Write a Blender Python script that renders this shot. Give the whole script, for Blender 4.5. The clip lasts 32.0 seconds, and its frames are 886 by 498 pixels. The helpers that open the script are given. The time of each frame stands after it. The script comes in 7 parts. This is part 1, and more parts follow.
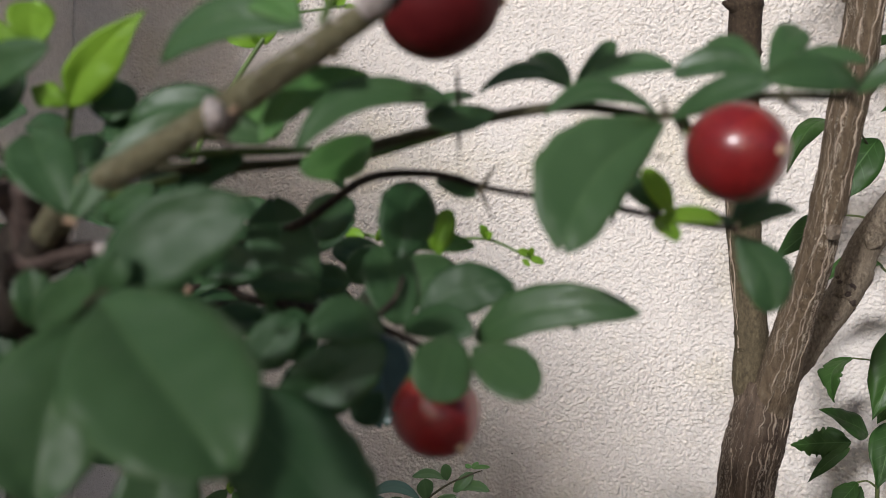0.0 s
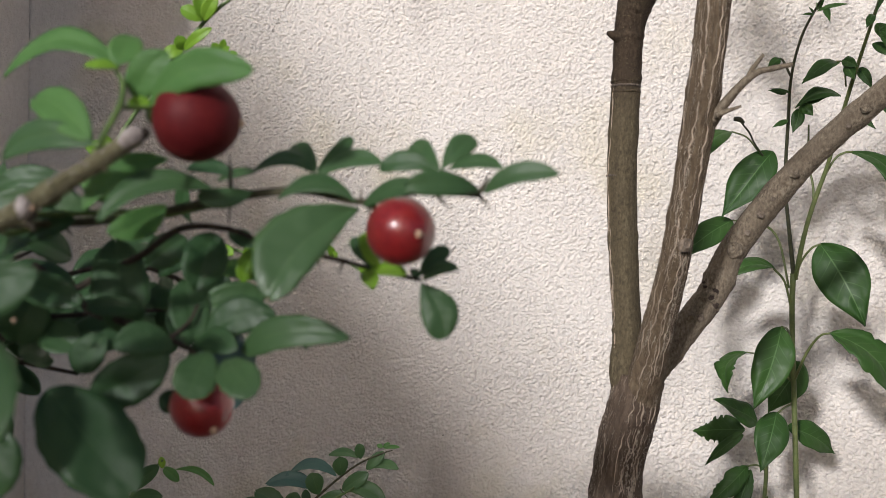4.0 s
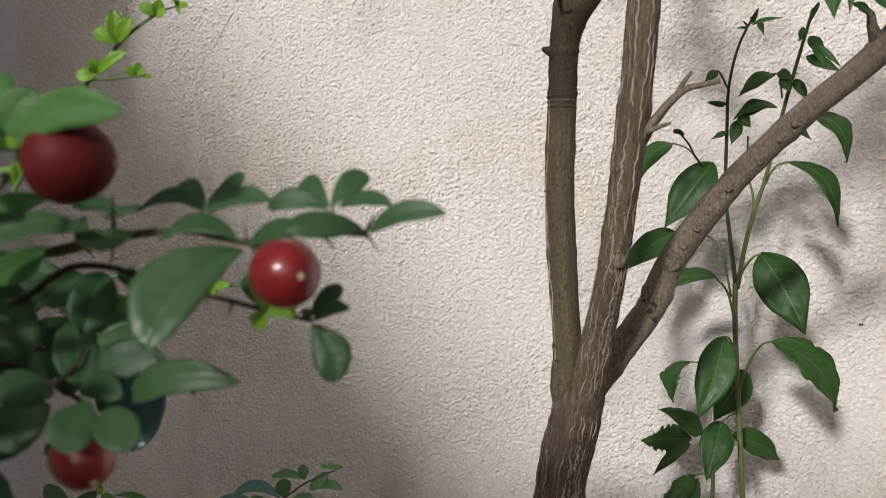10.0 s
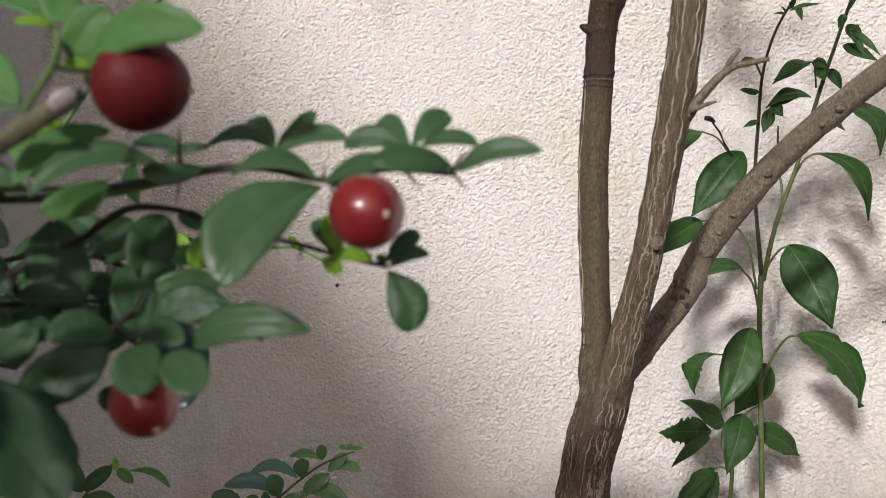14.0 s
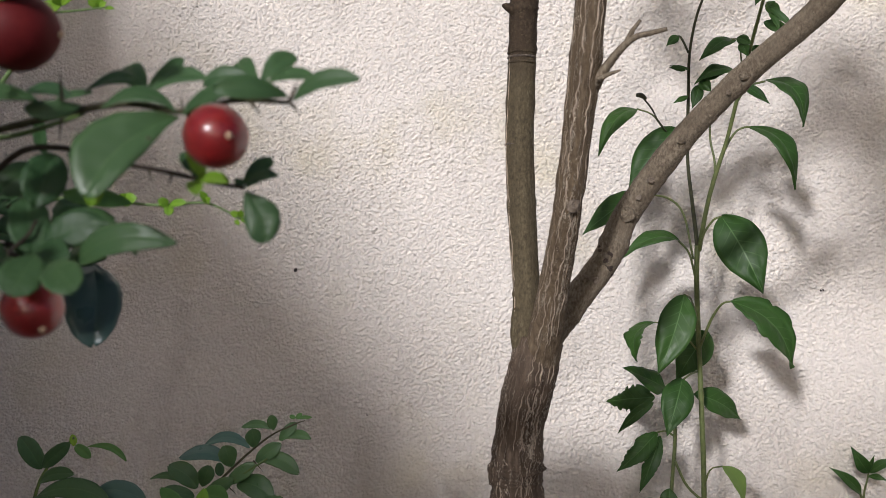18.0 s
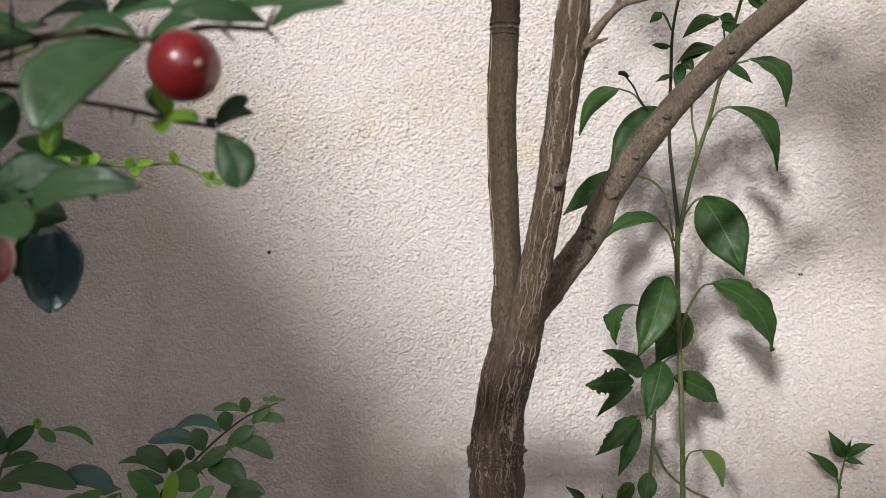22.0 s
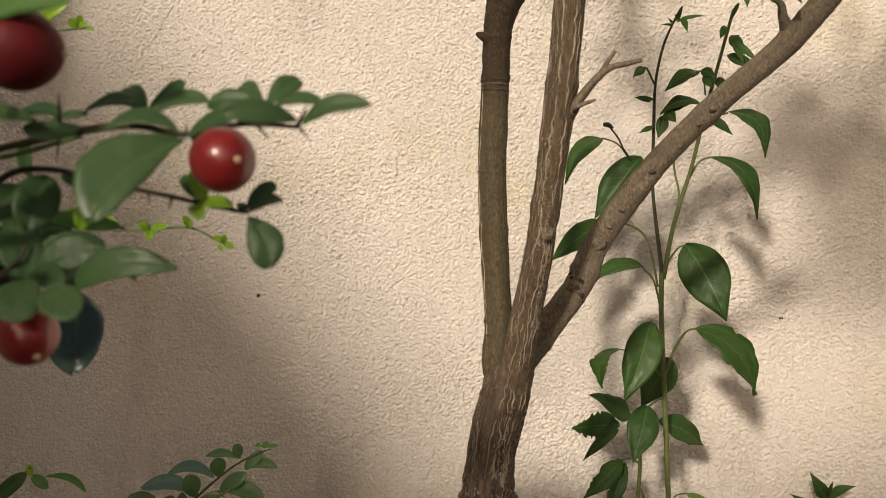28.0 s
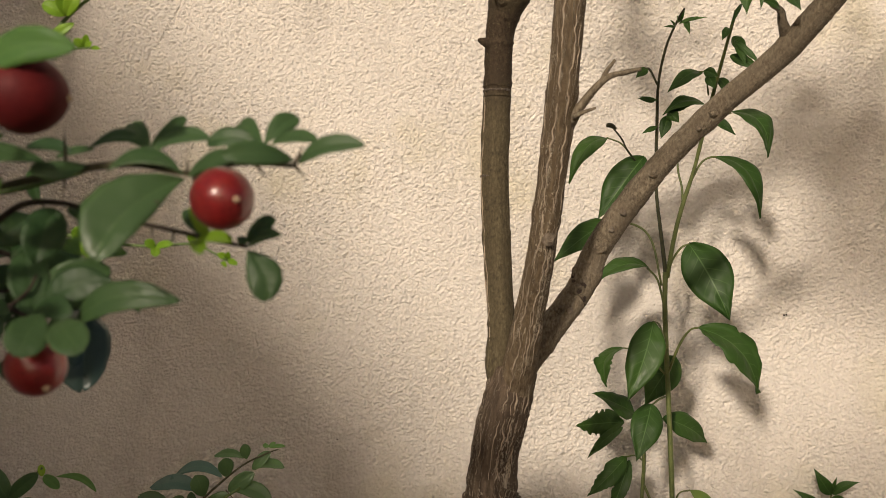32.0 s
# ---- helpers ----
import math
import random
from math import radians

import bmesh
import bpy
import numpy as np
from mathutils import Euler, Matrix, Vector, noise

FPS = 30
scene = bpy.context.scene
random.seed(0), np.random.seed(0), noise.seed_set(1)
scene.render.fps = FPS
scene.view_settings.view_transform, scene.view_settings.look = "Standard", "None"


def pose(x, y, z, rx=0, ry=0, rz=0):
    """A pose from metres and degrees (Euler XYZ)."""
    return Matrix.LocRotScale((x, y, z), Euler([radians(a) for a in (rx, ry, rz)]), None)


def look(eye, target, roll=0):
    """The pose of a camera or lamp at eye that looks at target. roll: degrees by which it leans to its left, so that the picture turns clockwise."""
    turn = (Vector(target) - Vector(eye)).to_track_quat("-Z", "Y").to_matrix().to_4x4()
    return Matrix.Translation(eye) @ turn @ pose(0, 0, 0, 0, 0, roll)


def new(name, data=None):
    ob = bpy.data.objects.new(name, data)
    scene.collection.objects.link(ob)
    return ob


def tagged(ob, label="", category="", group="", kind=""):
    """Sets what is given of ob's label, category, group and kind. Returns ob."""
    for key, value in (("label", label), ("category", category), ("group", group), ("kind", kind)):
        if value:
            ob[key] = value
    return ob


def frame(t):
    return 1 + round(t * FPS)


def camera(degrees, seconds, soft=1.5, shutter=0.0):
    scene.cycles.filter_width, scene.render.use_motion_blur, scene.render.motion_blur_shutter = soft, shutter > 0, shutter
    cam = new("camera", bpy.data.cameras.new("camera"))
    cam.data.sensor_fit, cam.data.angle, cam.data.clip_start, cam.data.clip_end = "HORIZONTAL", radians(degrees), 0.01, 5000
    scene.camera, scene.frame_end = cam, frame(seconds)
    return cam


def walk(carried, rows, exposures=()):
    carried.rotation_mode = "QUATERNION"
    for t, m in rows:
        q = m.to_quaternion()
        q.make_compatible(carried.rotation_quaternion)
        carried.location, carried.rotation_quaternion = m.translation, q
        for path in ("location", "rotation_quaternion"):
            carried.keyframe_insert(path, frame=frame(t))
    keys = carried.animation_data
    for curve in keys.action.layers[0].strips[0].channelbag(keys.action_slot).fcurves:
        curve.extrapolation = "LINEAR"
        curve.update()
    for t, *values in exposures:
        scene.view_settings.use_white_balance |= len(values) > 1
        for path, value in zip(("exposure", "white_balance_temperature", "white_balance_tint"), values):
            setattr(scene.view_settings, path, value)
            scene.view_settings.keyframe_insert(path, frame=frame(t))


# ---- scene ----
# exposures: seconds, stops, kelvin, tint
EXPOSURES = [
    (0.0, 0.10, 5900, 12), (4.5, 0.17, 5950, 12), (6.5, -0.04, 5900, 12), (11.0, -0.04, 5900, 12), (12.0, 0.17, 5950, 12),
    (14.5, 0.17, 5950, 12), (17.0, 0.10, 5900, 13), (25.0, 0.08, 5900, 13), (25.5, 0.03, 7350, 12), (32.0, -0.05, 7600, 12),
]
SOFT = 0.5
cam = camera(53.25, 32.0, soft=SOFT)
PATH = [
    (0, (0.00021, -0.00003, 0.90023), (-0.22476, 0.97433, 0.90026), 0.00),
    (0.5, (0.00973, -0.04254, 0.90870), (-0.22466, 0.92919, 0.88034), 2.68),
    (1, (0.01926, -0.05337, 0.91674), (-0.22955, 0.91472, 0.88701), 2.73),
    (1.5, (0.02498, -0.05288, 0.91095), (-0.21743, 0.91722, 0.89843), 1.94),
    (2, (0.03648, -0.04519, 0.91497), (-0.18429, 0.92993, 0.89484), 2.19),
    (2.5, (0.04122, -0.04808, 0.91042), (-0.16493, 0.93039, 0.90067), 1.27),
    (3, (0.04759, -0.03525, 0.90748), (-0.15686, 0.94360, 0.90000), 0.71),
    (3.5, (0.04766, -0.03380, 0.90781), (-0.15202, 0.94600, 0.89714), 0.83),
    (4, (0.05172, -0.04124, 0.91293), (-0.14569, 0.93887, 0.89236), 1.22),
    (4.5, (0.05251, -0.04546, 0.91701), (-0.13492, 0.93648, 0.89143), 1.43),
    (6.5, (0.05898, -0.03667, 0.92013), (-0.11051, 0.94848, 0.89270), 1.01),
    (7, (0.06141, -0.03841, 0.92239), (-0.10707, 0.94684, 0.89240), 0.95),
    (7.5, (0.06394, -0.04006, 0.92307), (-0.10506, 0.94509, 0.89273), 0.93),
    (8, (0.06544, -0.04211, 0.92441), (-0.10287, 0.94319, 0.89530), 0.80),
    (8.5, (0.06521, -0.04498, 0.92681), (-0.09975, 0.94098, 0.90081), 0.79),
    (9, (0.06356, -0.04450, 0.92522), (-0.09718, 0.94228, 0.90429), 0.59),
    (9.5, (0.06270, -0.03997, 0.92356), (-0.09353, 0.94758, 0.90479), 0.48),
    (10, (0.06396, -0.03446, 0.91896), (-0.08946, 0.95364, 0.90791), 0.38),
    (10.5, (0.06443, -0.03904, 0.91717), (-0.08282, 0.95004, 0.91031), 0.20),
    (11, (0.05993, -0.04197, 0.91062), (-0.07894, 0.94834, 0.90979), 0.18),
    (11.5, (0.05165, -0.03454, 0.90635), (-0.07908, 0.95687, 0.90319), 0.60),
    (12, (0.03428, -0.04174, 0.91038), (-0.09962, 0.94914, 0.89505), 1.83),
    (12.5, (0.03706, -0.03269, 0.90636), (-0.11715, 0.95531, 0.89828), 1.39),
    (13, (0.04093, -0.02671, 0.90473), (-0.11928, 0.96034, 0.89657), 1.19),
    (13.5, (0.04260, -0.02712, 0.90877), (-0.11715, 0.95987, 0.89044), 1.91),
    (14, (0.04826, -0.02721, 0.90956), (-0.11098, 0.95986, 0.89122), 1.93),
    (14.5, (0.05018, -0.03674, 0.90591), (-0.08967, 0.95337, 0.89450), 1.83),
    (16.5, (0.05696, -0.03934, 0.90410), (-0.09490, 0.94879, 0.88082), 1.83),
    (17, (0.06493, -0.05298, 0.90780), (-0.08114, 0.93596, 0.88206), 1.72),
    (17.5, (0.06625, -0.05124, 0.90388), (-0.07380, 0.93862, 0.87997), 1.43),
    (18, (0.08026, -0.04945, 0.89449), (-0.05605, 0.94098, 0.87273), 0.50),
    (18.5, (0.07900, -0.05274, 0.88674), (-0.05232, 0.93832, 0.86326), 0.68),
    (19, (0.07869, -0.04251, 0.88536), (-0.04556, 0.94946, 0.86156), 0.76),
    (19.5, (0.07605, -0.03747, 0.88442), (-0.04308, 0.95511, 0.86019), 0.92),
    (20, (0.07843, -0.03245, 0.88523), (-0.03998, 0.96012, 0.85719), 0.93),
    (20.5, (0.07757, -0.03189, 0.88356), (-0.03823, 0.96098, 0.85536), 0.80),
    (21, (0.07622, -0.03661, 0.88558), (-0.03714, 0.95643, 0.85374), 0.90),
    (21.5, (0.07715, -0.03480, 0.88573), (-0.03441, 0.95843, 0.85363), 0.86),
    (22, (0.07484, -0.03449, 0.88571), (-0.03177, 0.95928, 0.85312), 0.82),
    (22.5, (0.07461, -0.03473, 0.88605), (-0.03178, 0.95905, 0.85295), 0.73),
    (23, (0.07665, -0.03547, 0.88925), (-0.02948, 0.95818, 0.85182), 0.79),
    (23.5, (0.07737, -0.03775, 0.89175), (-0.02910, 0.95580, 0.85272), 0.87),
    (24, (0.07874, -0.03987, 0.89107), (-0.02847, 0.95366, 0.85372), 0.64),
    (24.5, (0.08401, -0.04388, 0.88917), (-0.02905, 0.94917, 0.85629), 0.33),
    (25, (0.08059, -0.04472, 0.89330), (-0.02548, 0.94899, 0.85724), 0.71),
    (25.5, (0.06938, -0.03989, 0.90452), (-0.01138, 0.95684, 0.90410), 1.30),
    (27.5, (0.07032, -0.05568, 0.89917), (-0.01566, 0.94058, 0.90713), 1.14),
    (28, (0.06957, -0.04952, 0.89448), (-0.01719, 0.94667, 0.90296), 0.92),
    (28.5, (0.06728, -0.04675, 0.89456), (-0.01772, 0.94960, 0.90190), 0.91),
    (29, (0.06727, -0.04756, 0.89767), (-0.01937, 0.94867, 0.90125), 0.98),
    (29.5, (0.06744, -0.04776, 0.89777), (-0.02238, 0.94820, 0.89923), 0.96),
    (30, (0.06713, -0.04759, 0.89601), (-0.02325, 0.94831, 0.89931), 0.73),
    (30.5, (0.06923, -0.04944, 0.90057), (-0.02310, 0.94628, 0.89904), 0.94),
    (31, (0.07056, -0.05050, 0.90001), (-0.02489, 0.94493, 0.89900), 0.79),
    (31.5, (0.07239, -0.05387, 0.90111), (-0.02440, 0.94144, 0.90006), 0.61),
    (32, (0.07333, -0.05542, 0.90355), (-0.02278, 0.93994, 0.90055), 0.70),
]
walk(cam, [(t, look(eye, target, roll)) for t, eye, target, roll in PATH], EXPOSURES)
cam.data.dof.use_dof = True
cam.data.dof.focus_distance = 0.82
cam.data.dof.aperture_fstop = 27.0

# ---- the place, in metres: x along the wall, y towards it, z up ----
WALL_Y = 0.925
SIDE_X = -0.631
SUN_UP, SUN_SIDE, SUN_POWER, SUN_ANGLE, SKY_POWER = 19.0, 16.0, 3.1, 4.0, 0.080
EDGE_HIGH, EDGE_LOW, EDGE_DIP, EDGE_RISE, EDGE_END = (-0.425, 1.183), (-0.04, 0.694), (0.06, 0.565), (0.25, 0.585), (0.55, 0.735)
RING_LOW, RING_HIGH, SCAR_LOW, SCAR_HIGH = 0.990, 1.007, 1.044, 1.074
# ---- light ----
world = bpy.data.worlds.new("daylight")
scene.world = world
world.use_nodes = True
wn = world.node_tree
sky = wn.nodes.new("ShaderNodeTexSky")
sky.sky_type = "NISHITA"
sky.sun_disc = False
sky.sun_elevation = radians(SUN_UP)
sky.sun_rotation = radians(180 + SUN_SIDE)
sky.altitude = 50
sky.dust_density = 4.0
sky.air_density = 0.7
sky.ozone_density = 0.6
wn.links.new(sky.outputs[0], wn.nodes["Background"].inputs[0])
wn.nodes["Background"].inputs[1].default_value = SKY_POWER
sun = new("sun", bpy.data.lights.new("sun", "SUN"))
sun.data.energy = SUN_POWER
sun.data.angle = radians(SUN_ANGLE)
sun.data.color = (1.0, 0.945, 0.89)
SUN_WAY = Vector((math.sin(radians(SUN_SIDE)) * math.cos(radians(SUN_UP)),
                  math.cos(radians(SUN_SIDE)) * math.cos(radians(SUN_UP)), -math.sin(radians(SUN_UP))))
sun.matrix_world = look(Vector((0, 0, 3)) - SUN_WAY, (0, 0, 3))


# ---- materials ----
def material(name):
    m = bpy.data.materials.new(name)
    m.use_nodes = True
    return m, m.node_tree, m.node_tree.nodes["Principled BSDF"]


def node(tree, kind, **inputs):
    n = tree.nodes.new(kind)
    for key, value in inputs.items():
        n.inputs[key.replace("_", " ")].default_value = value
    return n


def ramp(tree, source, stops):
    r = tree.nodes.new("ShaderNodeValToRGB")
    while len(r.color_ramp.elements) < len(stops):
        r.color_ramp.elements.new(0.5)
    for e, (at, colour) in zip(r.color_ramp.elements, stops):
        e.position, e.color = at, (*colour, 1)
    tree.links.new(source, r.inputs[0])
    return r.outputs[0]


def blend(tree, factor, a, b, how="MIX"):
    n = tree.nodes.new("ShaderNodeMix")
    n.data_type, n.blend_type = "RGBA", how
    for socket, value in ((n.inputs[0], factor), (n.inputs[6], a), (n.inputs[7], b)):
        if isinstance(value, bpy.types.NodeSocket):
            tree.links.new(value, socket)
        elif isinstance(value, tuple):
            socket.default_value = (*value, 1)
        else:
            socket.default_value = value
    return n.outputs[2]


def coords(tree, stretch=(1, 1, 1), kind="Object"):
    tc = tree.nodes.new("ShaderNodeTexCoord")
    mp = tree.nodes.new("ShaderNodeMapping")
    mp.inputs["Scale"].default_value = stretch
    tree.links.new(tc.outputs[kind], mp.inputs[0])
    return mp.outputs[0]


def noise_of(tree, vec, scale, detail=4.0, rough=0.55):
    n = node(tree, "ShaderNodeTexNoise", Scale=scale, Detail=detail, Roughness=rough)
    tree.links.new(vec, n.inputs["Vector"])
    return n.outputs[0]


def bump(tree, bsdf, height, strength, distance):
    b = node(tree, "ShaderNodeBump", Strength=strength, Distance=distance)
    tree.links.new(height, b.inputs["Height"])
    tree.links.new(b.outputs[0], bsdf.inputs["Normal"])
    return b


def stucco_material():
    m, tr, b = material("stucco")
    v = coords(tr)
    broad = noise_of(tr, v, 3.2, 3)
    fine = noise_of(tr, v, 160, 5, 0.7)
    c = ramp(tr, broad, ((0.3, (0.655, 0.604, 0.543)), (0.7, (0.735, 0.684, 0.623))))
    c = blend(tr, 0.45, c, ramp(tr, fine, ((0.25, (0.53, 0.484, 0.434)), (0.6, (0.765, 0.723, 0.667)))))
    warm = ramp(tr, noise_of(tr, v, 7.5, 3), ((0.55, (0, 0, 0)), (0.75, (1, 1, 1))))
    c = blend(tr, 0.5, c, blend(tr, warm, c, (0.60, 0.54, 0.37)))
    grime = ramp(tr, noise_of(tr, coords(tr, (1, 1, 0.35)), 9, 5, 0.65), ((0.56, (0, 0, 0)), (0.74, (0.5, 0.5, 0.5))))
    c = blend(tr, grime, c, (0.40, 0.36, 0.32))
    tr.links.new(c, b.inputs["Base Color"])
    b.inputs["Roughness"].default_value = 0.92
    b.inputs["Specular IOR Level"].default_value = 0.25
    bump(tr, b, noise_of(tr, v, 500, 2.0, 0.55), 1.0, 0.0018)
    return m


def math_node(tree, how, a, b=0.0):
    n = tree.nodes.new("ShaderNodeMath")
    n.operation = how
    for socket, value in zip(n.inputs, (a, b)):
        if isinstance(value, bpy.types.NodeSocket):
            tree.links.new(value, socket)
        else:
            socket.default_value = value
    return n.outputs[0]


def vein_mask(tree, ribs, rib):
    """A thin pale midrib and fainter side veins, from the blade's own coordinates."""
    a = tree.nodes.new("ShaderNodeAttribute")
    a.attribute_name = "blade"
    sep = tree.nodes.new("ShaderNodeSeparateXYZ")
    tree.links.new(a.outputs["Vector"], sep.inputs[0])
    side = math_node(tree, "ABSOLUTE", sep.outputs[1])
    mid = ramp(tree, side, ((0.010, (rib, rib, rib)), (0.045, (0, 0, 0))))
    run = math_node(tree, "SUBTRACT", math_node(tree, "MULTIPLY", sep.outputs[0], 7.0), math_node(tree, "MULTIPLY", side, 1.5))
    saw = math_node(tree, "ABSOLUTE", math_node(tree, "SUBTRACT", math_node(tree, "FRACT", run), 0.5))
    lateral = ramp(tree, saw, ((0.02, (ribs, ribs, ribs)), (0.07, (0, 0, 0))))
    fade = ramp(tree, side, ((0.1, (1, 1, 1)), (0.85, (0, 0, 0))))
    return blend(tree, 1.0, mid, blend(tree, 1.0, lateral, fade, "MULTIPLY"), "LIGHTEN")


def leaf_material(name, dark, light, under, rough=0.38, sheer=0.22, speck=0.25, ribs=0.05, shine=0.42, rib=0.32):
    m, tr, b = material(name)
    v = coords(tr)
    info = tr.nodes.new("ShaderNodeObjectInfo")
    shift = ramp(tr, info.outputs["Random"], ((0.0, dark), (1.0, light)))
    mottle = noise_of(tr, v, 220, 4, 0.6)
    c = blend(tr, ramp(tr, mottle, ((0.3, (0, 0, 0)), (0.75, (0.6, 0.6, 0.6)))), shift, light)
    patch = noise_of(tr, v, 55, 2)
    c = blend(tr, ramp(tr, patch, ((0.35, (0, 0, 0)), (0.8, (0.45, 0.45, 0.45)))), c, dark)
    dots = node(tr, "ShaderNodeTexVoronoi", Scale=1500.0)
    tr.links.new(v, dots.inputs["Vector"])
    c = blend(tr, ramp(tr, dots.outputs["Distance"], ((0.05, (speck, speck, speck)), (0.2, (0, 0, 0)))), c, light)
    c = blend(tr, vein_mask(tr, ribs, rib), c, under)
    vein = tr.nodes.new("ShaderNodeAttribute")
    vein.attribute_name = "vein"
    c = blend(tr, vein.outputs["Fac"], c, under)
    tr.links.new(c, b.inputs["Base Color"])
    b.inputs["Roughness"].default_value = rough
    b.inputs["Specular IOR Level"].default_value = shine
    gloss = ramp(tr, noise_of(tr, v, 95, 3), ((0.3, (rough - 0.10,) * 3), (0.7, (rough + 0.14,) * 3)))
    tr.links.new(gloss, b.inputs["Roughness"])
    skin = math_node(tr, "ADD", math_node(tr, "MULTIPLY", noise_of(tr, v, 110, 2), 2.2), math_node(tr, "MULTIPLY", noise_of(tr, v, 800, 3, 0.6), 0.3))
    bump(tr, b, skin, 0.30, 0.0005)
    t = tr.nodes.new("ShaderNodeBsdfTranslucent")
    tr.links.new(blend(tr, 0.6, c, under), t.inputs[0])
    mix = tr.nodes.new("ShaderNodeMixShader")
    mix.inputs[0].default_value = sheer
    out = tr.nodes["Material Output"]
    tr.links.new(b.outputs[0], mix.inputs[1])
    tr.links.new(t.outputs[0], mix.inputs[2])
    tr.links.new(mix.outputs[0], out.inputs[0])
    return m


def bark_material(name, dark, mid, pale, crack, streak, wide=1.0, cover=0.40, wrinkle=0.35, aged=None, smooth=False):
    m, tr, b = material(name)
    long = coords(tr, (1, 1, 0.5 if smooth else 0.09))
    v = coords(tr)
    grain = noise_of(tr, long, 700 if smooth else 420, 6, 0.65)
    c = ramp(tr, grain, ((0.34, dark), (0.5, mid), (0.66, pale)))
    c = blend(tr, ramp(tr, noise_of(tr, v, 45, 4), ((0.4, (0, 0, 0)), (0.7, (0.7, 0.7, 0.7)))), c, mid)
    heavy = 0.4 if smooth else 0.75
    spots = ramp(tr, noise_of(tr, v, 260, 5, 0.7), ((0.52, (0, 0, 0)), (0.72, (heavy, heavy, heavy))))
    c = blend(tr, spots, c, dark)
    height = grain
    skin = tr.nodes.new("ShaderNodeAttribute")
    skin.attribute_name = "skin"
    broad = noise_of(tr, skin.outputs["Vector"], 1.6, 3)
    c = blend(tr, ramp(tr, broad, ((0.35, (0, 0, 0)), (0.65, (0.55, 0.55, 0.55)))), c, dark)
    if aged:
        sep = tr.nodes.new("ShaderNodeSeparateXYZ")
        tr.links.new(v, sep.inputs[0])
        up = math_node(tr, "ADD", sep.outputs[2], math_node(tr, "MULTIPLY", noise_of(tr, v, 60, 3), 0.03))
        stops = [(h + 0.015 - aged[0][0], (a, a, a)) for h, a in aged[0][1]]
        old = ramp(tr, math_node(tr, "SUBTRACT", up, aged[0][0]), stops)
        c = blend(tr, old, c, blend(tr, 1.0, c, aged[1], "MULTIPLY"))
    cross = tr.nodes.new("ShaderNodeMapping")
    cross.inputs["Scale"].default_value = (1.3, 1.3, 150)
    tr.links.new(skin.outputs["Vector"], cross.inputs[0])
    folds = ramp(tr, noise_of(tr, cross.outputs[0], 1.6, 4, 0.6), ((0.54, (0, 0, 0)), (0.68, (wrinkle, wrinkle, wrinkle))))
    c = blend(tr, folds, c, dark)
    lichen = ramp(tr, noise_of(tr, v, 520, 4, 0.65), ((0.60, (0, 0, 0)), (0.70, (0.5, 0.5, 0.5))))
    c = blend(tr, lichen, c, pale)
    height = blend(tr, 0.35, grain, blend(tr, 1.0, lichen, folds, "SUBTRACT"))
    if streak > 0:
        lines = None
        shake = node(tr, "ShaderNodeTexNoise", Scale=230.0, Detail=2.0)
        tr.links.new(v, shake.inputs["Vector"])
        bent = tr.nodes.new("ShaderNodeVectorMath")
        bent.operation = "MULTIPLY_ADD"
        tr.links.new(shake.outputs["Color"], bent.inputs[0])
        bent.inputs[1].default_value = (0.34, 0.34, 0.0)
        tr.links.new(skin.outputs["Vector"], bent.inputs[2])
        for scale, reach in ((1.3, 0.0042), (2.7, 0.0036)):
            n = noise_of(tr, bent.outputs[0], scale, 3.5, 0.45)
            off = tr.nodes.new("ShaderNodeMath")
            off.operation = "SUBTRACT"
            tr.links.new(n, off.inputs[0])
            off.inputs[1].default_value = 0.5
            size = tr.nodes.new("ShaderNodeMath")
            size.operation = "ABSOLUTE"
            tr.links.new(off.outputs[0], size.inputs[0])
            thin = ramp(tr, size.outputs[0], ((reach * wide * 0.5, (1, 1, 1)), (reach * wide * 1.6, (0, 0, 0))))
            lines = thin if lines is None else blend(tr, 1.0, lines, thin, "LIGHTEN")
        keep = ramp(tr, noise_of(tr, v, 16, 3), ((cover, (0, 0, 0)), (cover + 0.15, (streak, streak, streak))))
        c = blend(tr, blend(tr, 1.0, lines, keep, "MULTIPLY"), c, crack)
        height = blend(tr, 0.4, height, lines)
    tr.links.new(c, b.inputs["Base Color"])
    b.inputs["Roughness"].default_value = 0.82
    b.inputs["Specular IOR Level"].default_value = 0.3
    bump(tr, b, height, 0.9, 0.0018)
    return m


def plain_material(name, a, c2, scale, rough, depth=0.0005):
    m, tr, b = material(name)
    v = coords(tr)
    n = noise_of(tr, v, scale, 5, 0.6)
    c = ramp(tr, n, ((0.3, a), (0.7, c2)))
    tr.links.new(c, b.inputs["Base Color"])
    b.inputs["Roughness"].default_value = rough
    bump(tr, b, n, 0.4, depth)
    return m


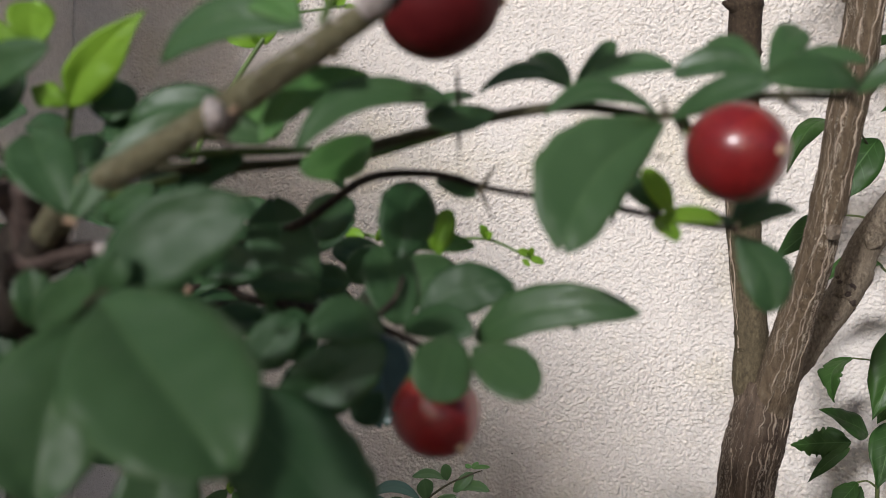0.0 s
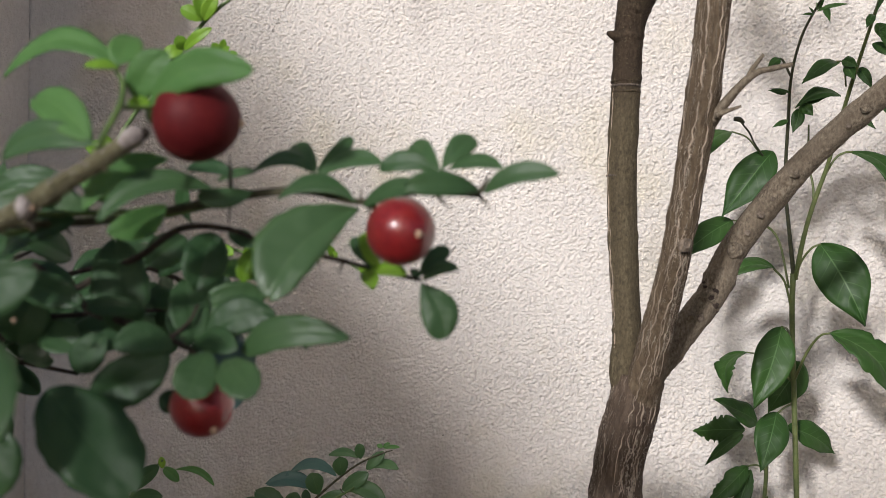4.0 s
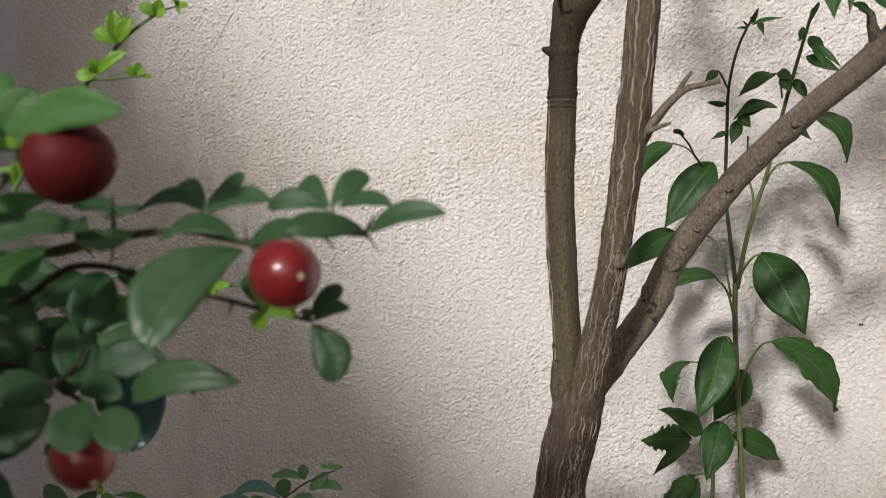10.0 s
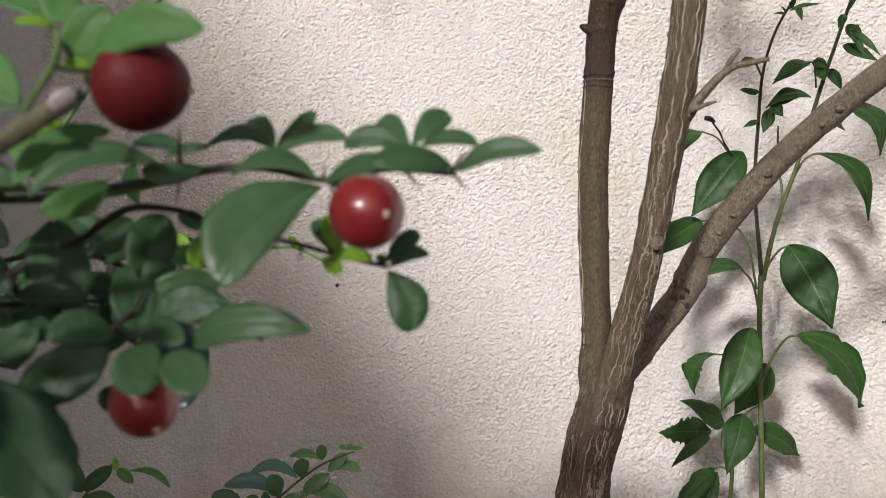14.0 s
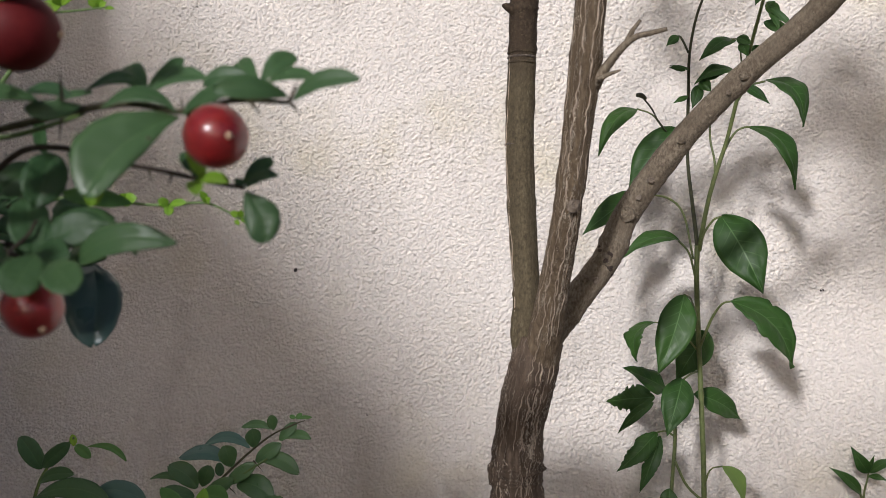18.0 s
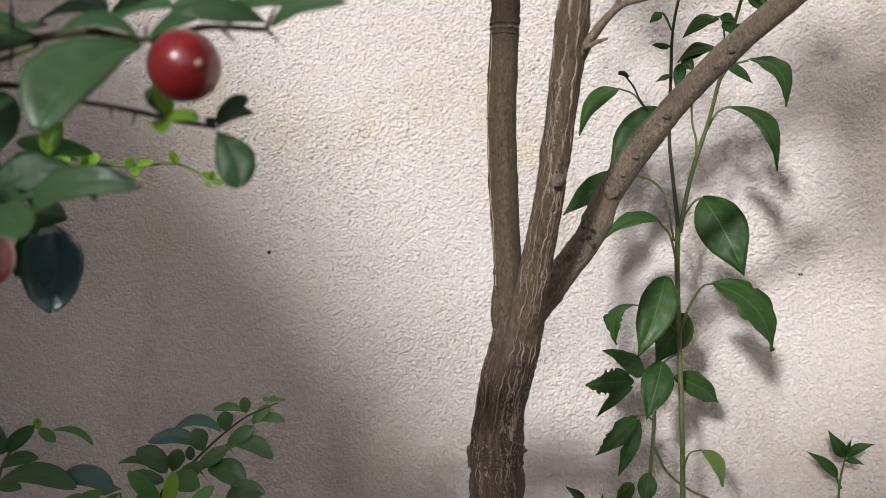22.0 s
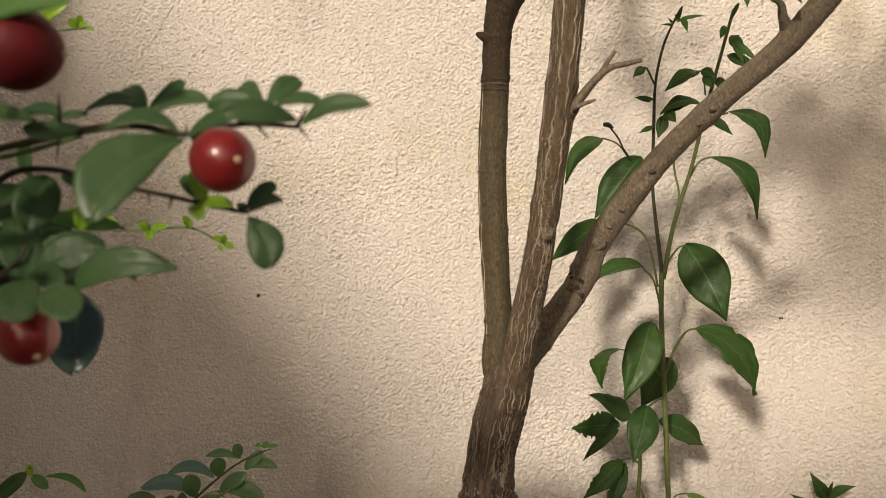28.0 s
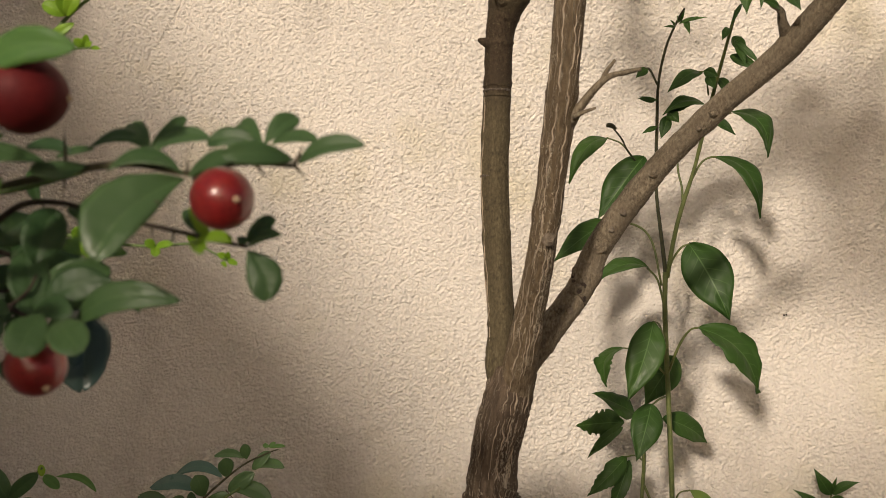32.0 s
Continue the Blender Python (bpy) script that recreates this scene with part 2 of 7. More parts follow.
def fruit_material(name, deep, mid, light, rough=0.30, coat=0.35, shine=0.5):
    m, tr, b = material(name)
    v = coords(tr)
    broad = noise_of(tr, v, 130, 3)
    c = ramp(tr, broad, ((0.25, deep), (0.55, mid), (0.85, light)))
    tip = tr.nodes.new("ShaderNodeAttribute")
    tip.attribute_name = "blush"
    c = blend(tr, tip.outputs["Fac"], c, (0.12, 0.008, 0.01))
    dots = node(tr, "ShaderNodeTexVoronoi", Scale=1650.0, Randomness=0.85)
    tr.links.new(v, dots.inputs["Vector"])
    pits = ramp(tr, dots.outputs["Distance"], ((0.17, (0.8, 0.8, 0.8)), (0.38, (0, 0, 0))))
    c = blend(tr, pits, c, (0.07, 0.005, 0.005))
    tr.links.new(c, b.inputs["Base Color"])
    b.inputs["Roughness"].default_value = rough
    b.inputs["Specular IOR Level"].default_value = shine
    b.inputs["Coat Weight"].default_value = coat
    b.inputs["Coat Roughness"].default_value = 0.16
    b.inputs["Subsurface Weight"].default_value = 0.0
    b.inputs["Subsurface Radius"].default_value = (0.004, 0.001, 0.0005)
    b.inputs["Subsurface Scale"].default_value = 0.6
    inv = tr.nodes.new("ShaderNodeInvert")
    tr.links.new(pits, inv.inputs["Color"])
    bump(tr, b, inv.outputs[0], 0.12, 0.0002)
    return m


STUCCO = stucco_material()
GREEN = leaf_material("bush_leaf", (0.041, 0.094, 0.032), (0.075, 0.148, 0.053), (0.14, 0.23, 0.09), 0.43, shine=0.42)
# green leaf tinted slate blue in place of the sky it reflects
SLATE = leaf_material("sky_sheen_leaf", (0.036, 0.072, 0.062), (0.056, 0.098, 0.088), (0.10, 0.15, 0.12), 0.34, 0.10, shine=0.5)
# the teal is reflected sky, painted into the shrub leaf's base colour
TEAL = leaf_material("sky_tinted_leaf", (0.062, 0.128, 0.100), (0.098, 0.180, 0.140), (0.15, 0.24, 0.17), 0.36, 0.15, shine=0.5)
SHRUB = leaf_material("shrub_leaf", (0.060, 0.125, 0.045), (0.105, 0.195, 0.070), (0.17, 0.26, 0.10), 0.36, shine=0.5)
# darker, duller copy of the bush leaf, with the bush's own shade painted in
DEEP = leaf_material("shaded_bush_leaf", (0.024, 0.062, 0.020), (0.052, 0.110, 0.040), (0.08, 0.14, 0.06), 0.46, 0.10, shine=0.32)
BRIGHT = leaf_material("young_bush_leaf", (0.085, 0.205, 0.05), (0.14, 0.29, 0.08), (0.22, 0.36, 0.10), 0.5, 0.38)
LIME = leaf_material("new_shoot_leaf", (0.17, 0.34, 0.025), (0.26, 0.45, 0.04), (0.36, 0.5, 0.08), 0.42, 0.4)
CHILI = leaf_material("chilli_leaf", (0.022, 0.061, 0.011), (0.042, 0.098, 0.017), (0.10, 0.19, 0.06), 0.50, 0.16, 0.1, 0.40, 0.30, 0.8)
PALE = leaf_material("yellowing_leaf", (0.14, 0.24, 0.05), (0.20, 0.30, 0.07), (0.28, 0.35, 0.10), 0.5, 0.3, 0.1)
SMOOTH_BARK = bark_material("olive_bark", (0.062, 0.048, 0.030), (0.135, 0.110, 0.070), (0.21, 0.178, 0.118), (0.34, 0.29, 0.21), 0.55, 0.7, 0.46)
LIMB_BARK = bark_material("limb_bark", (0.050, 0.037, 0.021), (0.120, 0.097, 0.054), (0.20, 0.166, 0.098), (0.34, 0.29, 0.21), 0.0, 0.7, 0.46, 0.28,
                          ((RING_LOW, ((RING_LOW, 0.0), (RING_HIGH, 1.0), (SCAR_LOW, 1.0), (SCAR_HIGH, 0.0))), (0.50, 0.43, 0.45)), True)
RING_BARK = bark_material("ring_bark", (0.05, 0.038, 0.03), (0.13, 0.105, 0.08), (0.36, 0.31, 0.25), (0.3, 0.26, 0.2), 0.0, smooth=True)
GREY_BARK = bark_material("grey_bark", (0.080, 0.060, 0.040), (0.205, 0.166, 0.116), (0.34, 0.29, 0.21), (0.3, 0.26, 0.2), 0.0, wrinkle=0.16, smooth=True)
ROUGH_BARK = bark_material("fissured_bark", (0.062, 0.042, 0.025), (0.150, 0.110, 0.067), (0.25, 0.195, 0.128), (0.62, 0.53, 0.41), 0.95, 1.15, 0.30)
DARK_BARK = bark_material("dark_bark", (0.040, 0.028, 0.022), (0.075, 0.054, 0.042), (0.12, 0.09, 0.07), (0.3, 0.26, 0.2), 0.0)
TRUNK_BARK = bark_material("trunk_bark", (0.042, 0.028, 0.019), (0.108, 0.077, 0.052), (0.205, 0.155, 0.110), (0.52, 0.44, 0.34), 0.9, 1.1, 0.30)
RIDGE_BARK = plain_material("ridge_bark", (0.26, 0.20, 0.145), (0.47, 0.385, 0.29), 700, 0.85, 0.0008)
STUB_BARK = bark_material("stub_bark", (0.050, 0.034, 0.028), (0.105, 0.074, 0.060), (0.17, 0.13, 0.11), (0.3, 0.26, 0.2), 0.0)
CORK_BARK = bark_material("knot_bark", (0.10, 0.075, 0.052), (0.22, 0.175, 0.13), (0.34, 0.285, 0.22), (0.3, 0.26, 0.2), 0.0)
TWIG_GREEN = bark_material("twig_green_bark", (0.046, 0.044, 0.022), (0.085, 0.080, 0.042), (0.14, 0.13, 0.08), (0.3, 0.26, 0.2), 0.0)
TWIG_BARK = bark_material("twig_bark", (0.022, 0.016, 0.012), (0.050, 0.037, 0.026), (0.10, 0.08, 0.055), (0.3, 0.26, 0.2), 0.0)
GREEN_BARK = bark_material("green_bark", (0.095, 0.085, 0.045), (0.175, 0.160, 0.085), (0.30, 0.28, 0.18), (0.3, 0.26, 0.2), 0.0, smooth=True)
SHOOT = plain_material("green_shoot", (0.068, 0.115, 0.026), (0.125, 0.19, 0.05), 300, 0.5)
STEM = plain_material("chilli_stem", (0.075, 0.098, 0.026), (0.135, 0.160, 0.050), 180, 0.55)
DARK_STEM = plain_material("dark_chilli_stem", (0.030, 0.032, 0.016), (0.075, 0.078, 0.038), 180, 0.6)
THORN = plain_material("thorn_wood", (0.030, 0.022, 0.012), (0.085, 0.07, 0.03), 400, 0.5)
CORK = plain_material("cut_wood", (0.20, 0.165, 0.145), (0.48, 0.425, 0.39), 900, 0.85, 0.001)
NUB = plain_material("dry_style", (0.34, 0.21, 0.13), (0.56, 0.42, 0.28), 900, 0.7)
SOIL = plain_material("soil", (0.055, 0.042, 0.030), (0.12, 0.095, 0.07), 60, 0.95, 0.004)
SPECK = plain_material("dark_chip", (0.02, 0.018, 0.015), (0.05, 0.04, 0.03), 900, 0.8)
SKIN = fruit_material("ripe_skin", (0.17, 0.010, 0.012), (0.27, 0.019, 0.018), (0.37, 0.045, 0.028))
# ripe skin made darker and duller: the covering leaf's shade is in the colour
SHADED_SKIN = fruit_material("leaf_shaded_skin", (0.070, 0.007, 0.008), (0.105, 0.010, 0.011), (0.15, 0.017, 0.014), 0.55, 0.0, 0.16)
PLASTER = plain_material("grey_plaster", (0.34, 0.32, 0.29), (0.46, 0.43, 0.39), 12, 0.9, 0.003)


# ---- tools for shapes ----
def link(name, mesh, mat, parent=None, label=""):
    ob = new(name, mesh)
    if mat and not mesh.materials:
        mesh.materials.append(mat)
    ob.parent = parent
    if label:
        ob["label"] = label
    return ob


def thing(name, place, label, category, group=""):
    ob = new(name)
    ob.location = place
    ob.empty_display_size = 0.02
    bpy.context.view_layer.update()
    return tagged(ob, label, category, group)


def mesh_of(name, verts, faces, smooth=True):
    me = bpy.data.meshes.new(name)
    me.from_pydata([tuple(v) for v in verts], [], faces)
    me.polygons.foreach_set("use_smooth", [smooth] * len(me.polygons))
    me.update()
    return me


def origin_of(parent):
    p, at = parent, Vector((0, 0, 0))
    while p is not None:
        at = at + p.location
        p = p.parent
    return at


def curve_points(knots, steps):
    """A smooth line through knots: rows of position and radius."""
    k = [np.array([*p], float) for p in knots]
    k = [2 * k[0] - k[1]] + k + [2 * k[-1] - k[-2]]
    rows = []
    for i in range(1, len(k) - 2):
        a, b, c, d = k[i - 1], k[i], k[i + 1], k[i + 2]
        for s in range(steps):
            u = s / steps
            rows.append(0.5 * (2 * b + (c - a) * u + (2 * a - 5 * b + 4 * c - d) * u * u + (3 * b - a - 3 * c + d) * u ** 3))
    rows.append(k[-2])
    return rows


def tube(name, parent, knots, mat, steps=6, sides=10, rough=0.0, label="", closed_tip=True, rings=()):
    """A round limb through knots (x, y, z, radius), with uneven skin; rings: places along it, 0 to 1, where it swells."""
    rows = curve_points(knots, steps)
    at = origin_of(parent)
    verts, faces, skin = [], [], []
    side, along = None, 0.0
    count = len(rows)
    for i, r in enumerate(rows):
        p = Vector(r[:3])
        way = Vector(rows[min(i + 1, count - 1)][:3]) - Vector(rows[max(i - 1, 0)][:3])
        way.normalize()
        if side is None:
            side = way.orthogonal().normalized()
        side = (side - way * side.dot(way)).normalized()
        other = way.cross(side)
        if i:
            along += (p - Vector(rows[i - 1][:3])).length
        swell = 1.0 + sum(s * math.exp(-((i / (count - 1) - c) / w) ** 2) for c, s, w in rings)
        for j in range(sides):
            a = math.tau * j / sides
            out = side * math.cos(a) + other * math.sin(a)
            rad = max(r[3], 0.00008) * swell
            q = p + out * rad
            if rough:
                q += out * rad * rough * (noise.noise(q * (0.9 / max(rad, 0.002))) + 0.6 * noise.noise(q * (2.5 / max(rad, 0.002))))
            verts.append(q - at)
            skin += [math.cos(a), math.sin(a), along * 3.6 + rows[0][0] * 50]
        if i:
            for j in range(sides):
                a0, a1 = (i - 1) * sides + j, (i - 1) * sides + (j + 1) % sides
                faces.append((a0, a1, a1 + sides, a0 + sides))
    if closed_tip:
        faces.append(tuple(range(sides))[::-1])
        faces.append(tuple(range((count - 1) * sides, count * sides)))
    me = mesh_of(name, verts, faces)
    me.attributes.new("skin", "FLOAT_VECTOR", "POINT").data.foreach_set("vector", skin)
    return link(name, me, mat, parent, label)


def bark_ridge(parent, knots, angle, start, end, width, wander=1.0):
    """A thin pale wandering ridge of bark on a limb, at an angle round it from the side that faces the viewer."""
    rows = curve_points(knots, 22)
    first, last = int(start * (len(rows) - 1)), int(end * (len(rows) - 1))
    line = []
    for i in range(first, last + 1):
        p, r = Vector(rows[i][:3]), rows[i][3]
        a = math.radians(angle) + wander * (0.15 * noise.noise(Vector((p.z * 210, angle, 0))) + 0.20 * noise.noise(Vector((p.z * 75, angle, 1)))) + 0.20 * noise.noise(Vector((p.z * 28, angle, 3)))
        fade = min(1.0, 0.35 + (i - first) / 8, 0.35 + (last - i) / 8) * max(0.15, 0.7 + 1.1 * noise.noise(Vector((p.z * 95, angle, 7))))
        way = (Vector(rows[min(i + 1, len(rows) - 1)][:3]) - Vector(rows[max(i - 1, 0)][:3])).normalized()
        front = Vector((0, -1, 0))
        front = (front - way * front.dot(way)).normalized()
        q = p + (way.cross(front) * math.sin(a) + front * math.cos(a)) * r * 1.015
        line.append((*q, 1.35 * width * fade))
    return tube("bark_ridge", parent, line, RIDGE_BARK, 2, 6, 0.25) if len(line) > 2 else None


def knot(parent, centre, way, size, mat, flat=1.0):
    """An old branch or leaf scar: a low uneven rim round a sunken, cracked heart, flat times as high as wide."""
    c, n = Vector(centre), Vector(way).normalized()
    at = origin_of(parent)
    across = n.cross(Vector((0, 0, 1))).normalized()
    up = across.cross(n)
    profile = ((1.2, -0.9), (0.97, -0.28), (0.80, 0.10), (0.62, 0.34), (0.48, 0.28), (0.36, -0.06), (0.25, -0.18), (0.14, 0.04), (0.02, 0.06))
    sides = 18
    verts, faces, skin = [], [], []
    for i, (r, h) in enumerate(profile):
        for j in range(sides):
            a = math.tau * j / sides
            k = 1 + 0.28 * noise.noise(Vector((math.cos(a) * 1.3, math.sin(a) * 1.3, c.x * 700 + i * 0.25)))
            lift = h + 0.12 * noise.noise(Vector((math.cos(a) * 2.5, math.sin(a) * 2.5, c.z * 500 + i * 0.6)))
            verts.append(c + (across * math.cos(a) + up * math.sin(a) * flat) * (r * k * size) + n * (lift * size * 0.6) - at)
            skin += [r * 1.6, 0.3 * math.cos(a), j * 0.05]
        if i:
            for j in range(sides):
                a0, a1 = (i - 1) * sides + j, (i - 1) * sides + (j + 1) % sides
                faces.append((a0, a1, a1 + sides, a0 + sides))
    faces.append(tuple(range((len(profile) - 1) * sides, len(profile) * sides)))
    me = mesh_of("knot", verts, faces)
    me.attributes.new("skin", "FLOAT_VECTOR", "POINT").data.foreach_set("vector", skin)
    return link("knot", me, mat, parent)


def thorn(parent, base, tip, radius=0.00045, mat=None, name="thorn"):
    b, t = Vector(base), Vector(tip)
    mid = b.lerp(t, 0.55) + Vector((0, 0, 0.02)) * (t - b).length
    return tube(name, parent, ((*b, radius), (*mid, radius * 0.6), (*t, 0.00004)), mat or THORN, 4, 6)


def blade_width(u, shape, belly):
    """Half width of a blade, 0 to 1, at u along it: widest at belly, rounded or pointed beyond."""
    if shape == "point":
        k = math.log(0.5) / math.log(belly)
        return math.sin(math.pi * min(1.0, u ** k)) ** 0.9 * (1 - 0.30 * max(0.0, u - 0.65) / 0.35)
    if u < belly:
        v = 1 - u / belly
        return max(0.0, 1 - v ** (2.0 if shape == "oval" else 1.7)) ** (0.62 if shape == "oval" else 0.95)
    v = (u - belly) / (1 - belly)
    return max(0.0, 1 - v ** 2.5) ** (0.58 if shape == "spoon" else 0.72)


BELLY = {"oval": 0.54, "spoon": 0.62, "point": 0.40}


def leaf(parent, base, tip, width, face, mat, curl=0.12, fold=0.3, shape="oval", name="leaf", wave=0.065, label="", belly=0.0,
         bow=None, skew=0.0, rows=21, crimp=0.045, torn=0.0):
    """One blade from base to tip, width wide, its upper side turned towards face; curl: how far its middle arches, as a part of
    its length; fold: how far its halves rise from the midrib; bow: how far it bends sideways; skew: how much broader one half is; torn: how far its edge is eaten away."""
    b, t, n = Vector(base), Vector(tip), Vector(face).normalized()
    axis = t - b
    length = axis.length
    axis.normalize()
    n = (n - axis * n.dot(axis)).normalized()
    across = axis.cross(n)
    seed = b * 371.7
    at = origin_of(parent)
    half = 5 if rows > 12 else 3
    belly = belly or BELLY[shape] + 0.05 * noise.noise(seed * 1.3)
    thick = max(0.00012, length * 0.006)
    bend = noise.noise(seed) * 0.09 if bow is None else bow
    teeth = 5.0 + 3.0 * abs(noise.noise(seed + Vector((5, 0, 0))))
    droop = 0.10 * noise.noise(seed + Vector((0, 7, 0)))
    top, veins, blade = [], [], []
    for i in range(rows):
        r = i / (rows - 1)
        u = 0.45 * r + 0.55 * (0.5 - 0.5 * math.cos(math.pi * r))
        w = max(0.035, blade_width(u, shape, belly))
        if i == rows - 1:
            w = 0.10 if shape != "point" else 0.02
        spine = (b + axis * (length * u) + across * (bend * length * 4 * u * (1 - u))
                 + n * (length * (curl * 4 * u * (1 - u) * (1.15 - 0.3 * u) + droop * u * u * (1 - u) * 4)))
        for j in range(-half, half + 1):
            s = math.copysign((abs(j) / half) ** 1.4, j)
            edge = 1.0 + math.copysign(skew, s)
            if abs(j) == half:
                edge *= 1 - crimp * (abs(math.sin(math.pi * teeth * u + s)) ** 3 if shape != "point" else 0.3) + 0.055 * noise.noise(seed + Vector((u * 4.5, s, 0)))
                edge -= torn * max(0.0, noise.noise(seed + Vector((u * 15, s * 3, 9))))
            reach = 0.5 * width * w * s * edge
            lift = fold * abs(reach) - 0.5 * fold * reach * reach / (0.5 * width + 1e-9)
            ripple = (1.7 if shape == "point" else 1.0) * wave * width * (noise.noise(seed + Vector((u * 2.6, s * 1.5, 0.4))) + 0.4 * noise.noise(seed + Vector((u * 7.0, s * 3.0, 2.4)))) * (0.35 + abs(s))
            quilt = 0.014 * width * math.cos(math.tau * (u * 6 - abs(s) * 1.1)) * (1 - abs(s)) * min(1, abs(s) * 4)
            notch = -0.035 * length * math.exp(-(s / 0.4) ** 2) * max(0.0, (u - 0.9) / 0.1) if shape != "point" else 0.0
            top.append(spine + axis * notch + across * reach + n * (lift + ripple + quilt) - at)
            veins.append(0.0 if abs(j) < half else 0.12)
            blade += [u, s, 0.0]
    cols = 2 * half + 1
    verts = top + [v - n * thick for v in top]
    faces, off = [], rows * cols
    for i in range(rows - 1):
        for j in range(cols - 1):
            a = i * cols + j
            faces.append((a, a + 1, a + cols + 1, a + cols))
            faces.append((off + a, off + a + cols, off + a + cols + 1, off + a + 1))
        a = i * cols
        faces.append((a, a + cols, off + a + cols, off + a))
        a += cols - 1
        faces.append((a, off + a, off + a + cols, a + cols))
    for j in range(cols - 1):
        faces.append((j, off + j, off + j + 1, j + 1))
        a = (rows - 1) * cols + j
        faces.append((a, a + 1, off + a + 1, off + a))
    me = mesh_of(name, verts, faces)
    vein = me.attributes.new("vein", "FLOAT", "POINT")
    vein.data.foreach_set("value", veins + [min(1.0, v + 0.45) for v in veins])
    me.attributes.new("blade", "FLOAT_VECTOR", "POINT").data.foreach_set("vector", blade + blade)
    return link(name, me, mat, parent, label)


def fruit(parent, centre, radius, tip_way, stalk_from, label, mat=None):
    """A ripe berry with its dry style, calyx and short stalk."""
    c, way = Vector(centre), Vector(tip_way).normalized()
    at = origin_of(parent)
    side = way.orthogonal().normalized()
    other = way.cross(side)
    verts, faces, blush = [], [], []
    nu, nv = 30, 40
    for i in range(nu + 1):
        th = math.pi * i / nu
        rad = radius * (1 + 0.018 * math.cos(3 * th)) * (1 - 0.05 * math.exp(-((th - math.pi) / 0.25) ** 2) + 0.015 * math.exp(-(th / 0.18) ** 2))
        for j in range(nv):
            a = math.tau * j / nv
            d = way * math.cos(th) + (side * math.cos(a) + other * math.sin(a)) * math.sin(th)
            q = d * rad * (1 + 0.012 * noise.noise(d * 2.2 + c * 90))
            verts.append(c + q - at)
            blush.append(max(0.0, math.cos(th)) ** 6 * 0.4)
        if i:
            for j in range(nv):
                a0, a1 = (i - 1) * nv + j, (i - 1) * nv + (j + 1) % nv
                faces.append((a0, a1, a1 + nv, a0 + nv))
    me = mesh_of("fruit", verts, faces)
    me.attributes.new("blush", "FLOAT", "POINT").data.foreach_set("value", blush)
    ob = link("fruit", me, mat or SKIN, parent, label)
    tip = c + way * radius * 1.0
    tube("style", ob, ((*(tip - way * 0.0004), 0.00085), (*(tip + way * 0.0003), 0.00075), (*(tip + way * 0.0009), 0.0004)), NUB, 3, 8, 0.15, "dry cream-coloured style remnant")
    top = c - way * radius * 0.97
    tube("calyx", ob, ((*(top + way * 0.0006), 0.0022), (*(top - way * 0.0004), 0.0020), (*(top - way * 0.0014), 0.0010)), SHOOT, 3, 9, 0.1)
    s = Vector(stalk_from)
    tube("stalk", ob, ((*(top - way * 0.001), 0.0008), (*top.lerp(s, 0.5), 0.0007), (*s, 0.0008)), SHOOT, 4, 8)
    return ob


# ---- setting ----
def stucco_field(nx, nz, seed, across, up, power):
    rng = np.random.default_rng(seed)
    fx = np.fft.fftfreq(nx)[None, :]
    fz = np.fft.fftfreq(nz)[:, None]
    keep = np.exp(-((fx * across) ** 2 + (fz * up) ** 2) * 2 * math.pi ** 2)
    out = np.real(np.fft.ifft2(np.fft.fft2(rng.standard_normal((nz, nx))) * keep))
    return out / out.std() * power


def back_wall():
    step = 0.00096
    x0, x1, z0, z1 = -0.66, 0.52, 0.55, 1.24
    nx, nz = int((x1 - x0) / step) + 1, int((z1 - z0) / step) + 1
    lumps = stucco_field(nx, nz, 5, 0.64, 0.60, 1.0)
    worms = stucco_field(nx, nz, 6, 1.5, 1.1, 1.0)
    patches = np.clip(0.95 + 0.14 * stucco_field(nx, nz, 7, 45, 30, 1.0), 0.5, 1.4)
    relief = patches * (0.00090 * lumps + 0.00016 * np.tanh(worms * 0.8) / 0.8) + stucco_field(nx, nz, 9, 40, 30, 0.0008)
    relief[0, :] = relief[-1, :] = 0
    relief[:, 0] = relief[:, -1] = 0
    xs, zs = np.meshgrid(x0 + step * np.arange(nx), z0 + step * np.arange(nz))
    co = np.stack([xs, WALL_Y - relief, zs], -1).reshape(-1, 3).astype(np.float32)
    me = bpy.data.meshes.new("wall_back")
    idx = np.arange(nx * nz).reshape(nz, nx)
    quads = np.stack([idx[:-1, :-1], idx[:-1, 1:], idx[1:, 1:], idx[1:, :-1]], -1).reshape(-1, 4)
    me.vertices.add(nx * nz)
    me.vertices.foreach_set("co", co.ravel())
    me.loops.add(quads.size)
    me.loops.foreach_set("vertex_index", quads.ravel().astype(np.int32))
    me.polygons.add(len(quads))
    me.polygons.foreach_set("loop_start", np.arange(0, quads.size, 4, dtype=np.int32))
    me.polygons.foreach_set("loop_total", np.full(len(quads), 4, dtype=np.int32))
    me.polygons.foreach_set("use_smooth", np.ones(len(quads), dtype=bool))
    me.update(calc_edges=True)
    me.validate()
    wall = link("wall_back", me, STUCCO)
    tagged(wall, "pale beige wall with coarse stucco relief, sunlit and shaded", "wall", kind="structure")
    # the plain rest of the wall round the coarse patch, and its thickness
    bm = bmesh.new()
    for a, b, c, d in ((-3, x0, 0, 2.6), (x1, 3, 0, 2.6), (x0, x1, 0, z0), (x0, x1, z1, 2.6)):
        slab(bm, (a, WALL_Y, c), (b, WALL_Y + 0.2, d))
    slab(bm, (x0, WALL_Y + 0.01, z0), (x1, WALL_Y + 0.2, z1))
    rest = part("wall_rest", bm, STUCCO, wall)
    return wall


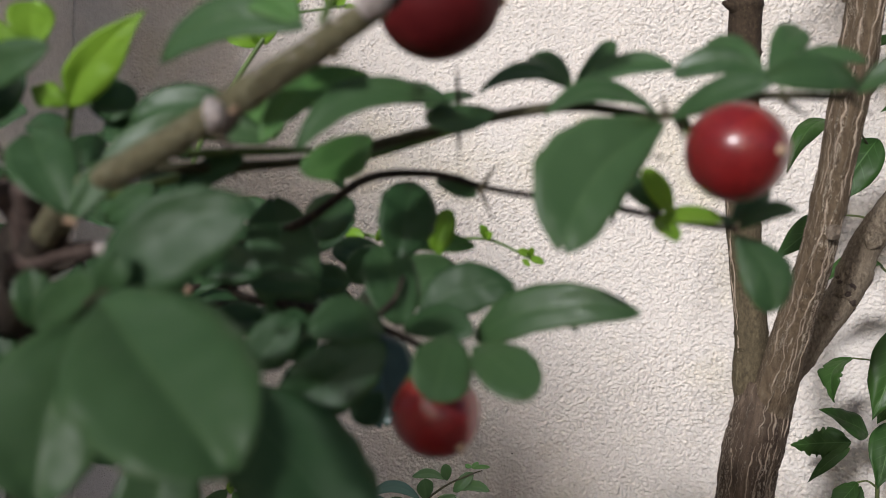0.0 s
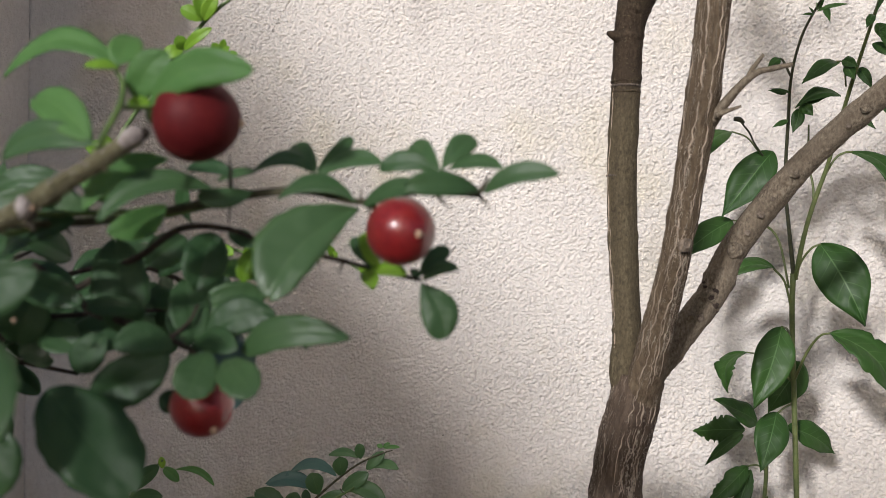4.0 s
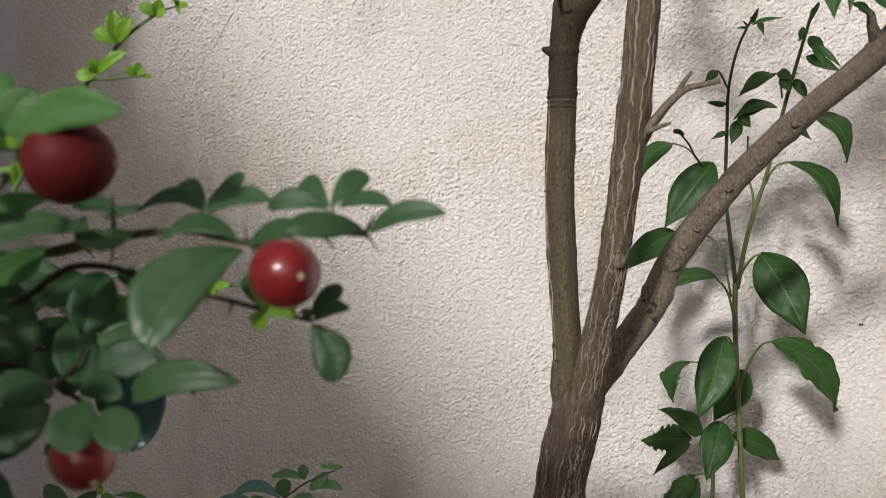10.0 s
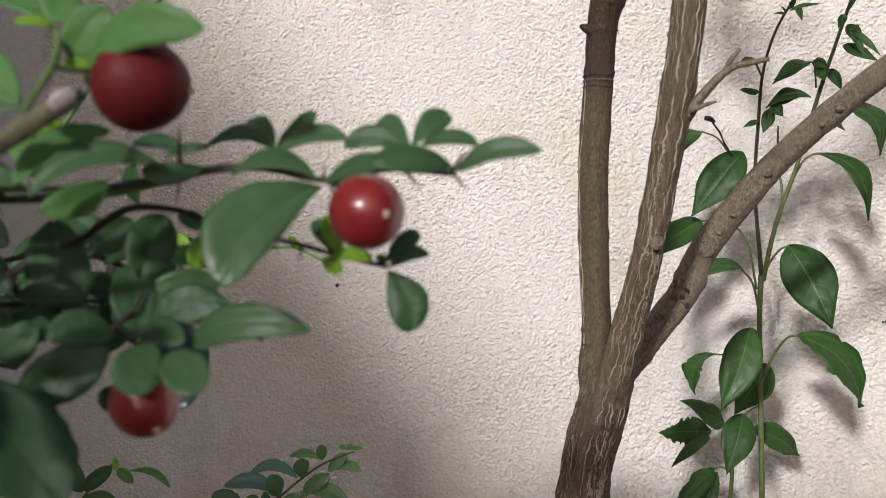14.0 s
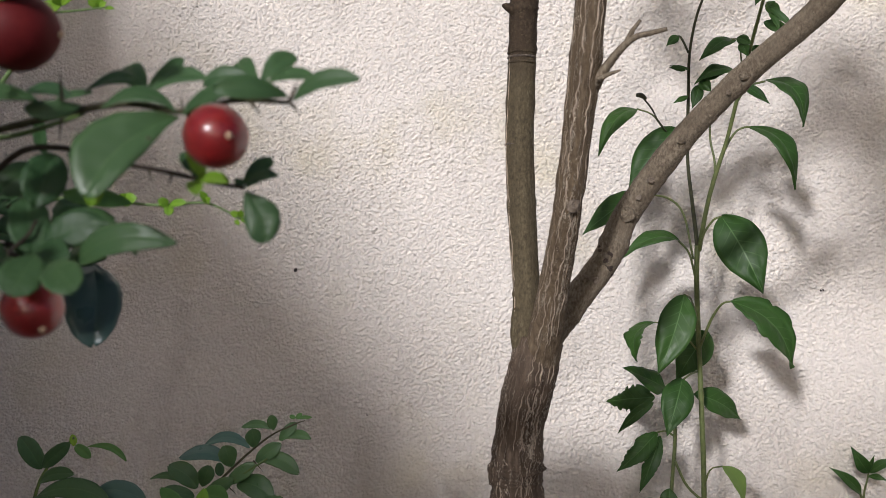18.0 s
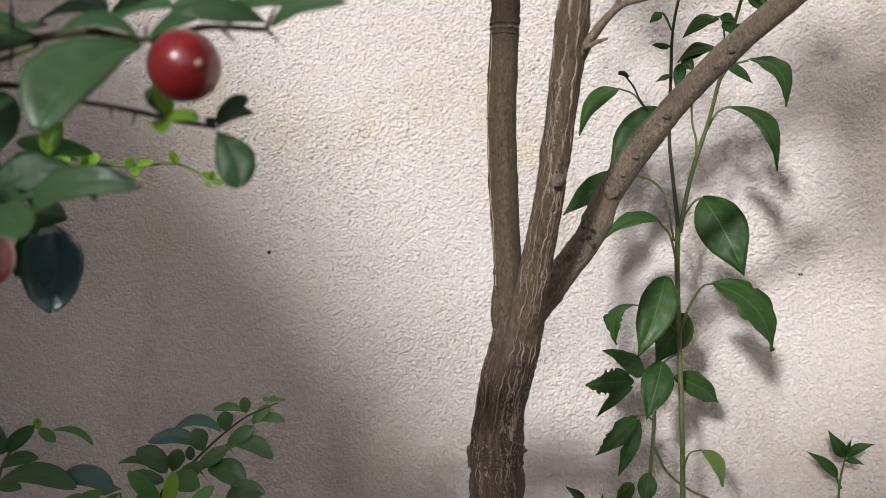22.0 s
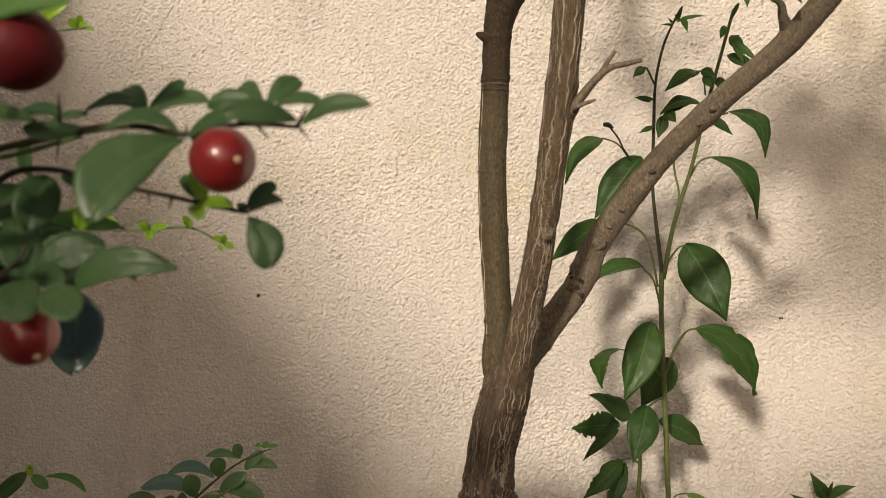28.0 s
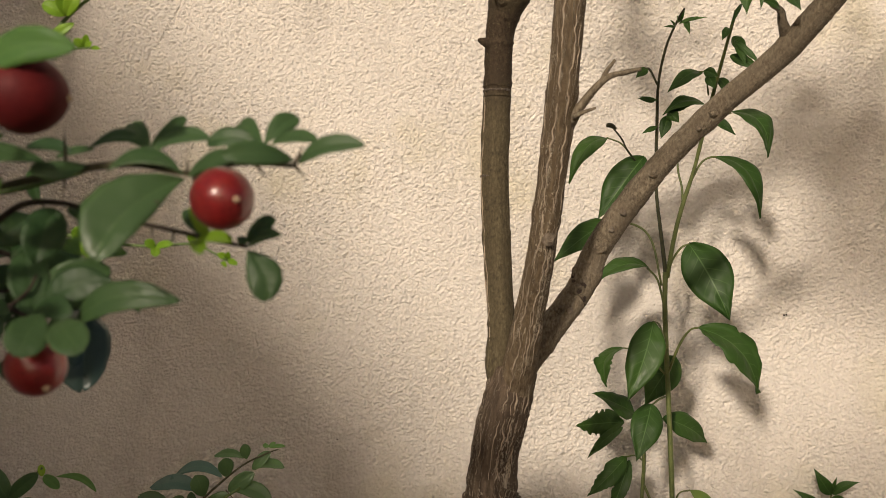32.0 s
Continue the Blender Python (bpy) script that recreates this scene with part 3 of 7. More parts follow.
def slab(bm, low, high):
    r = bmesh.ops.create_cube(bm, size=1)
    for v in r["verts"]:
        v.co = Vector([(l + h) / 2 + c * (h - l) for l, h, c in zip(low, high, v.co)])


def part(name, bm, mat, parent=None, label=""):
    me = bpy.data.meshes.new(name)
    bm.to_mesh(me)
    bm.free()
    ob = link(name, me, mat, parent, label)
    return ob


WALL = back_wall()


def side_wall():
    bm = bmesh.new()
    slab(bm, (SIDE_X - 0.2, 0.24, 0.0), (SIDE_X, WALL_Y - 0.003, 2.6))
    # low run out of view, added to keep skylight off the wall's lower left
    slab(bm, (SIDE_X - 0.2, -1.2, 0.0), (SIDE_X, 0.24, 0.98))
    side = part("wall_side", bm, STUCCO)
    cove = bmesh.new()
    reach, rows = 0.05, []
    for z in (0.0, 2.6):
        ring = [cove.verts.new((SIDE_X + reach * (1 - math.cos(a)), WALL_Y + 0.002 - reach * (1 - math.sin(a)), z)) for a in [math.pi / 2 * i / 10 for i in range(11)]]
        rows.append(ring + [cove.verts.new((SIDE_X - 0.01, WALL_Y + 0.01, z))])
    for i in range(12):
        j = (i + 1) % 12
        f = cove.faces.new((rows[0][i], rows[0][j], rows[1][j], rows[1][i]))
        f.smooth = i < 10
    bmesh.ops.recalc_face_normals(cove, faces=cove.faces)
    part("corner_cove", cove, STUCCO, side)
    tagged(side, "short return of the stucco wall in shade, with an unseen low run added to block light", "wall", kind="structure")


side_wall()


def ground():
    """Soil, one sheet, uneven near the plants."""
    n = 60
    verts, faces = [], []
    for i in range(n + 1):
        for j in range(n + 1):
            x, y = (i / n - 0.5), (j / n - 0.5)
            x, y = (x * 2) ** 3 * 20 + x, (y * 2) ** 3 * 20 + y
            z = 0.012 * noise.noise(Vector((x * 4, y * 4, 0))) + 0.006 * noise.noise(Vector((x * 15, y * 15, 2)))
            verts.append((x, y, z - 0.02))
    for i in range(n):
        for j in range(n):
            a = i * (n + 1) + j
            faces.append((a, a + n + 1, a + n + 2, a + 1))
    tagged(link("ground", mesh_of("ground", verts, faces), SOIL), "dark bare garden soil below the plants", "ground", kind="structure")


ground()


def shading_wall():
    """An unseen wall added behind the viewer, whose sloping gable edge throws the slanting shade on the wall."""
    y = -2.2
    def back(x, z):
        p = Vector((x, WALL_Y, z))
        return p + SUN_WAY * ((y - WALL_Y) / SUN_WAY.y)
    a, b = back(*EDGE_HIGH), back(*EDGE_LOW)
    way = (b - a).normalized()
    # outline of the added wall follows the wanted shade line, bends included
    top, rest = a - way * 1.6, [back(*e) for e in (EDGE_LOW, EDGE_DIP, EDGE_RISE, EDGE_END)]
    bm = bmesh.new()
    outline = [(top.x, top.z)] + [(q.x, q.z) for q in rest] + [(rest[-1].x, 0), (top.x - 2.2, 0), (top.x - 2.2, top.z)]
    front = [bm.verts.new((px, y, pz)) for px, pz in outline]
    rear = [bm.verts.new((px, y - 0.25, pz)) for px, pz in outline]
    bm.faces.new(front)
    bm.faces.new(rear[::-1])
    for i in range(len(front)):
        j = (i + 1) % len(front)
        bm.faces.new((front[i], rear[i], rear[j], front[j]))
    bmesh.ops.recalc_face_normals(bm, faces=bm.faces)
    tagged(part("wall_gable", bm, PLASTER), "plain grey plastered gable wall, unseen, added to cast the slanting shade", "wall", kind="structure")


shading_wall()



# ---- the small tree in front of the wall ----
tree = thing("tree", (0.045, 0.512, 0.0), "small tree with three bare limbs forking from one trunk", "tree")
tube("trunk", tree, ((0.03, 0.512, -0.03, 0.021), (0.0412, 0.512, 0.45, 0.0165), (0.0492, 0.512, 0.62, 0.0155), (0.0523, 0.5120, 0.7155, 0.0164), (0.0516, 0.5120, 0.7395, 0.0164), (0.0538, 0.5130, 0.7734, 0.0153), (0.0604, 0.5160, 0.8017, 0.0157), (0.0653, 0.5180, 0.8249, 0.0150)), TRUNK_BARK, 16, 28, 0.06, "grey-brown trunk with pale fissured bark", rings=((0.63, 0.07, 0.02), (0.45, 0.06, 0.03), (0.80, 0.05, 0.04)))
tube("limb", tree, ((0.0671, 0.5260, 0.7914, 0.0091), (0.0564, 0.5180, 0.8229, 0.0097), (0.0568, 0.5170, 0.8516, 0.0089), (0.0541, 0.5170, 0.8873, 0.0089), (0.0511, 0.5160, 0.9484, 0.0091), (0.0524, 0.5130, 1.0089, 0.0088), (0.0532, 0.5090, 1.0340, 0.0089), (0.0556, 0.5060, 1.0490, 0.0101), (0.0610, 0.5010, 1.0638, 0.0130), (0.0738, 0.4950, 1.0756, 0.0108), (0.0869, 0.4900, 1.0866, 0.0100), (0.1134, 0.4800, 1.1219, 0.0081)), LIMB_BARK, 14, 24, 0.035, "brown limb with ringed leaf scars, darker above", rings=((0.19, 0.07, 0.005), (0.31, 0.08, 0.005), (0.40, 0.09, 0.004), (0.455, 0.08, 0.004), (0.545, 0.09, 0.006), (0.64, 0.05, 0.006)))
tube("limb", tree, ((0.0595, 0.5240, 0.7732, 0.0105), (0.0663, 0.5140, 0.8122, 0.0114), (0.0730, 0.4900, 0.8536, 0.0098), (0.0797, 0.4600, 0.8938, 0.0083), (0.0847, 0.4400, 0.9331, 0.0079), (0.0888, 0.4240, 0.9725, 0.0084), (0.0914, 0.4120, 1.0015, 0.0080), (0.0930, 0.4050, 1.0276, 0.0081), (0.0973, 0.3950, 1.0676, 0.0071)), ROUGH_BARK, 14, 24, 0.05, "brown limb with pale lengthwise fissures", rings=((0.47, 0.08, 0.02), (0.68, 0.08, 0.02)))
tube("limb", tree, ((0.0598, 0.5230, 0.7980, 0.0085), (0.0692, 0.5210, 0.8225, 0.0094), (0.0856, 0.5220, 0.8474, 0.0093), (0.1070, 0.5240, 0.8773, 0.0089), (0.1207, 0.5260, 0.9078, 0.0086), (0.1524, 0.5100, 0.9531, 0.0076), (0.1842, 0.4900, 0.9872, 0.0070), (0.2164, 0.4720, 1.0161, 0.0072), (0.2303, 0.4600, 1.0324, 0.0073), (0.2465, 0.4500, 1.0525, 0.0065)), GREY_BARK, 18, 20, 0.05, "slanting grey-brown limb with knots", rings=((0.20, 0.08, 0.02), (0.37, 0.14, 0.015), (0.52, 0.06, 0.012), (0.65, 0.08, 0.012), (0.80, 0.06, 0.012)))
tube("twig", tree, ((0.0930, 0.4270, 0.9695, 0.0044), (0.09619, 0.42050, 0.97355, 0.00349), (0.09995, 0.41700, 0.97858, 0.00259), (0.10658, 0.41200, 0.98654, 0.00213), (0.11385, 0.41000, 0.99273, 0.00170), (0.12137, 0.40800, 0.99436, 0.00140), (0.12988, 0.40600, 0.99594, 0.00111)), GREY_BARK, 5, 12, 0.07)
tube("twig", tree, ((0.10927, 0.41100, 0.98853, 0.00156), (0.11268, 0.41000, 0.99556, 0.00127), (0.11693, 0.40900, 1.00139, 0.00084)), GREY_BARK, 4, 8, 0.08)
tube("stub", tree, ((0.09606, 0.41700, 0.97288, 0.00188), (0.10099, 0.41400, 0.97482, 0.00115), (0.10374, 0.41300, 0.97573, 0.00100), (0.10759, 0.41200, 0.97690, 0.00057)), GREY_BARK, 3, 8, 0.1)
SPLIT_LIMB = ((0.0663, 0.5140, 0.8122, 0.0114), (0.0730, 0.4900, 0.8536, 0.0098), (0.0797, 0.4600, 0.8938, 0.0083), (0.0847, 0.4400, 0.9331, 0.0079), (0.0888, 0.4240, 0.9725, 0.0084), (0.0914, 0.4120, 1.0015, 0.0080), (0.0930, 0.4050, 1.0276, 0.0081), (0.0973, 0.3950, 1.0676, 0.0071))
RINGED_LIMB = ((0.0564, 0.5180, 0.8229, 0.0097), (0.0568, 0.5170, 0.8516, 0.0089), (0.0541, 0.5170, 0.8873, 0.0089), (0.0511, 0.5160, 0.9484, 0.0091), (0.0524, 0.5130, 1.0089, 0.0088))
TRUNK = ((0.0525, 0.5120, 0.6983, 0.0164), (0.0523, 0.5120, 0.7155, 0.0164), (0.0516, 0.5120, 0.7395, 0.0164), (0.0538, 0.5130, 0.7734, 0.0153), (0.0604, 0.5160, 0.8017, 0.0157), (0.0653, 0.5180, 0.8249, 0.0150))
bark_ridge(tree, SPLIT_LIMB, -16, 0.28, 1, 0.00046)
bark_ridge(tree, SPLIT_LIMB, 27, 0.4, 1, 0.00042)
bark_ridge(tree, SPLIT_LIMB, -40, 0.34, 0.5, 0.00026)
bark_ridge(tree, SPLIT_LIMB, 6, 0.04, 0.22, 0.00026)
bark_ridge(tree, SPLIT_LIMB, -22, 0.0, 0.3, 0.00034)
bark_ridge(tree, SPLIT_LIMB, 16, 0.06, 0.44, 0.00038)
bark_ridge(tree, SPLIT_LIMB, -46, 0.1, 0.3, 0.00026)
bark_ridge(tree, SPLIT_LIMB, 42, 0.08, 0.24, 0.00028)
bark_ridge(tree, SPLIT_LIMB, 56, 0.3, 0.46, 0.00026)
bark_ridge(tree, SPLIT_LIMB, -64, 0.5, 0.74, 0.00028)
bark_ridge(tree, SPLIT_LIMB, 34, 0.26, 0.36, 0.0003)
bark_ridge(tree, SPLIT_LIMB, 48, 0.66, 0.82, 0.00024)
bark_ridge(tree, SPLIT_LIMB, -34, 0.7, 0.84, 0.0002)
bark_ridge(tree, SPLIT_LIMB, -4, 0.34, 0.42, 0.0002)
bark_ridge(tree, RINGED_LIMB, -58, 0.05, 0.98, 0.00032)
bark_ridge(tree, RINGED_LIMB, -66, 0.35, 0.7, 0.00026)
bark_ridge(tree, TRUNK, 8, 0.0, 0.75, 0.00042, 0.6)
bark_ridge(tree, TRUNK, 20, 0.3, 1, 0.00039, 0.6)
bark_ridge(tree, TRUNK, -6, 0.45, 1, 0.00031, 0.6)
bark_ridge(tree, TRUNK, 34, 0.1, 0.6, 0.00031, 0.6)
bark_ridge(tree, TRUNK, -28, 0.2, 0.5, 0.00027, 0.6)
bark_ridge(tree, TRUNK, 36, 0.55, 1, 0.00036, 0.6)
bark_ridge(tree, TRUNK, 0, 0.1, 0.4, 0.00027, 0.6)
bark_ridge(tree, TRUNK, 46, 0.5, 0.95, 0.00027, 0.6)
bark_ridge(tree, TRUNK, 26, 0.0, 0.35, 0.00029, 0.6)
bark_ridge(tree, TRUNK, -44, 0.3, 0.7, 0.00025, 0.6)
bark_ridge(tree, TRUNK, 12, 0.7, 1, 0.00029, 0.6)
tube("ring", tree, ((0.0521, 0.5132, 1.0029, 0.0089), (0.0521, 0.5132, 1.0033, 0.0092), (0.0521, 0.5132, 1.0039, 0.0092), (0.0521, 0.5132, 1.0043, 0.0089)), RING_BARK, 2, 26, 0.02)
tube("ring", tree, ((0.0521, 0.5132, 1.0057, 0.0090), (0.0521, 0.5132, 1.0061, 0.0093), (0.0521, 0.5132, 1.0067, 0.0094), (0.0521, 0.5132, 1.0072, 0.0090)), LIMB_BARK, 2, 26, 0.02)
tube("ring", tree, ((0.0522, 0.5132, 0.9994, 0.0088), (0.0522, 0.5132, 0.9998, 0.0091), (0.0522, 0.5132, 1.0003, 0.0091), (0.0522, 0.5132, 1.0008, 0.0088)), LIMB_BARK, 2, 26, 0.02)
tube("ring", tree, ((0.0510, 0.5165, 0.9484, 0.0092), (0.0510, 0.5165, 0.9488, 0.0095), (0.0510, 0.5165, 0.9494, 0.0095), (0.0510, 0.5165, 0.9499, 0.0092)), RING_BARK, 2, 26, 0.02)
tube("ring", tree, ((0.0514, 0.5120, 0.7330, 0.0158), (0.0512, 0.5120, 0.7370, 0.0174), (0.0516, 0.5120, 0.7400, 0.0168), (0.0513, 0.5120, 0.7430, 0.0178), (0.0514, 0.5120, 0.7475, 0.0158)), TRUNK_BARK, 6, 36, 0.14)
knot(tree, (0.0852, 0.4400, 0.9087), (0.30, -1.0, 0.24), 0.0034, CORK_BARK, 1)
knot(tree, (0.1179, 0.5164, 0.9064), (-0.48, -1.0, 0.36), 0.0045, GREY_BARK, 1)
knot(tree, (0.1059, 0.5145, 0.8760), (0.24, -1.0, -0.36), 0.0041, GREY_BARK, 1)
knot(tree, (0.1086, 0.5150, 0.8789), (0.24, -1.0, -0.36), 0.0021, DARK_BARK, 1)
# a rough dark band and warts round the foot of the slanting limb
for step in range(22):
    turn = math.radians(-150 + 300 * ((step * 0.618) % 1.0))
    run = 0.868 + 0.016 * ((step * 0.381) % 1.0) - (0.024 if step % 5 == 0 else 0.0)
    mid_x = 0.0863 + (run - 0.8466) * 0.675
    side = Vector((0.83 * math.sin(turn), -math.cos(turn), -0.55 * math.sin(turn)))
    knot(tree, Vector((mid_x, 0.523, run)) + side * 0.0089, side, 0.0012 + 0.0011 * ((step * 0.73) % 1.0), DARK_BARK if step % 3 else GREY_BARK, 0.7)
knot(tree, (0.1493, 0.5012, 0.9514), (-0.12, -1.0, 0.24), 0.0025, GREY_BARK, 1)
knot(tree, (0.1814, 0.4818, 0.9853), (-0.24, -1.0, 0.24), 0.0022, GREY_BARK, 1)
knot(tree, (0.0942, 0.5130, 0.8632), (0.00, -1.0, -0.36), 0.0029, GREY_BARK, 1)
knot(tree, (0.1653, 0.4960, 0.9647), (-0.12, -1.0, 0.24), 0.0016, GREY_BARK, 1)
knot(tree, (0.1328, 0.5105, 0.9263), (0.00, -1.0, 0.00), 0.0019, CORK_BARK, 1)
knot(tree, (0.1391, 0.5080, 0.9358), (0.00, -1.0, 0.00), 0.0014, CORK_BARK, 1)
knot(tree, (0.1590, 0.4990, 0.9591), (0.00, -1.0, 0.00), 0.0014, CORK_BARK, 1)
knot(tree, (0.1744, 0.4870, 0.9763), (0.00, -1.0, 0.00), 0.0013, CORK_BARK, 1)
knot(tree, (0.1258, 0.5140, 0.9154), (0.00, -1.0, 0.00), 0.0017, CORK_BARK, 1)
knot(tree, (0.0998, 0.5135, 0.8633), (0.00, -1.0, 0.00), 0.0021, CORK_BARK, 1)
knot(tree, (0.0453, 0.5120, 0.9476), (-1.08, -1.0, 0.00), 0.0022, LIMB_BARK, 1)
knot(tree, (0.0497, 0.5082, 0.9475), (-0.24, -1.0, 0.00), 0.0029, LIMB_BARK, 0.4)
knot(tree, (0.0526, 0.5088, 0.9146), (0.00, -1.0, 0.00), 0.0031, LIMB_BARK, 0.4)
knot(tree, (0.0559, 0.5090, 0.8627), (0.00, -1.0, 0.00), 0.0031, LIMB_BARK, 0.4)
knot(tree, (0.0504, 0.5100, 0.8448), (-0.48, -1.0, 0.00), 0.0024, LIMB_BARK, 0.4)
tube("stub", tree, ((0.0521, 0.5070, 1.0318, 0.0059), (0.04663, 0.50500, 1.03256, 0.00382), (0.04256, 0.50300, 1.03364, 0.00225), (0.04018, 0.50200, 1.03418, 0.00086)), LIMB_BARK, 4, 10, 0.12)
knot(tree, (0.0551, 0.4912, 1.0555), (-0.36, -1.0, 0.00), 0.0030, LIMB_BARK, 1)
knot(tree, (0.0845, 0.4170, 1.0103), (-1.20, -1.0, 0.24), 0.0016, GREY_BARK, 1)
knot(tree, (0.0900, 0.4050, 1.0286), (0.00, -1.0, 0.24), 0.0021, ROUGH_BARK, 1)
tube("shoot", tree, ((0.21947, 0.46800, 1.02656, 0.00398), (0.21463, 0.46000, 1.03253, 0.00271), (0.21218, 0.45600, 1.03826, 0.00209), (0.20593, 0.45200, 1.03986, 0.00089)), GREY_BARK, 4, 8, 0.1)
leaf(tree, (0.1939, 0.4500, 1.0545), (0.1903, 0.4400, 1.0322), 0.0106, (-0.22, -0.88, 0.43), CHILI, shape="point")
leaf(tree, (0.2022, 0.4500, 1.0572), (0.1976, 0.4400, 1.0343), 0.0059, (-0.22, -0.88, 0.43), CHILI, shape="point")
leaf(tree, (0.2104, 0.4500, 1.0369), (0.1970, 0.4400, 1.0396), 0.0047, (0.60, -0.80, -0.01), CHILI, shape="point")
leaf(tree, (0.2135, 0.4500, 1.0480), (0.2188, 0.4400, 1.0338), 0.0077, (-0.42, -0.81, 0.41), CHILI, shape="point")
leaf(tree, (0.1826, 0.4500, 1.0549), (0.1776, 0.4400, 1.0422), 0.0065, (-0.08, -0.77, 0.64), CHILI, shape="point")
leaf(tree, (0.2092, 0.4500, 1.0569), (0.2092, 0.4400, 1.0421), 0.0076, (-0.32, -0.79, 0.53), CHILI, shape="point")
leaf(tree, (0.0768, 0.4900, 1.0639), (0.0910, 0.4800, 1.0557), 0.0074, (-0.25, -0.80, 0.54), CHILI, shape="point")
leaf(tree, (0.0485, 0.4900, 1.0735), (0.0480, 0.4800, 1.0563), 0.0047, (0.03, -0.86, 0.50), CHILI, shape="point")
leaf(tree, (0.0685, 0.4900, 1.0695), (0.0814, 0.4800, 1.0605), 0.0065, (-0.23, -0.80, 0.56), CHILI, shape="point")


def crown_leaves(count, seed):
    """Leafy ends of the limbs above, out of view, and more limbs added over and behind the viewer, placed so that their
    shade falls on the wall.
    """
    rng = random.Random(seed)
    for start, end, share in (((0.262, 0.455, 1.15), (0.40, 0.50, 1.42), 0.2), ((0.095, 0.485, 1.20), (0.0, 0.40, 1.42), 0.15), ((0.092, 0.385, 1.14), (0.20, 0.20, 1.34), 0.40), ((0.19, 0.22, 1.33), (0.16, -0.16, 1.36), 0.45), ((0.165, -0.12, 1.355), (0.04, -0.52, 1.37), 0.3)):
        a, b = Vector(start), Vector(end)
        tube("limb", tree, ((*a, 0.007), (*a.lerp(b, 0.5), 0.006), (*b, 0.003)), SMOOTH_BARK, 5, 12, 0.04)
        for i in range(int(count * share)):
            u = rng.uniform(0.18, 1.0)
            at = a.lerp(b, u)
            way = Vector((rng.gauss(0, 1), rng.gauss(0, 0.8), rng.gauss(0, 0.8))).normalized()
            foot = at + way * rng.uniform(0.015, 0.075)
            tip = foot + (way + Vector((0, 0, -0.7))).normalized() * rng.uniform(0.028, 0.05)
            leaf(tree, foot, tip, rng.uniform(0.013, 0.022), (rng.gauss(0, 1), -0.6, 1.0), CHILI, shape="point", rows=9)
            if i % 3 == 0:
                tube("twig", tree, ((*at, 0.0016), (*at.lerp(foot, 0.6), 0.0012), (*foot, 0.0007)), SMOOTH_BARK, 3, 6)


crown_leaves(160, 4)


# ---- the chilli plant against the wall ----
chilli = thing("chilli_plant", (0.215, 0.77, 0.0), "tall chilli plant with green pointed leaves beside the stucco wall", "plant")
tube("stem", chilli, ((0.213, 0.77, -0.02, 0.0036), (0.2095, 0.77, 0.45, 0.0031), (0.20803, 0.77000, 0.64518, 0.00254), (0.20409, 0.76900, 0.73821, 0.00241), (0.19838, 0.76700, 0.83972, 0.00240), (0.19774, 0.76500, 0.88262, 0.00251)), STEM, 6, 10, 0.05, "green main stem")
tube("stem", chilli, ((0.1982, 0.7675, 0.858, 0.0007), (0.19760, 0.7645, 0.8830, 0.0019), (0.19226, 0.75500, 0.91485, 0.00174), (0.18529, 0.74200, 0.95820, 0.00146), (0.18195, 0.71800, 1.00780, 0.00142), (0.17947, 0.69500, 1.04053, 0.00114), (0.18076, 0.66500, 1.06464, 0.00109), (0.18536, 0.63500, 1.07973, 0.00084), (0.18803, 0.62500, 1.08494, 0.00062)), DARK_STEM, 6, 8, 0.05, "dark upper stem")
tube("stem", chilli, ((0.19931, 0.76500, 0.87761, 0.00226), (0.20416, 0.75700, 0.91503, 0.00199), (0.21013, 0.75000, 0.94428, 0.00197), (0.21765, 0.74200, 0.97278, 0.00170), (0.22318, 0.73000, 1.00471, 0.00167), (0.22785, 0.71500, 1.03486, 0.00163), (0.23176, 0.69000, 1.06562, 0.00135), (0.23392, 0.66000, 1.09228, 0.00129)), STEM, 6, 8, 0.05)
tube("stem", chilli, ((0.21181, 0.76000, 0.94403, 0.00124), (0.21135, 0.76500, 0.96038, 0.00100), (0.20808, 0.76800, 0.97819, 0.00100), (0.20776, 0.77000, 1.01103, 0.00075)), STEM, 4, 6, 0)
tube("stem", chilli, ((0.18048, 0.77500, 0.74136, 0.00154), (0.18280, 0.78000, 0.70426, 0.00181), (0.18055, 0.78000, 0.66259, 0.00181), (0.17911, 0.78000, 0.63127, 0.00207)), STEM, 5, 8, 0)
tube("stem", chilli, ((0.18255, 0.77500, 0.68474, 0.00128), (0.19400, 0.77500, 0.66205, 0.00128), (0.21376, 0.77200, 0.64692, 0.00127), (0.23825, 0.77000, 0.63756, 0.00127)), STEM, 5, 6, 0)
leaf(chilli, (0.2147, 0.7450, 0.9084), (0.2455, 0.7200, 0.8435), 0.0413, (-0.25, -0.94, 0.24), CHILI, 0.08, fold=0.2, shape="point", rows=27)
tube("petiole", chilli, ((0.19928, 0.76500, 0.87912, 0.00126), (0.20234, 0.75500, 0.89364, 0.00099), (0.20850, 0.74700, 0.90492, 0.00098), (0.21522, 0.74500, 0.90836, 0.00098)), STEM, 4, 6, 0)
leaf(chilli, (0.2220, 0.7350, 0.8354), (0.2735, 0.7360, 0.7787), 0.0383, (0.52, -0.72, 0.46), CHILI, 0.2, fold=0.2, shape="point", rows=41, torn=0.3)
tube("petiole", chilli, ((0.20069, 0.76900, 0.78640, 0.00127), (0.20869, 0.75500, 0.81579, 0.00124), (0.21541, 0.74000, 0.83195, 0.00097), (0.22290, 0.73500, 0.83538, 0.00096)), STEM, 4, 6, 0)
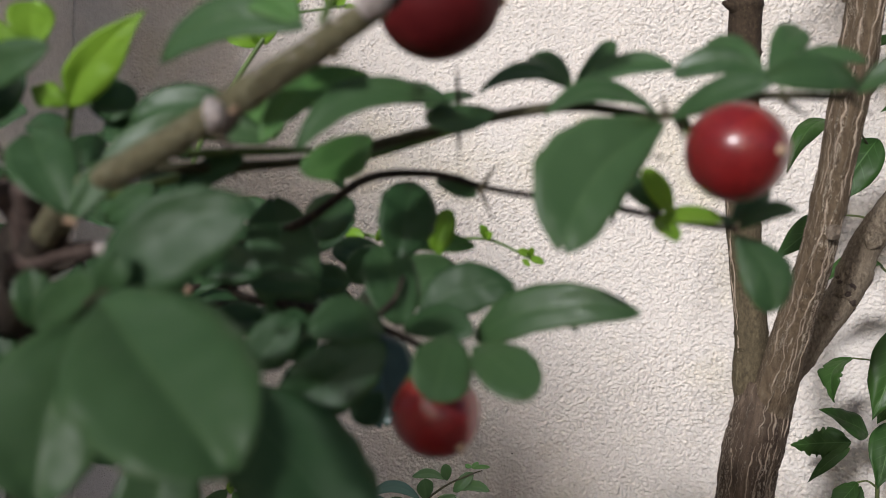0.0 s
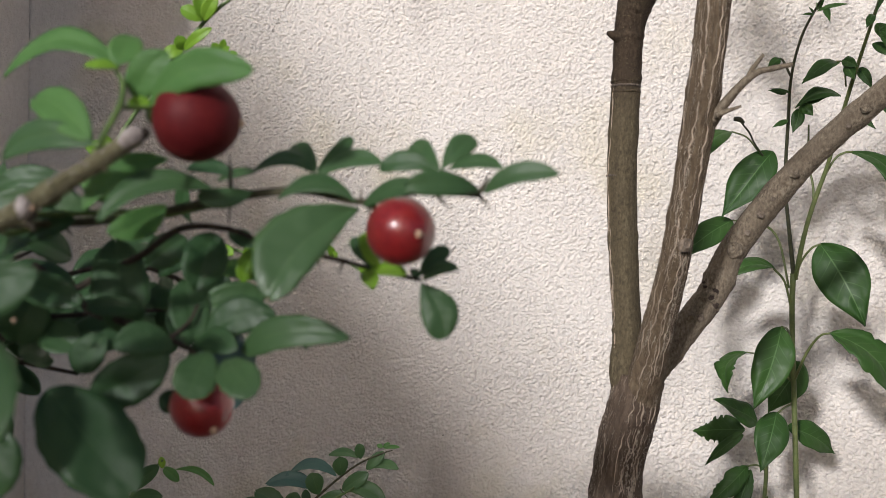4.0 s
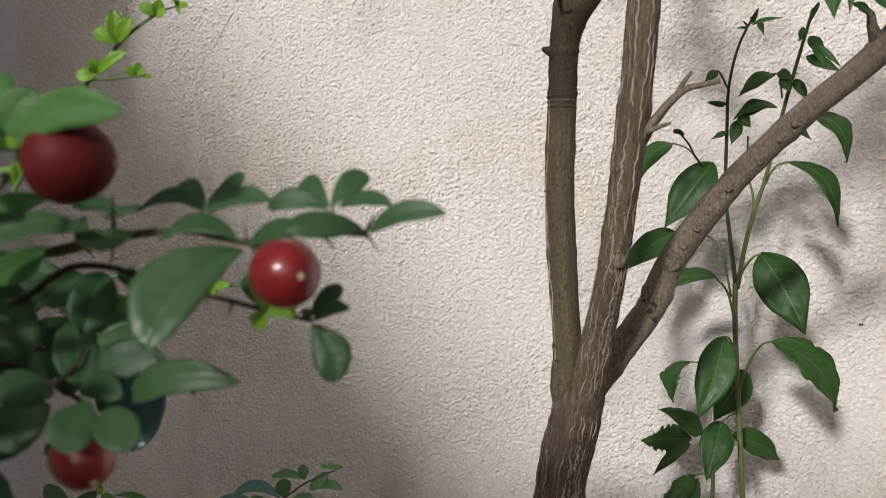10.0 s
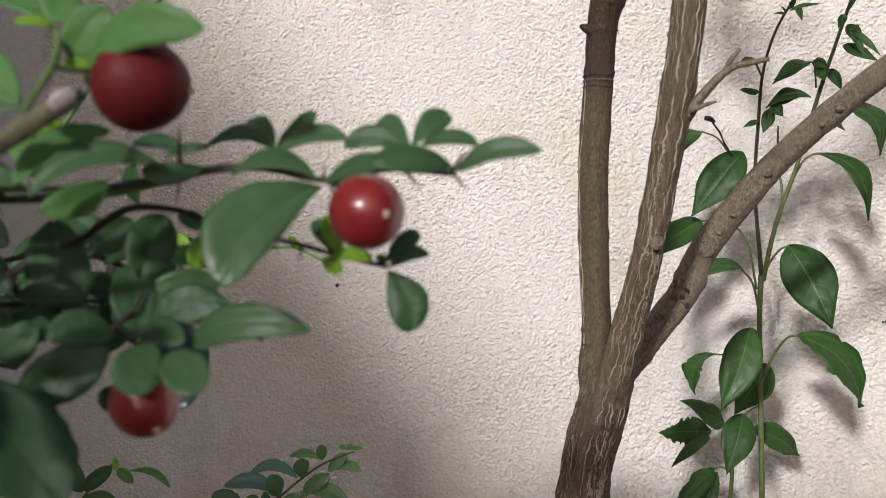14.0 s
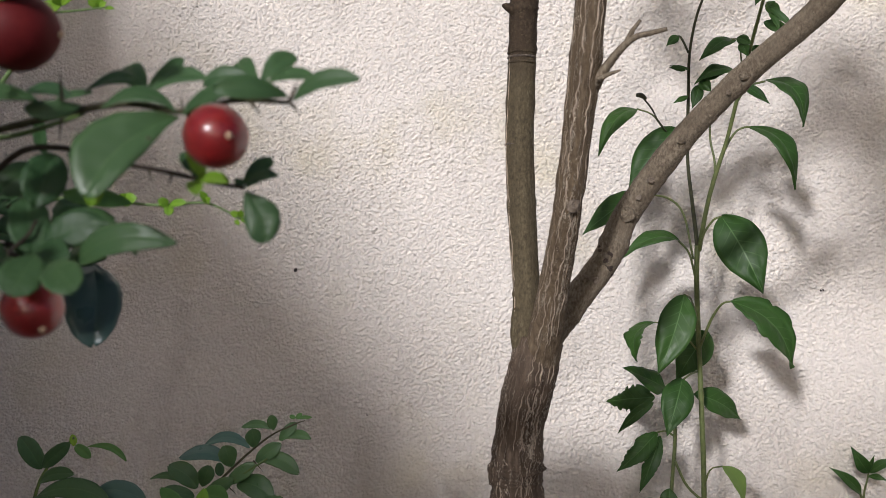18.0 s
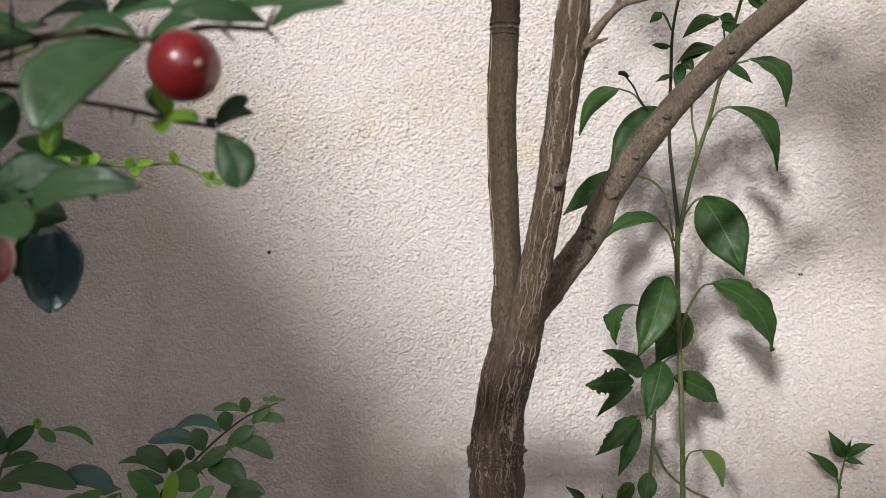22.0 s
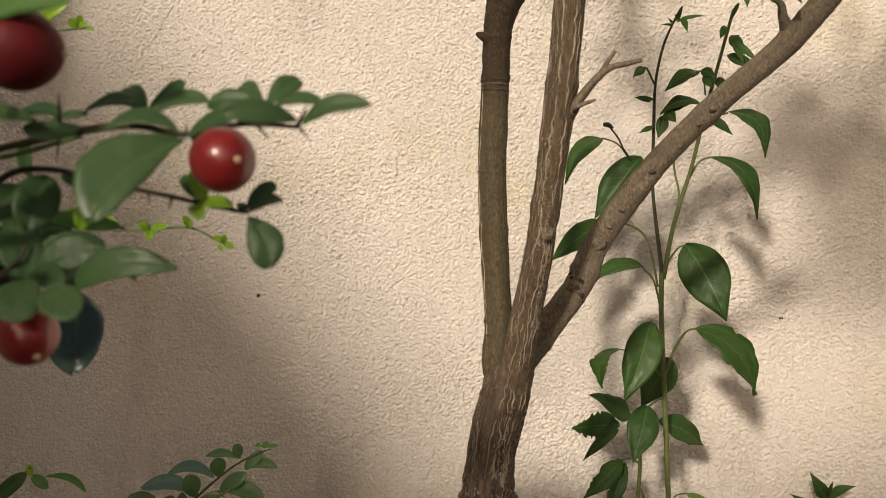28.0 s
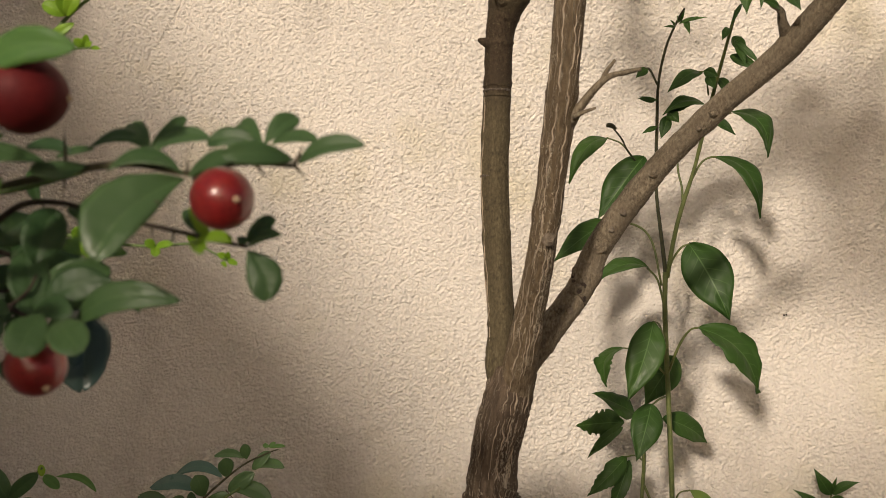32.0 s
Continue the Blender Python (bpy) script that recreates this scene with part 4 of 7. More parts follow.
leaf(chilli, (0.1786, 0.7000, 0.8424), (0.1559, 0.6800, 0.7786), 0.0303, (-0.06, -0.95, 0.32), CHILI, 0.08, fold=0.2, shape="point", rows=27)
tube("petiole", chilli, ((0.19847, 0.76800, 0.81689, 0.00126), (0.18689, 0.72000, 0.83752, 0.00095), (0.17856, 0.70000, 0.84237, 0.00093)), STEM, 4, 6, 0)
leaf(chilli, (0.1611, 0.7650, 0.8127), (0.1455, 0.7550, 0.7780), 0.0248, (-0.74, -0.48, 0.47), CHILI, 0.3, fold=0.3, shape="point", rows=41, torn=0.7)
tube("petiole", chilli, ((0.19901, 0.76800, 0.78902, 0.00101), (0.18085, 0.77200, 0.80845, 0.00076), (0.16110, 0.76500, 0.81268, 0.00076)), STEM, 4, 6, 0)
leaf(chilli, (0.2126, 0.7900, 0.8023), (0.1828, 0.7800, 0.7581), 0.0311, (-0.10, -0.95, 0.29), CHILI, 0.08, fold=0.2, shape="point", rows=27)
leaf(chilli, (0.1716, 0.7600, 0.7529), (0.1325, 0.7450, 0.7740), 0.0250, (0.55, -0.57, 0.61), CHILI, 0.08, fold=0.2, shape="point", rows=27)
leaf(chilli, (0.1649, 0.7900, 0.7402), (0.1221, 0.8200, 0.7289), 0.0274, (-0.59, -0.69, 0.41), CHILI, 0.08, fold=0.1, shape="point", rows=47, torn=1.3)
leaf(chilli, (0.1834, 0.7400, 0.7665), (0.1686, 0.7200, 0.7201), 0.0276, (-0.07, -0.91, 0.41), CHILI, 0.1, fold=0.2, shape="point", rows=27)
tube("petiole", chilli, ((0.19955, 0.76900, 0.76858, 0.00101), (0.19098, 0.75000, 0.76865, 0.00099), (0.18346, 0.74000, 0.76500, 0.00098)), STEM, 4, 6, 0)
leaf(chilli, (0.2006, 0.7900, 0.7446), (0.2482, 0.8200, 0.7163), 0.0254, (0.63, -0.73, 0.28), CHILI, 0.08, fold=0.2, shape="point", rows=27)
leaf(chilli, (0.1654, 0.7700, 0.7120), (0.1289, 0.7550, 0.6782), 0.0194, (-0.03, -0.90, 0.43), CHILI, 0.08, fold=0.2, shape="point", rows=41, torn=0.5)
tube("petiole", chilli, ((0.18174, 0.78000, 0.70681, 0.00103), (0.17401, 0.77500, 0.71225, 0.00077), (0.16545, 0.77000, 0.71196, 0.00077)), STEM, 4, 6, 0)
leaf(chilli, (0.1691, 0.7750, 0.7079), (0.1500, 0.7650, 0.6571), 0.0154, (-0.13, -0.96, 0.24), CHILI, 0.08, fold=0.4, shape="point", rows=41, torn=0.5)
leaf(chilli, (0.1640, 0.7900, 0.7354), (0.1310, 0.7900, 0.7041), 0.0109, (-0.32, -0.89, 0.33), CHILI, 0.08, fold=0.2, shape="point", rows=27)
leaf(chilli, (0.1774, 0.7700, 0.6611), (0.1734, 0.7650, 0.6331), 0.0173, (-0.15, -0.97, 0.20), CHILI, 0.08, fold=0.2, shape="point", rows=27)
leaf(chilli, (0.1636, 0.7700, 0.6511), (0.1484, 0.7650, 0.6318), 0.0134, (-0.18, -0.91, 0.37), CHILI, 0.08, fold=0.2, shape="point", rows=27)
leaf(chilli, (0.1212, 0.7700, 0.6309), (0.1037, 0.7600, 0.6482), 0.0100, (0.63, -0.75, 0.20), CHILI, shape="point", rows=27)
leaf(chilli, (0.1517, 0.7700, 0.6287), (0.1642, 0.7600, 0.6541), 0.0124, (-0.50, -0.86, -0.10), CHILI, shape="point", rows=27)
leaf(chilli, (0.1356, 0.7700, 0.6228), (0.1365, 0.7600, 0.6431), 0.0061, (-0.21, -0.88, -0.42), CHILI, shape="point", rows=27)
leaf(chilli, (0.2209, 0.7550, 0.6875), (0.2383, 0.7450, 0.6583), 0.0177, (0.50, -0.69, 0.53), PALE, 0.26, fold=0.2, shape="point", rows=27)
tube("petiole", chilli, ((0.20722, 0.77000, 0.66153, 0.00102), (0.21115, 0.76000, 0.68222, 0.00075), (0.22089, 0.75500, 0.68748, 0.00075)), STEM, 4, 6, 0)
leaf(chilli, (0.1751, 0.7450, 0.9859), (0.1339, 0.7350, 0.9292), 0.0332, (-0.13, -0.96, 0.26), CHILI, 0.08, fold=0.2, shape="point", rows=27)
leaf(chilli, (0.1448, 0.7500, 0.9272), (0.0957, 0.7250, 0.8916), 0.0239, (0.09, -0.87, 0.48), CHILI, 0.08, fold=0.2, shape="point", rows=27)
tube("petiole", chilli, ((0.19470, 0.76600, 0.86997, 0.00101), (0.18611, 0.77000, 0.91028, 0.00101), (0.17040, 0.76500, 0.92509, 0.00101), (0.14484, 0.75000, 0.92716, 0.00075)), STEM, 4, 6, 0)
leaf(chilli, (0.1818, 0.7600, 0.8859), (0.1299, 0.7450, 0.8704), 0.0191, (-0.05, -0.63, 0.78), CHILI, 0.22, fold=0.5, shape="point", rows=27)
tube("petiole", chilli, ((0.19769, 0.76700, 0.84981, 0.00101), (0.19075, 0.76300, 0.87500, 0.00100), (0.18084, 0.76000, 0.88641, 0.00100)), STEM, 4, 6, 0)
leaf(chilli, (0.1441, 0.7700, 1.0053), (0.1089, 0.7500, 0.9618), 0.0217, (-0.34, -0.72, 0.60), CHILI, 0.22, fold=0.2, shape="point", rows=27)
tube("petiole", chilli, ((0.16677, 0.76500, 0.98743, 0.00101), (0.15697, 0.76800, 0.99994, 0.00076), (0.14412, 0.77000, 1.00535, 0.00076)), STEM, 4, 6, 0)
leaf(chilli, (0.2377, 0.7450, 0.9857), (0.2737, 0.7350, 0.9311), 0.0205, (0.46, -0.77, 0.44), CHILI, 0.26, fold=0.3, shape="point", rows=27)
tube("petiole", chilli, ((0.21390, 0.74600, 0.95960, 0.00122), (0.22392, 0.74600, 0.97905, 0.00097), (0.23115, 0.74500, 0.98473, 0.00097), (0.23817, 0.74500, 0.98568, 0.00097)), STEM, 4, 6, 0)
leaf(chilli, (0.2445, 0.7200, 1.0217), (0.2738, 0.7150, 0.9817), 0.0267, (0.45, -0.79, 0.43), CHILI, 0.3, fold=0.3, shape="point", rows=27)
tube("petiole", chilli, ((0.22409, 0.73000, 1.00565, 0.00095), (0.23094, 0.72400, 1.01689, 0.00094), (0.24455, 0.72000, 1.02075, 0.00094)), STEM, 4, 6, 0)
leaf(chilli, (0.2130, 0.7000, 1.0521), (0.1864, 0.6900, 1.0331), 0.0127, (-0.04, -0.86, 0.51), CHILI, 0.18, fold=0.2, shape="point", rows=27)
tube("petiole", chilli, ((0.22385, 0.71300, 1.03451, 0.00070), (0.21971, 0.70500, 1.05128, 0.00069), (0.21297, 0.70000, 1.05208, 0.00069)), STEM, 4, 6, 0)
leaf(chilli, (0.2174, 0.7000, 1.0529), (0.2270, 0.6900, 1.0460), 0.0085, (-0.58, -0.76, 0.30), CHILI, 0.08, fold=0.2, shape="point", rows=27)
leaf(chilli, (0.2210, 0.7000, 1.0492), (0.2246, 0.6900, 1.0353), 0.0091, (-0.39, -0.79, 0.47), CHILI, 0.08, fold=0.2, shape="point", rows=27)
leaf(chilli, (0.2217, 0.7200, 1.0275), (0.1857, 0.7100, 1.0176), 0.0144, (0.01, -0.73, 0.69), CHILI, 0.2, fold=0.2, shape="point", rows=27)
leaf(chilli, (0.2279, 0.7200, 1.0172), (0.2463, 0.7100, 1.0005), 0.0095, (-0.12, -0.91, 0.41), CHILI, 0.08, fold=0.2, shape="point", rows=27)
leaf(chilli, (0.1909, 0.7150, 1.0213), (0.1994, 0.7100, 1.0110), 0.0105, (-0.27, -0.93, 0.23), CHILI, 0.08, fold=0.2, shape="point", rows=27)
leaf(chilli, (0.1900, 0.7150, 1.0175), (0.1842, 0.7100, 0.9972), 0.0103, (-0.06, -0.96, 0.25), CHILI, 0.08, fold=0.2, shape="point", rows=27)
leaf(chilli, (0.1936, 0.7150, 1.0222), (0.2099, 0.7100, 1.0257), 0.0072, (-0.33, -0.92, 0.21), CHILI, 0.08, fold=0.2, shape="point", rows=27)
leaf(chilli, (0.1771, 0.7020, 1.0273), (0.1633, 0.7000, 1.0299), 0.0053, (0.20, -0.89, 0.40), CHILI, 0.08, fold=0.2, shape="point", rows=27)
leaf(chilli, (0.1815, 0.7150, 1.0083), (0.1686, 0.7100, 1.0019), 0.0051, (0.15, -0.90, 0.41), CHILI, 0.08, fold=0.2, shape="point", rows=27)
leaf(chilli, (0.2351, 0.6850, 1.0621), (0.2577, 0.6750, 1.0483), 0.0105, (-0.16, -0.91, 0.39), CHILI, 0.08, fold=0.2, shape="point", rows=27)
leaf(chilli, (0.2347, 0.6750, 1.0749), (0.2442, 0.6650, 1.0570), 0.0096, (-0.45, -0.86, 0.24), CHILI, 0.08, fold=0.2, shape="point", rows=27)
tube("bud_stalk", chilli, ((0.16853, 0.74500, 0.98000, 0.00098), (0.15758, 0.72500, 0.99002, 0.00072), (0.15127, 0.71000, 0.99736, 0.00082), (0.14378, 0.70000, 1.00422, 0.00070)), DARK_STEM, 4, 6, 0)
tube("bud", chilli, ((0.14560, 0.70000, 1.00421, 0.00116), (0.14183, 0.69900, 1.00685, 0.00209), (0.13764, 0.69800, 1.00717, 0.00162)), DARK_STEM, 4, 8, 0)
tube("bud_stalk", chilli, ((0.17858, 0.69500, 1.04054, 0.00091), (0.17145, 0.69000, 1.05224, 0.00091), (0.16576, 0.68700, 1.05164, 0.00068)), DARK_STEM, 4, 6, 0)
leaf(chilli, (0.1694, 0.6880, 1.0527), (0.1595, 0.6850, 1.0441), 0.0074, (0.10, -0.97, 0.23), CHILI, 0.08, fold=0.2, shape="point", rows=27)
leaf(chilli, (0.1862, 0.6400, 1.0771), (0.2067, 0.6320, 1.0796), 0.0034, (-0.38, -0.91, 0.19), BRIGHT, shape="point", rows=27)
leaf(chilli, (0.1874, 0.6400, 1.0787), (0.1901, 0.6320, 1.0874), 0.0029, (-0.51, -0.71, -0.49), CHILI, shape="point", rows=27)
leaf(chilli, (0.1839, 0.6400, 1.0738), (0.1737, 0.6320, 1.0731), 0.0028, (0.56, -0.74, 0.36), CHILI, shape="point", rows=27)
leaf(chilli, (0.1913, 0.6400, 1.0802), (0.1936, 0.6320, 1.0669), 0.0048, (-0.32, -0.84, 0.45), BRIGHT, shape="point", rows=27)
leaf(chilli, (0.1874, 0.6400, 1.0787), (0.1839, 0.6320, 1.0815), 0.0040, (0.36, -0.44, -0.82), BRIGHT, shape="point", rows=27)
leaf(chilli, (0.1838, 0.6400, 1.0746), (0.1784, 0.6320, 1.0787), 0.0024, (0.70, -0.64, -0.32), CHILI, shape="point", rows=27)
leaf(chilli, (0.2284, 0.6400, 1.0628), (0.2468, 0.6320, 1.0429), 0.0053, (-0.20, -0.96, 0.20), CHILI, shape="point", rows=27)
leaf(chilli, (0.2292, 0.6400, 1.0587), (0.2353, 0.6320, 1.0423), 0.0051, (-0.27, -0.90, 0.34), CHILI, shape="point", rows=27)
leaf(chilli, (0.2235, 0.6400, 1.0740), (0.2175, 0.6320, 1.0622), 0.0062, (0.04, -0.84, 0.55), CHILI, shape="point", rows=27)
leaf(chilli, (0.2280, 0.6400, 1.0628), (0.2326, 0.6320, 1.0651), 0.0033, (-0.88, -0.48, 0.08), CHILI, shape="point", rows=27)
leaf(chilli, (0.2203, 0.7200, 1.0550), (0.1911, 0.7120, 1.0403), 0.0075, (-0.03, -0.85, 0.53), CHILI, shape="point", rows=27)
leaf(chilli, (0.2234, 0.7200, 1.0573), (0.2305, 0.7120, 1.0530), 0.0052, (-0.61, -0.72, 0.32), CHILI, shape="point", rows=27)
leaf(chilli, (0.2337, 0.7200, 1.0502), (0.2431, 0.7120, 1.0318), 0.0088, (-0.33, -0.92, 0.23), CHILI, shape="point", rows=27)
leaf(chilli, (0.1797, 0.7000, 1.0273), (0.1631, 0.6920, 1.0300), 0.0028, (0.45, -0.86, 0.24), CHILI, shape="point", rows=27)
leaf(chilli, (0.2358, 0.6500, 1.0947), (0.2255, 0.6420, 1.0744), 0.0035, (-0.13, -0.90, 0.42), CHILI, shape="point", rows=27)
leaf(chilli, (0.2381, 0.6500, 1.0988), (0.2269, 0.6420, 1.1053), 0.0044, (0.49, -0.85, -0.20), CHILI, shape="point", rows=27)


# ---- the seedling by the foot of the wall ----
seedling = thing("chilli_seedling", (0.375, 0.885, 0.0), "young chilli seedling with small leaves at the wall", "plant")
tube("stem", seedling, ((0.372, 0.885, -0.02, 0.0022), (0.3806, 0.885, 0.5, 0.0015), (0.3806, 0.8850, 0.6146, 0.0012), (0.3852, 0.8850, 0.6491, 0.0009), (0.3863, 0.8840, 0.6597, 0.0006)), STEM, 5, 8)
leaf(seedling, (0.3852, 0.8820, 0.6545), (0.3642, 0.8720, 0.6832), 0.0140, (0.11, -0.96, -0.25), CHILI, shape="point")
leaf(seedling, (0.3863, 0.8820, 0.6545), (0.4091, 0.8720, 0.6706), 0.0100, (-0.58, -0.71, 0.39), CHILI, shape="point")
leaf(seedling, (0.3776, 0.8820, 0.6336), (0.3443, 0.8720, 0.6609), 0.0125, (0.42, -0.89, 0.18), CHILI, shape="point")
leaf(seedling, (0.3861, 0.8820, 0.6602), (0.3868, 0.8720, 0.6752), 0.0041, (-0.56, -0.70, -0.44), CHILI, shape="point")
leaf(seedling, (0.3842, 0.8820, 0.6510), (0.3992, 0.8720, 0.6500), 0.0071, (-0.14, -0.77, 0.63), CHILI, shape="point")
tube("petiole", seedling, ((0.38262, 0.88500, 0.62153, 0.00142), (0.37544, 0.88400, 0.63747, 0.00114), (0.36924, 0.88200, 0.64458, 0.00113)), STEM, 3, 6, 0)



# ---- the thorny bush with red berries, close to the viewer ----
bush = thing("limeberry_bush", (-0.15, 0.16, 0.0), "thorny limeberry bush with glossy dark leaves and red berries", "shrub")
tube("branch", bush, ((-0.1132, 0.1400, 0.8881, 0.0047), (-0.09465, 0.12200, 0.89824, 0.00318), (-0.07860, 0.10600, 0.90409, 0.00229)), TWIG_BARK, 6, 14, 0.06)
tube("branch", bush, ((-0.08298, 0.11000, 0.90248, 0.00235), (-0.07072, 0.09900, 0.90682, 0.00201), (-0.05674, 0.09250, 0.91101, 0.00179), (-0.04792, 0.09220, 0.91552, 0.00171), (-0.03824, 0.09420, 0.92181, 0.00166), (-0.03245, 0.09530, 0.92578, 0.00160), (-0.02932, 0.09570, 0.92790, 0.00155)), GREEN_BARK, 10, 18, 0.03, "olive-green pruned branch with pale lenticels", rings=((0.57, 0.20, 0.02), (0.70, 0.05, 0.01), (0.985, 0.12, 0.03)))
tube("cut_end", bush, ((-0.03081, 0.09380, 0.92646, 0.00114), (-0.02978, 0.09380, 0.92731, 0.00152), (-0.02857, 0.09420, 0.92802, 0.00147), (-0.02778, 0.09460, 0.92853, 0.00104)), CORK, 5, 16, 0.22, "pale ragged dried cut end")
tube("cut_end", bush, ((-0.02839, 0.09460, 0.92768, 0.00105), (-0.02712, 0.09490, 0.92847, 0.00095), (-0.02656, 0.09500, 0.92886, 0.00048)), TWIG_BARK, 4, 12, 0.2, "dark splintered tip")
tube("scar", bush, ((-0.04755, 0.09150, 0.91379, 0.00077), (-0.04682, 0.09050, 0.91530, 0.00133), (-0.04802, 0.09150, 0.91703, 0.00067)), CORK, 4, 12, 0.25, "corky bud scar")
tube("scar", bush, ((-0.04593, 0.09050, 0.91304, 0.00038), (-0.04420, 0.08900, 0.91417, 0.00080), (-0.04364, 0.08850, 0.91511, 0.00070), (-0.04344, 0.08850, 0.91567, 0.00023)), TWIG_BARK, 4, 10, 0.25)
tube("scar", bush, ((-0.04406, 0.08850, 0.91491, 0.00028), (-0.04308, 0.08760, 0.91527, 0.00042), (-0.04276, 0.08730, 0.91546, 0.00014)), NUB, 3, 8, 0.2)
tube("lenticel", bush, ((-0.03924, 0.09060, 0.92162, 0.00009), (-0.03865, 0.09020, 0.92179, 0.00019), (-0.03851, 0.09060, 0.92210, 0.00009)), CORK, 3, 6, 0.15)
tube("lenticel", bush, ((-0.03695, 0.09060, 0.92276, 0.00009), (-0.03637, 0.09020, 0.92292, 0.00019), (-0.03623, 0.09060, 0.92323, 0.00009)), CORK, 3, 6, 0.15)
tube("lenticel", bush, ((-0.03591, 0.09060, 0.92240, 0.00009), (-0.03533, 0.09020, 0.92255, 0.00019), (-0.03519, 0.09060, 0.92287, 0.00009)), CORK, 3, 6, 0.15)
tube("lenticel", bush, ((-0.04154, 0.09060, 0.92048, 0.00009), (-0.04094, 0.09020, 0.92064, 0.00019), (-0.04081, 0.09060, 0.92095, 0.00009)), CORK, 3, 6, 0.15)
tube("lenticel", bush, ((-0.04237, 0.09060, 0.91953, 0.00009), (-0.04177, 0.09020, 0.91970, 0.00019), (-0.04164, 0.09060, 0.92000, 0.00009)), CORK, 3, 6, 0.15)
tube("lenticel", bush, ((-0.03428, 0.09060, 0.92464, 0.00009), (-0.03371, 0.09020, 0.92479, 0.00019), (-0.03356, 0.09060, 0.92511, 0.00009)), CORK, 3, 6, 0.15)
tube("lenticel", bush, ((-0.03283, 0.09060, 0.92465, 0.00009), (-0.03227, 0.09020, 0.92480, 0.00019), (-0.03212, 0.09060, 0.92511, 0.00009)), CORK, 3, 6, 0.15)
tube("lenticel", bush, ((-0.03818, 0.09060, 0.92107, 0.00009), (-0.03760, 0.09020, 0.92123, 0.00019), (-0.03746, 0.09060, 0.92154, 0.00009)), CORK, 3, 6, 0.15)
tube("lenticel", bush, ((-0.04070, 0.09060, 0.92105, 0.00009), (-0.04011, 0.09020, 0.92121, 0.00019), (-0.03997, 0.09060, 0.92152, 0.00009)), CORK, 3, 6, 0.15)
tube("lenticel", bush, ((-0.03182, 0.09060, 0.92576, 0.00009), (-0.03126, 0.09020, 0.92591, 0.00019), (-0.03111, 0.09060, 0.92623, 0.00009)), CORK, 3, 6, 0.15)
tube("trunk", bush, ((-0.1350, 0.2000, -0.0697, 0.0110), (-0.1566, 0.2000, 0.6248, 0.0076), (-0.1570, 0.2000, 0.8171, 0.0058), (-0.1557, 0.2000, 0.8380, 0.0063), (-0.1461, 0.1900, 0.8593, 0.0093), (-0.1412, 0.1800, 0.8736, 0.0085), (-0.1202, 0.1500, 0.8903, 0.0056), (-0.10305, 0.13000, 0.90187, 0.00386)), TWIG_BARK, 6, 18, 0.08, "dark crooked main stem")
tube("branch", bush, ((-0.1409, 0.1900, 0.8687, 0.0097), (-0.1657, 0.1900, 0.8717, 0.0072), (-0.1907, 0.2000, 0.8631, 0.0059), (-0.2224, 0.2100, 0.8467, 0.0061)), TWIG_BARK, 6, 14, 0.08)
tube("branch", bush, ((-0.1110, 0.1600, 0.8832, 0.0069), (-0.1358, 0.1700, 0.8876, 0.0057), (-0.16693, 0.18000, 0.89248, 0.00367), (-0.20118, 0.19000, 0.89538, 0.00335)), TWIG_BARK, 6, 12, 0.08)
tube("stub", bush, ((-0.09566, 0.12500, 0.89993, 0.00387), (-0.09585, 0.12000, 0.90712, 0.00264), (-0.10091, 0.11800, 0.91002, 0.00226), (-0.10425, 0.11700, 0.91074, 0.00207), (-0.10555, 0.11680, 0.91092, 0.00169)), STUB_BARK, 5, 12, 0.08)
tube("stub", bush, ((-0.09060, 0.12000, 0.90052, 0.00325), (-0.08668, 0.11200, 0.90598, 0.00263), (-0.08475, 0.10800, 0.90878, 0.00222), (-0.08439, 0.10720, 0.90939, 0.00174)), STUB_BARK, 4, 12, 0.1)
tube("stub", bush, ((-0.09545, 0.12000, 0.89768, 0.00252), (-0.08211, 0.11200, 0.89969, 0.00149), (-0.07347, 0.10800, 0.90028, 0.00109)), STUB_BARK, 5, 12, 0.05)
tube("cut_end", bush, ((-0.07401, 0.10850, 0.90021, 0.00110), (-0.07203, 0.10750, 0.90029, 0.00114), (-0.07112, 0.10700, 0.90039, 0.00080)), CORK, 3, 10, 0.1, "pale cut end")
tube("twig", bush, ((-0.07825, 0.11500, 0.91188, 0.00091), (-0.07413, 0.11800, 0.91222, 0.00087), (-0.06279, 0.12400, 0.91286, 0.00083), (-0.05216, 0.13000, 0.91399, 0.00078), (-0.03838, 0.13100, 0.91688, 0.00089), (-0.02310, 0.12800, 0.91944, 0.00087), (-0.00984, 0.12500, 0.92026, 0.00073), (0.00258, 0.12250, 0.91812, 0.00060), (0.01381, 0.12200, 0.92019, 0.00059), (0.02519, 0.12200, 0.91969, 0.00047)), TWIG_GREEN, 6, 8, 0.06, "slender thorny fruiting twig")
tube("twig", bush, ((-0.08376, 0.12500, 0.90884, 0.00085), (-0.06968, 0.13000, 0.91244, 0.00080), (-0.05520, 0.13500, 0.91439, 0.00068), (-0.04715, 0.14000, 0.91526, 0.00069), (-0.02920, 0.13600, 0.91887, 0.00055), (-0.02273, 0.13000, 0.91954, 0.00041)), SHOOT, 5, 8, 0.04)
tube("twig", bush, ((-0.06651, 0.12000, 0.91448, 0.00070), (-0.05562, 0.12500, 0.91513, 0.00065), (-0.05086, 0.13000, 0.91569, 0.00048)), SHOOT, 4, 8, 0)
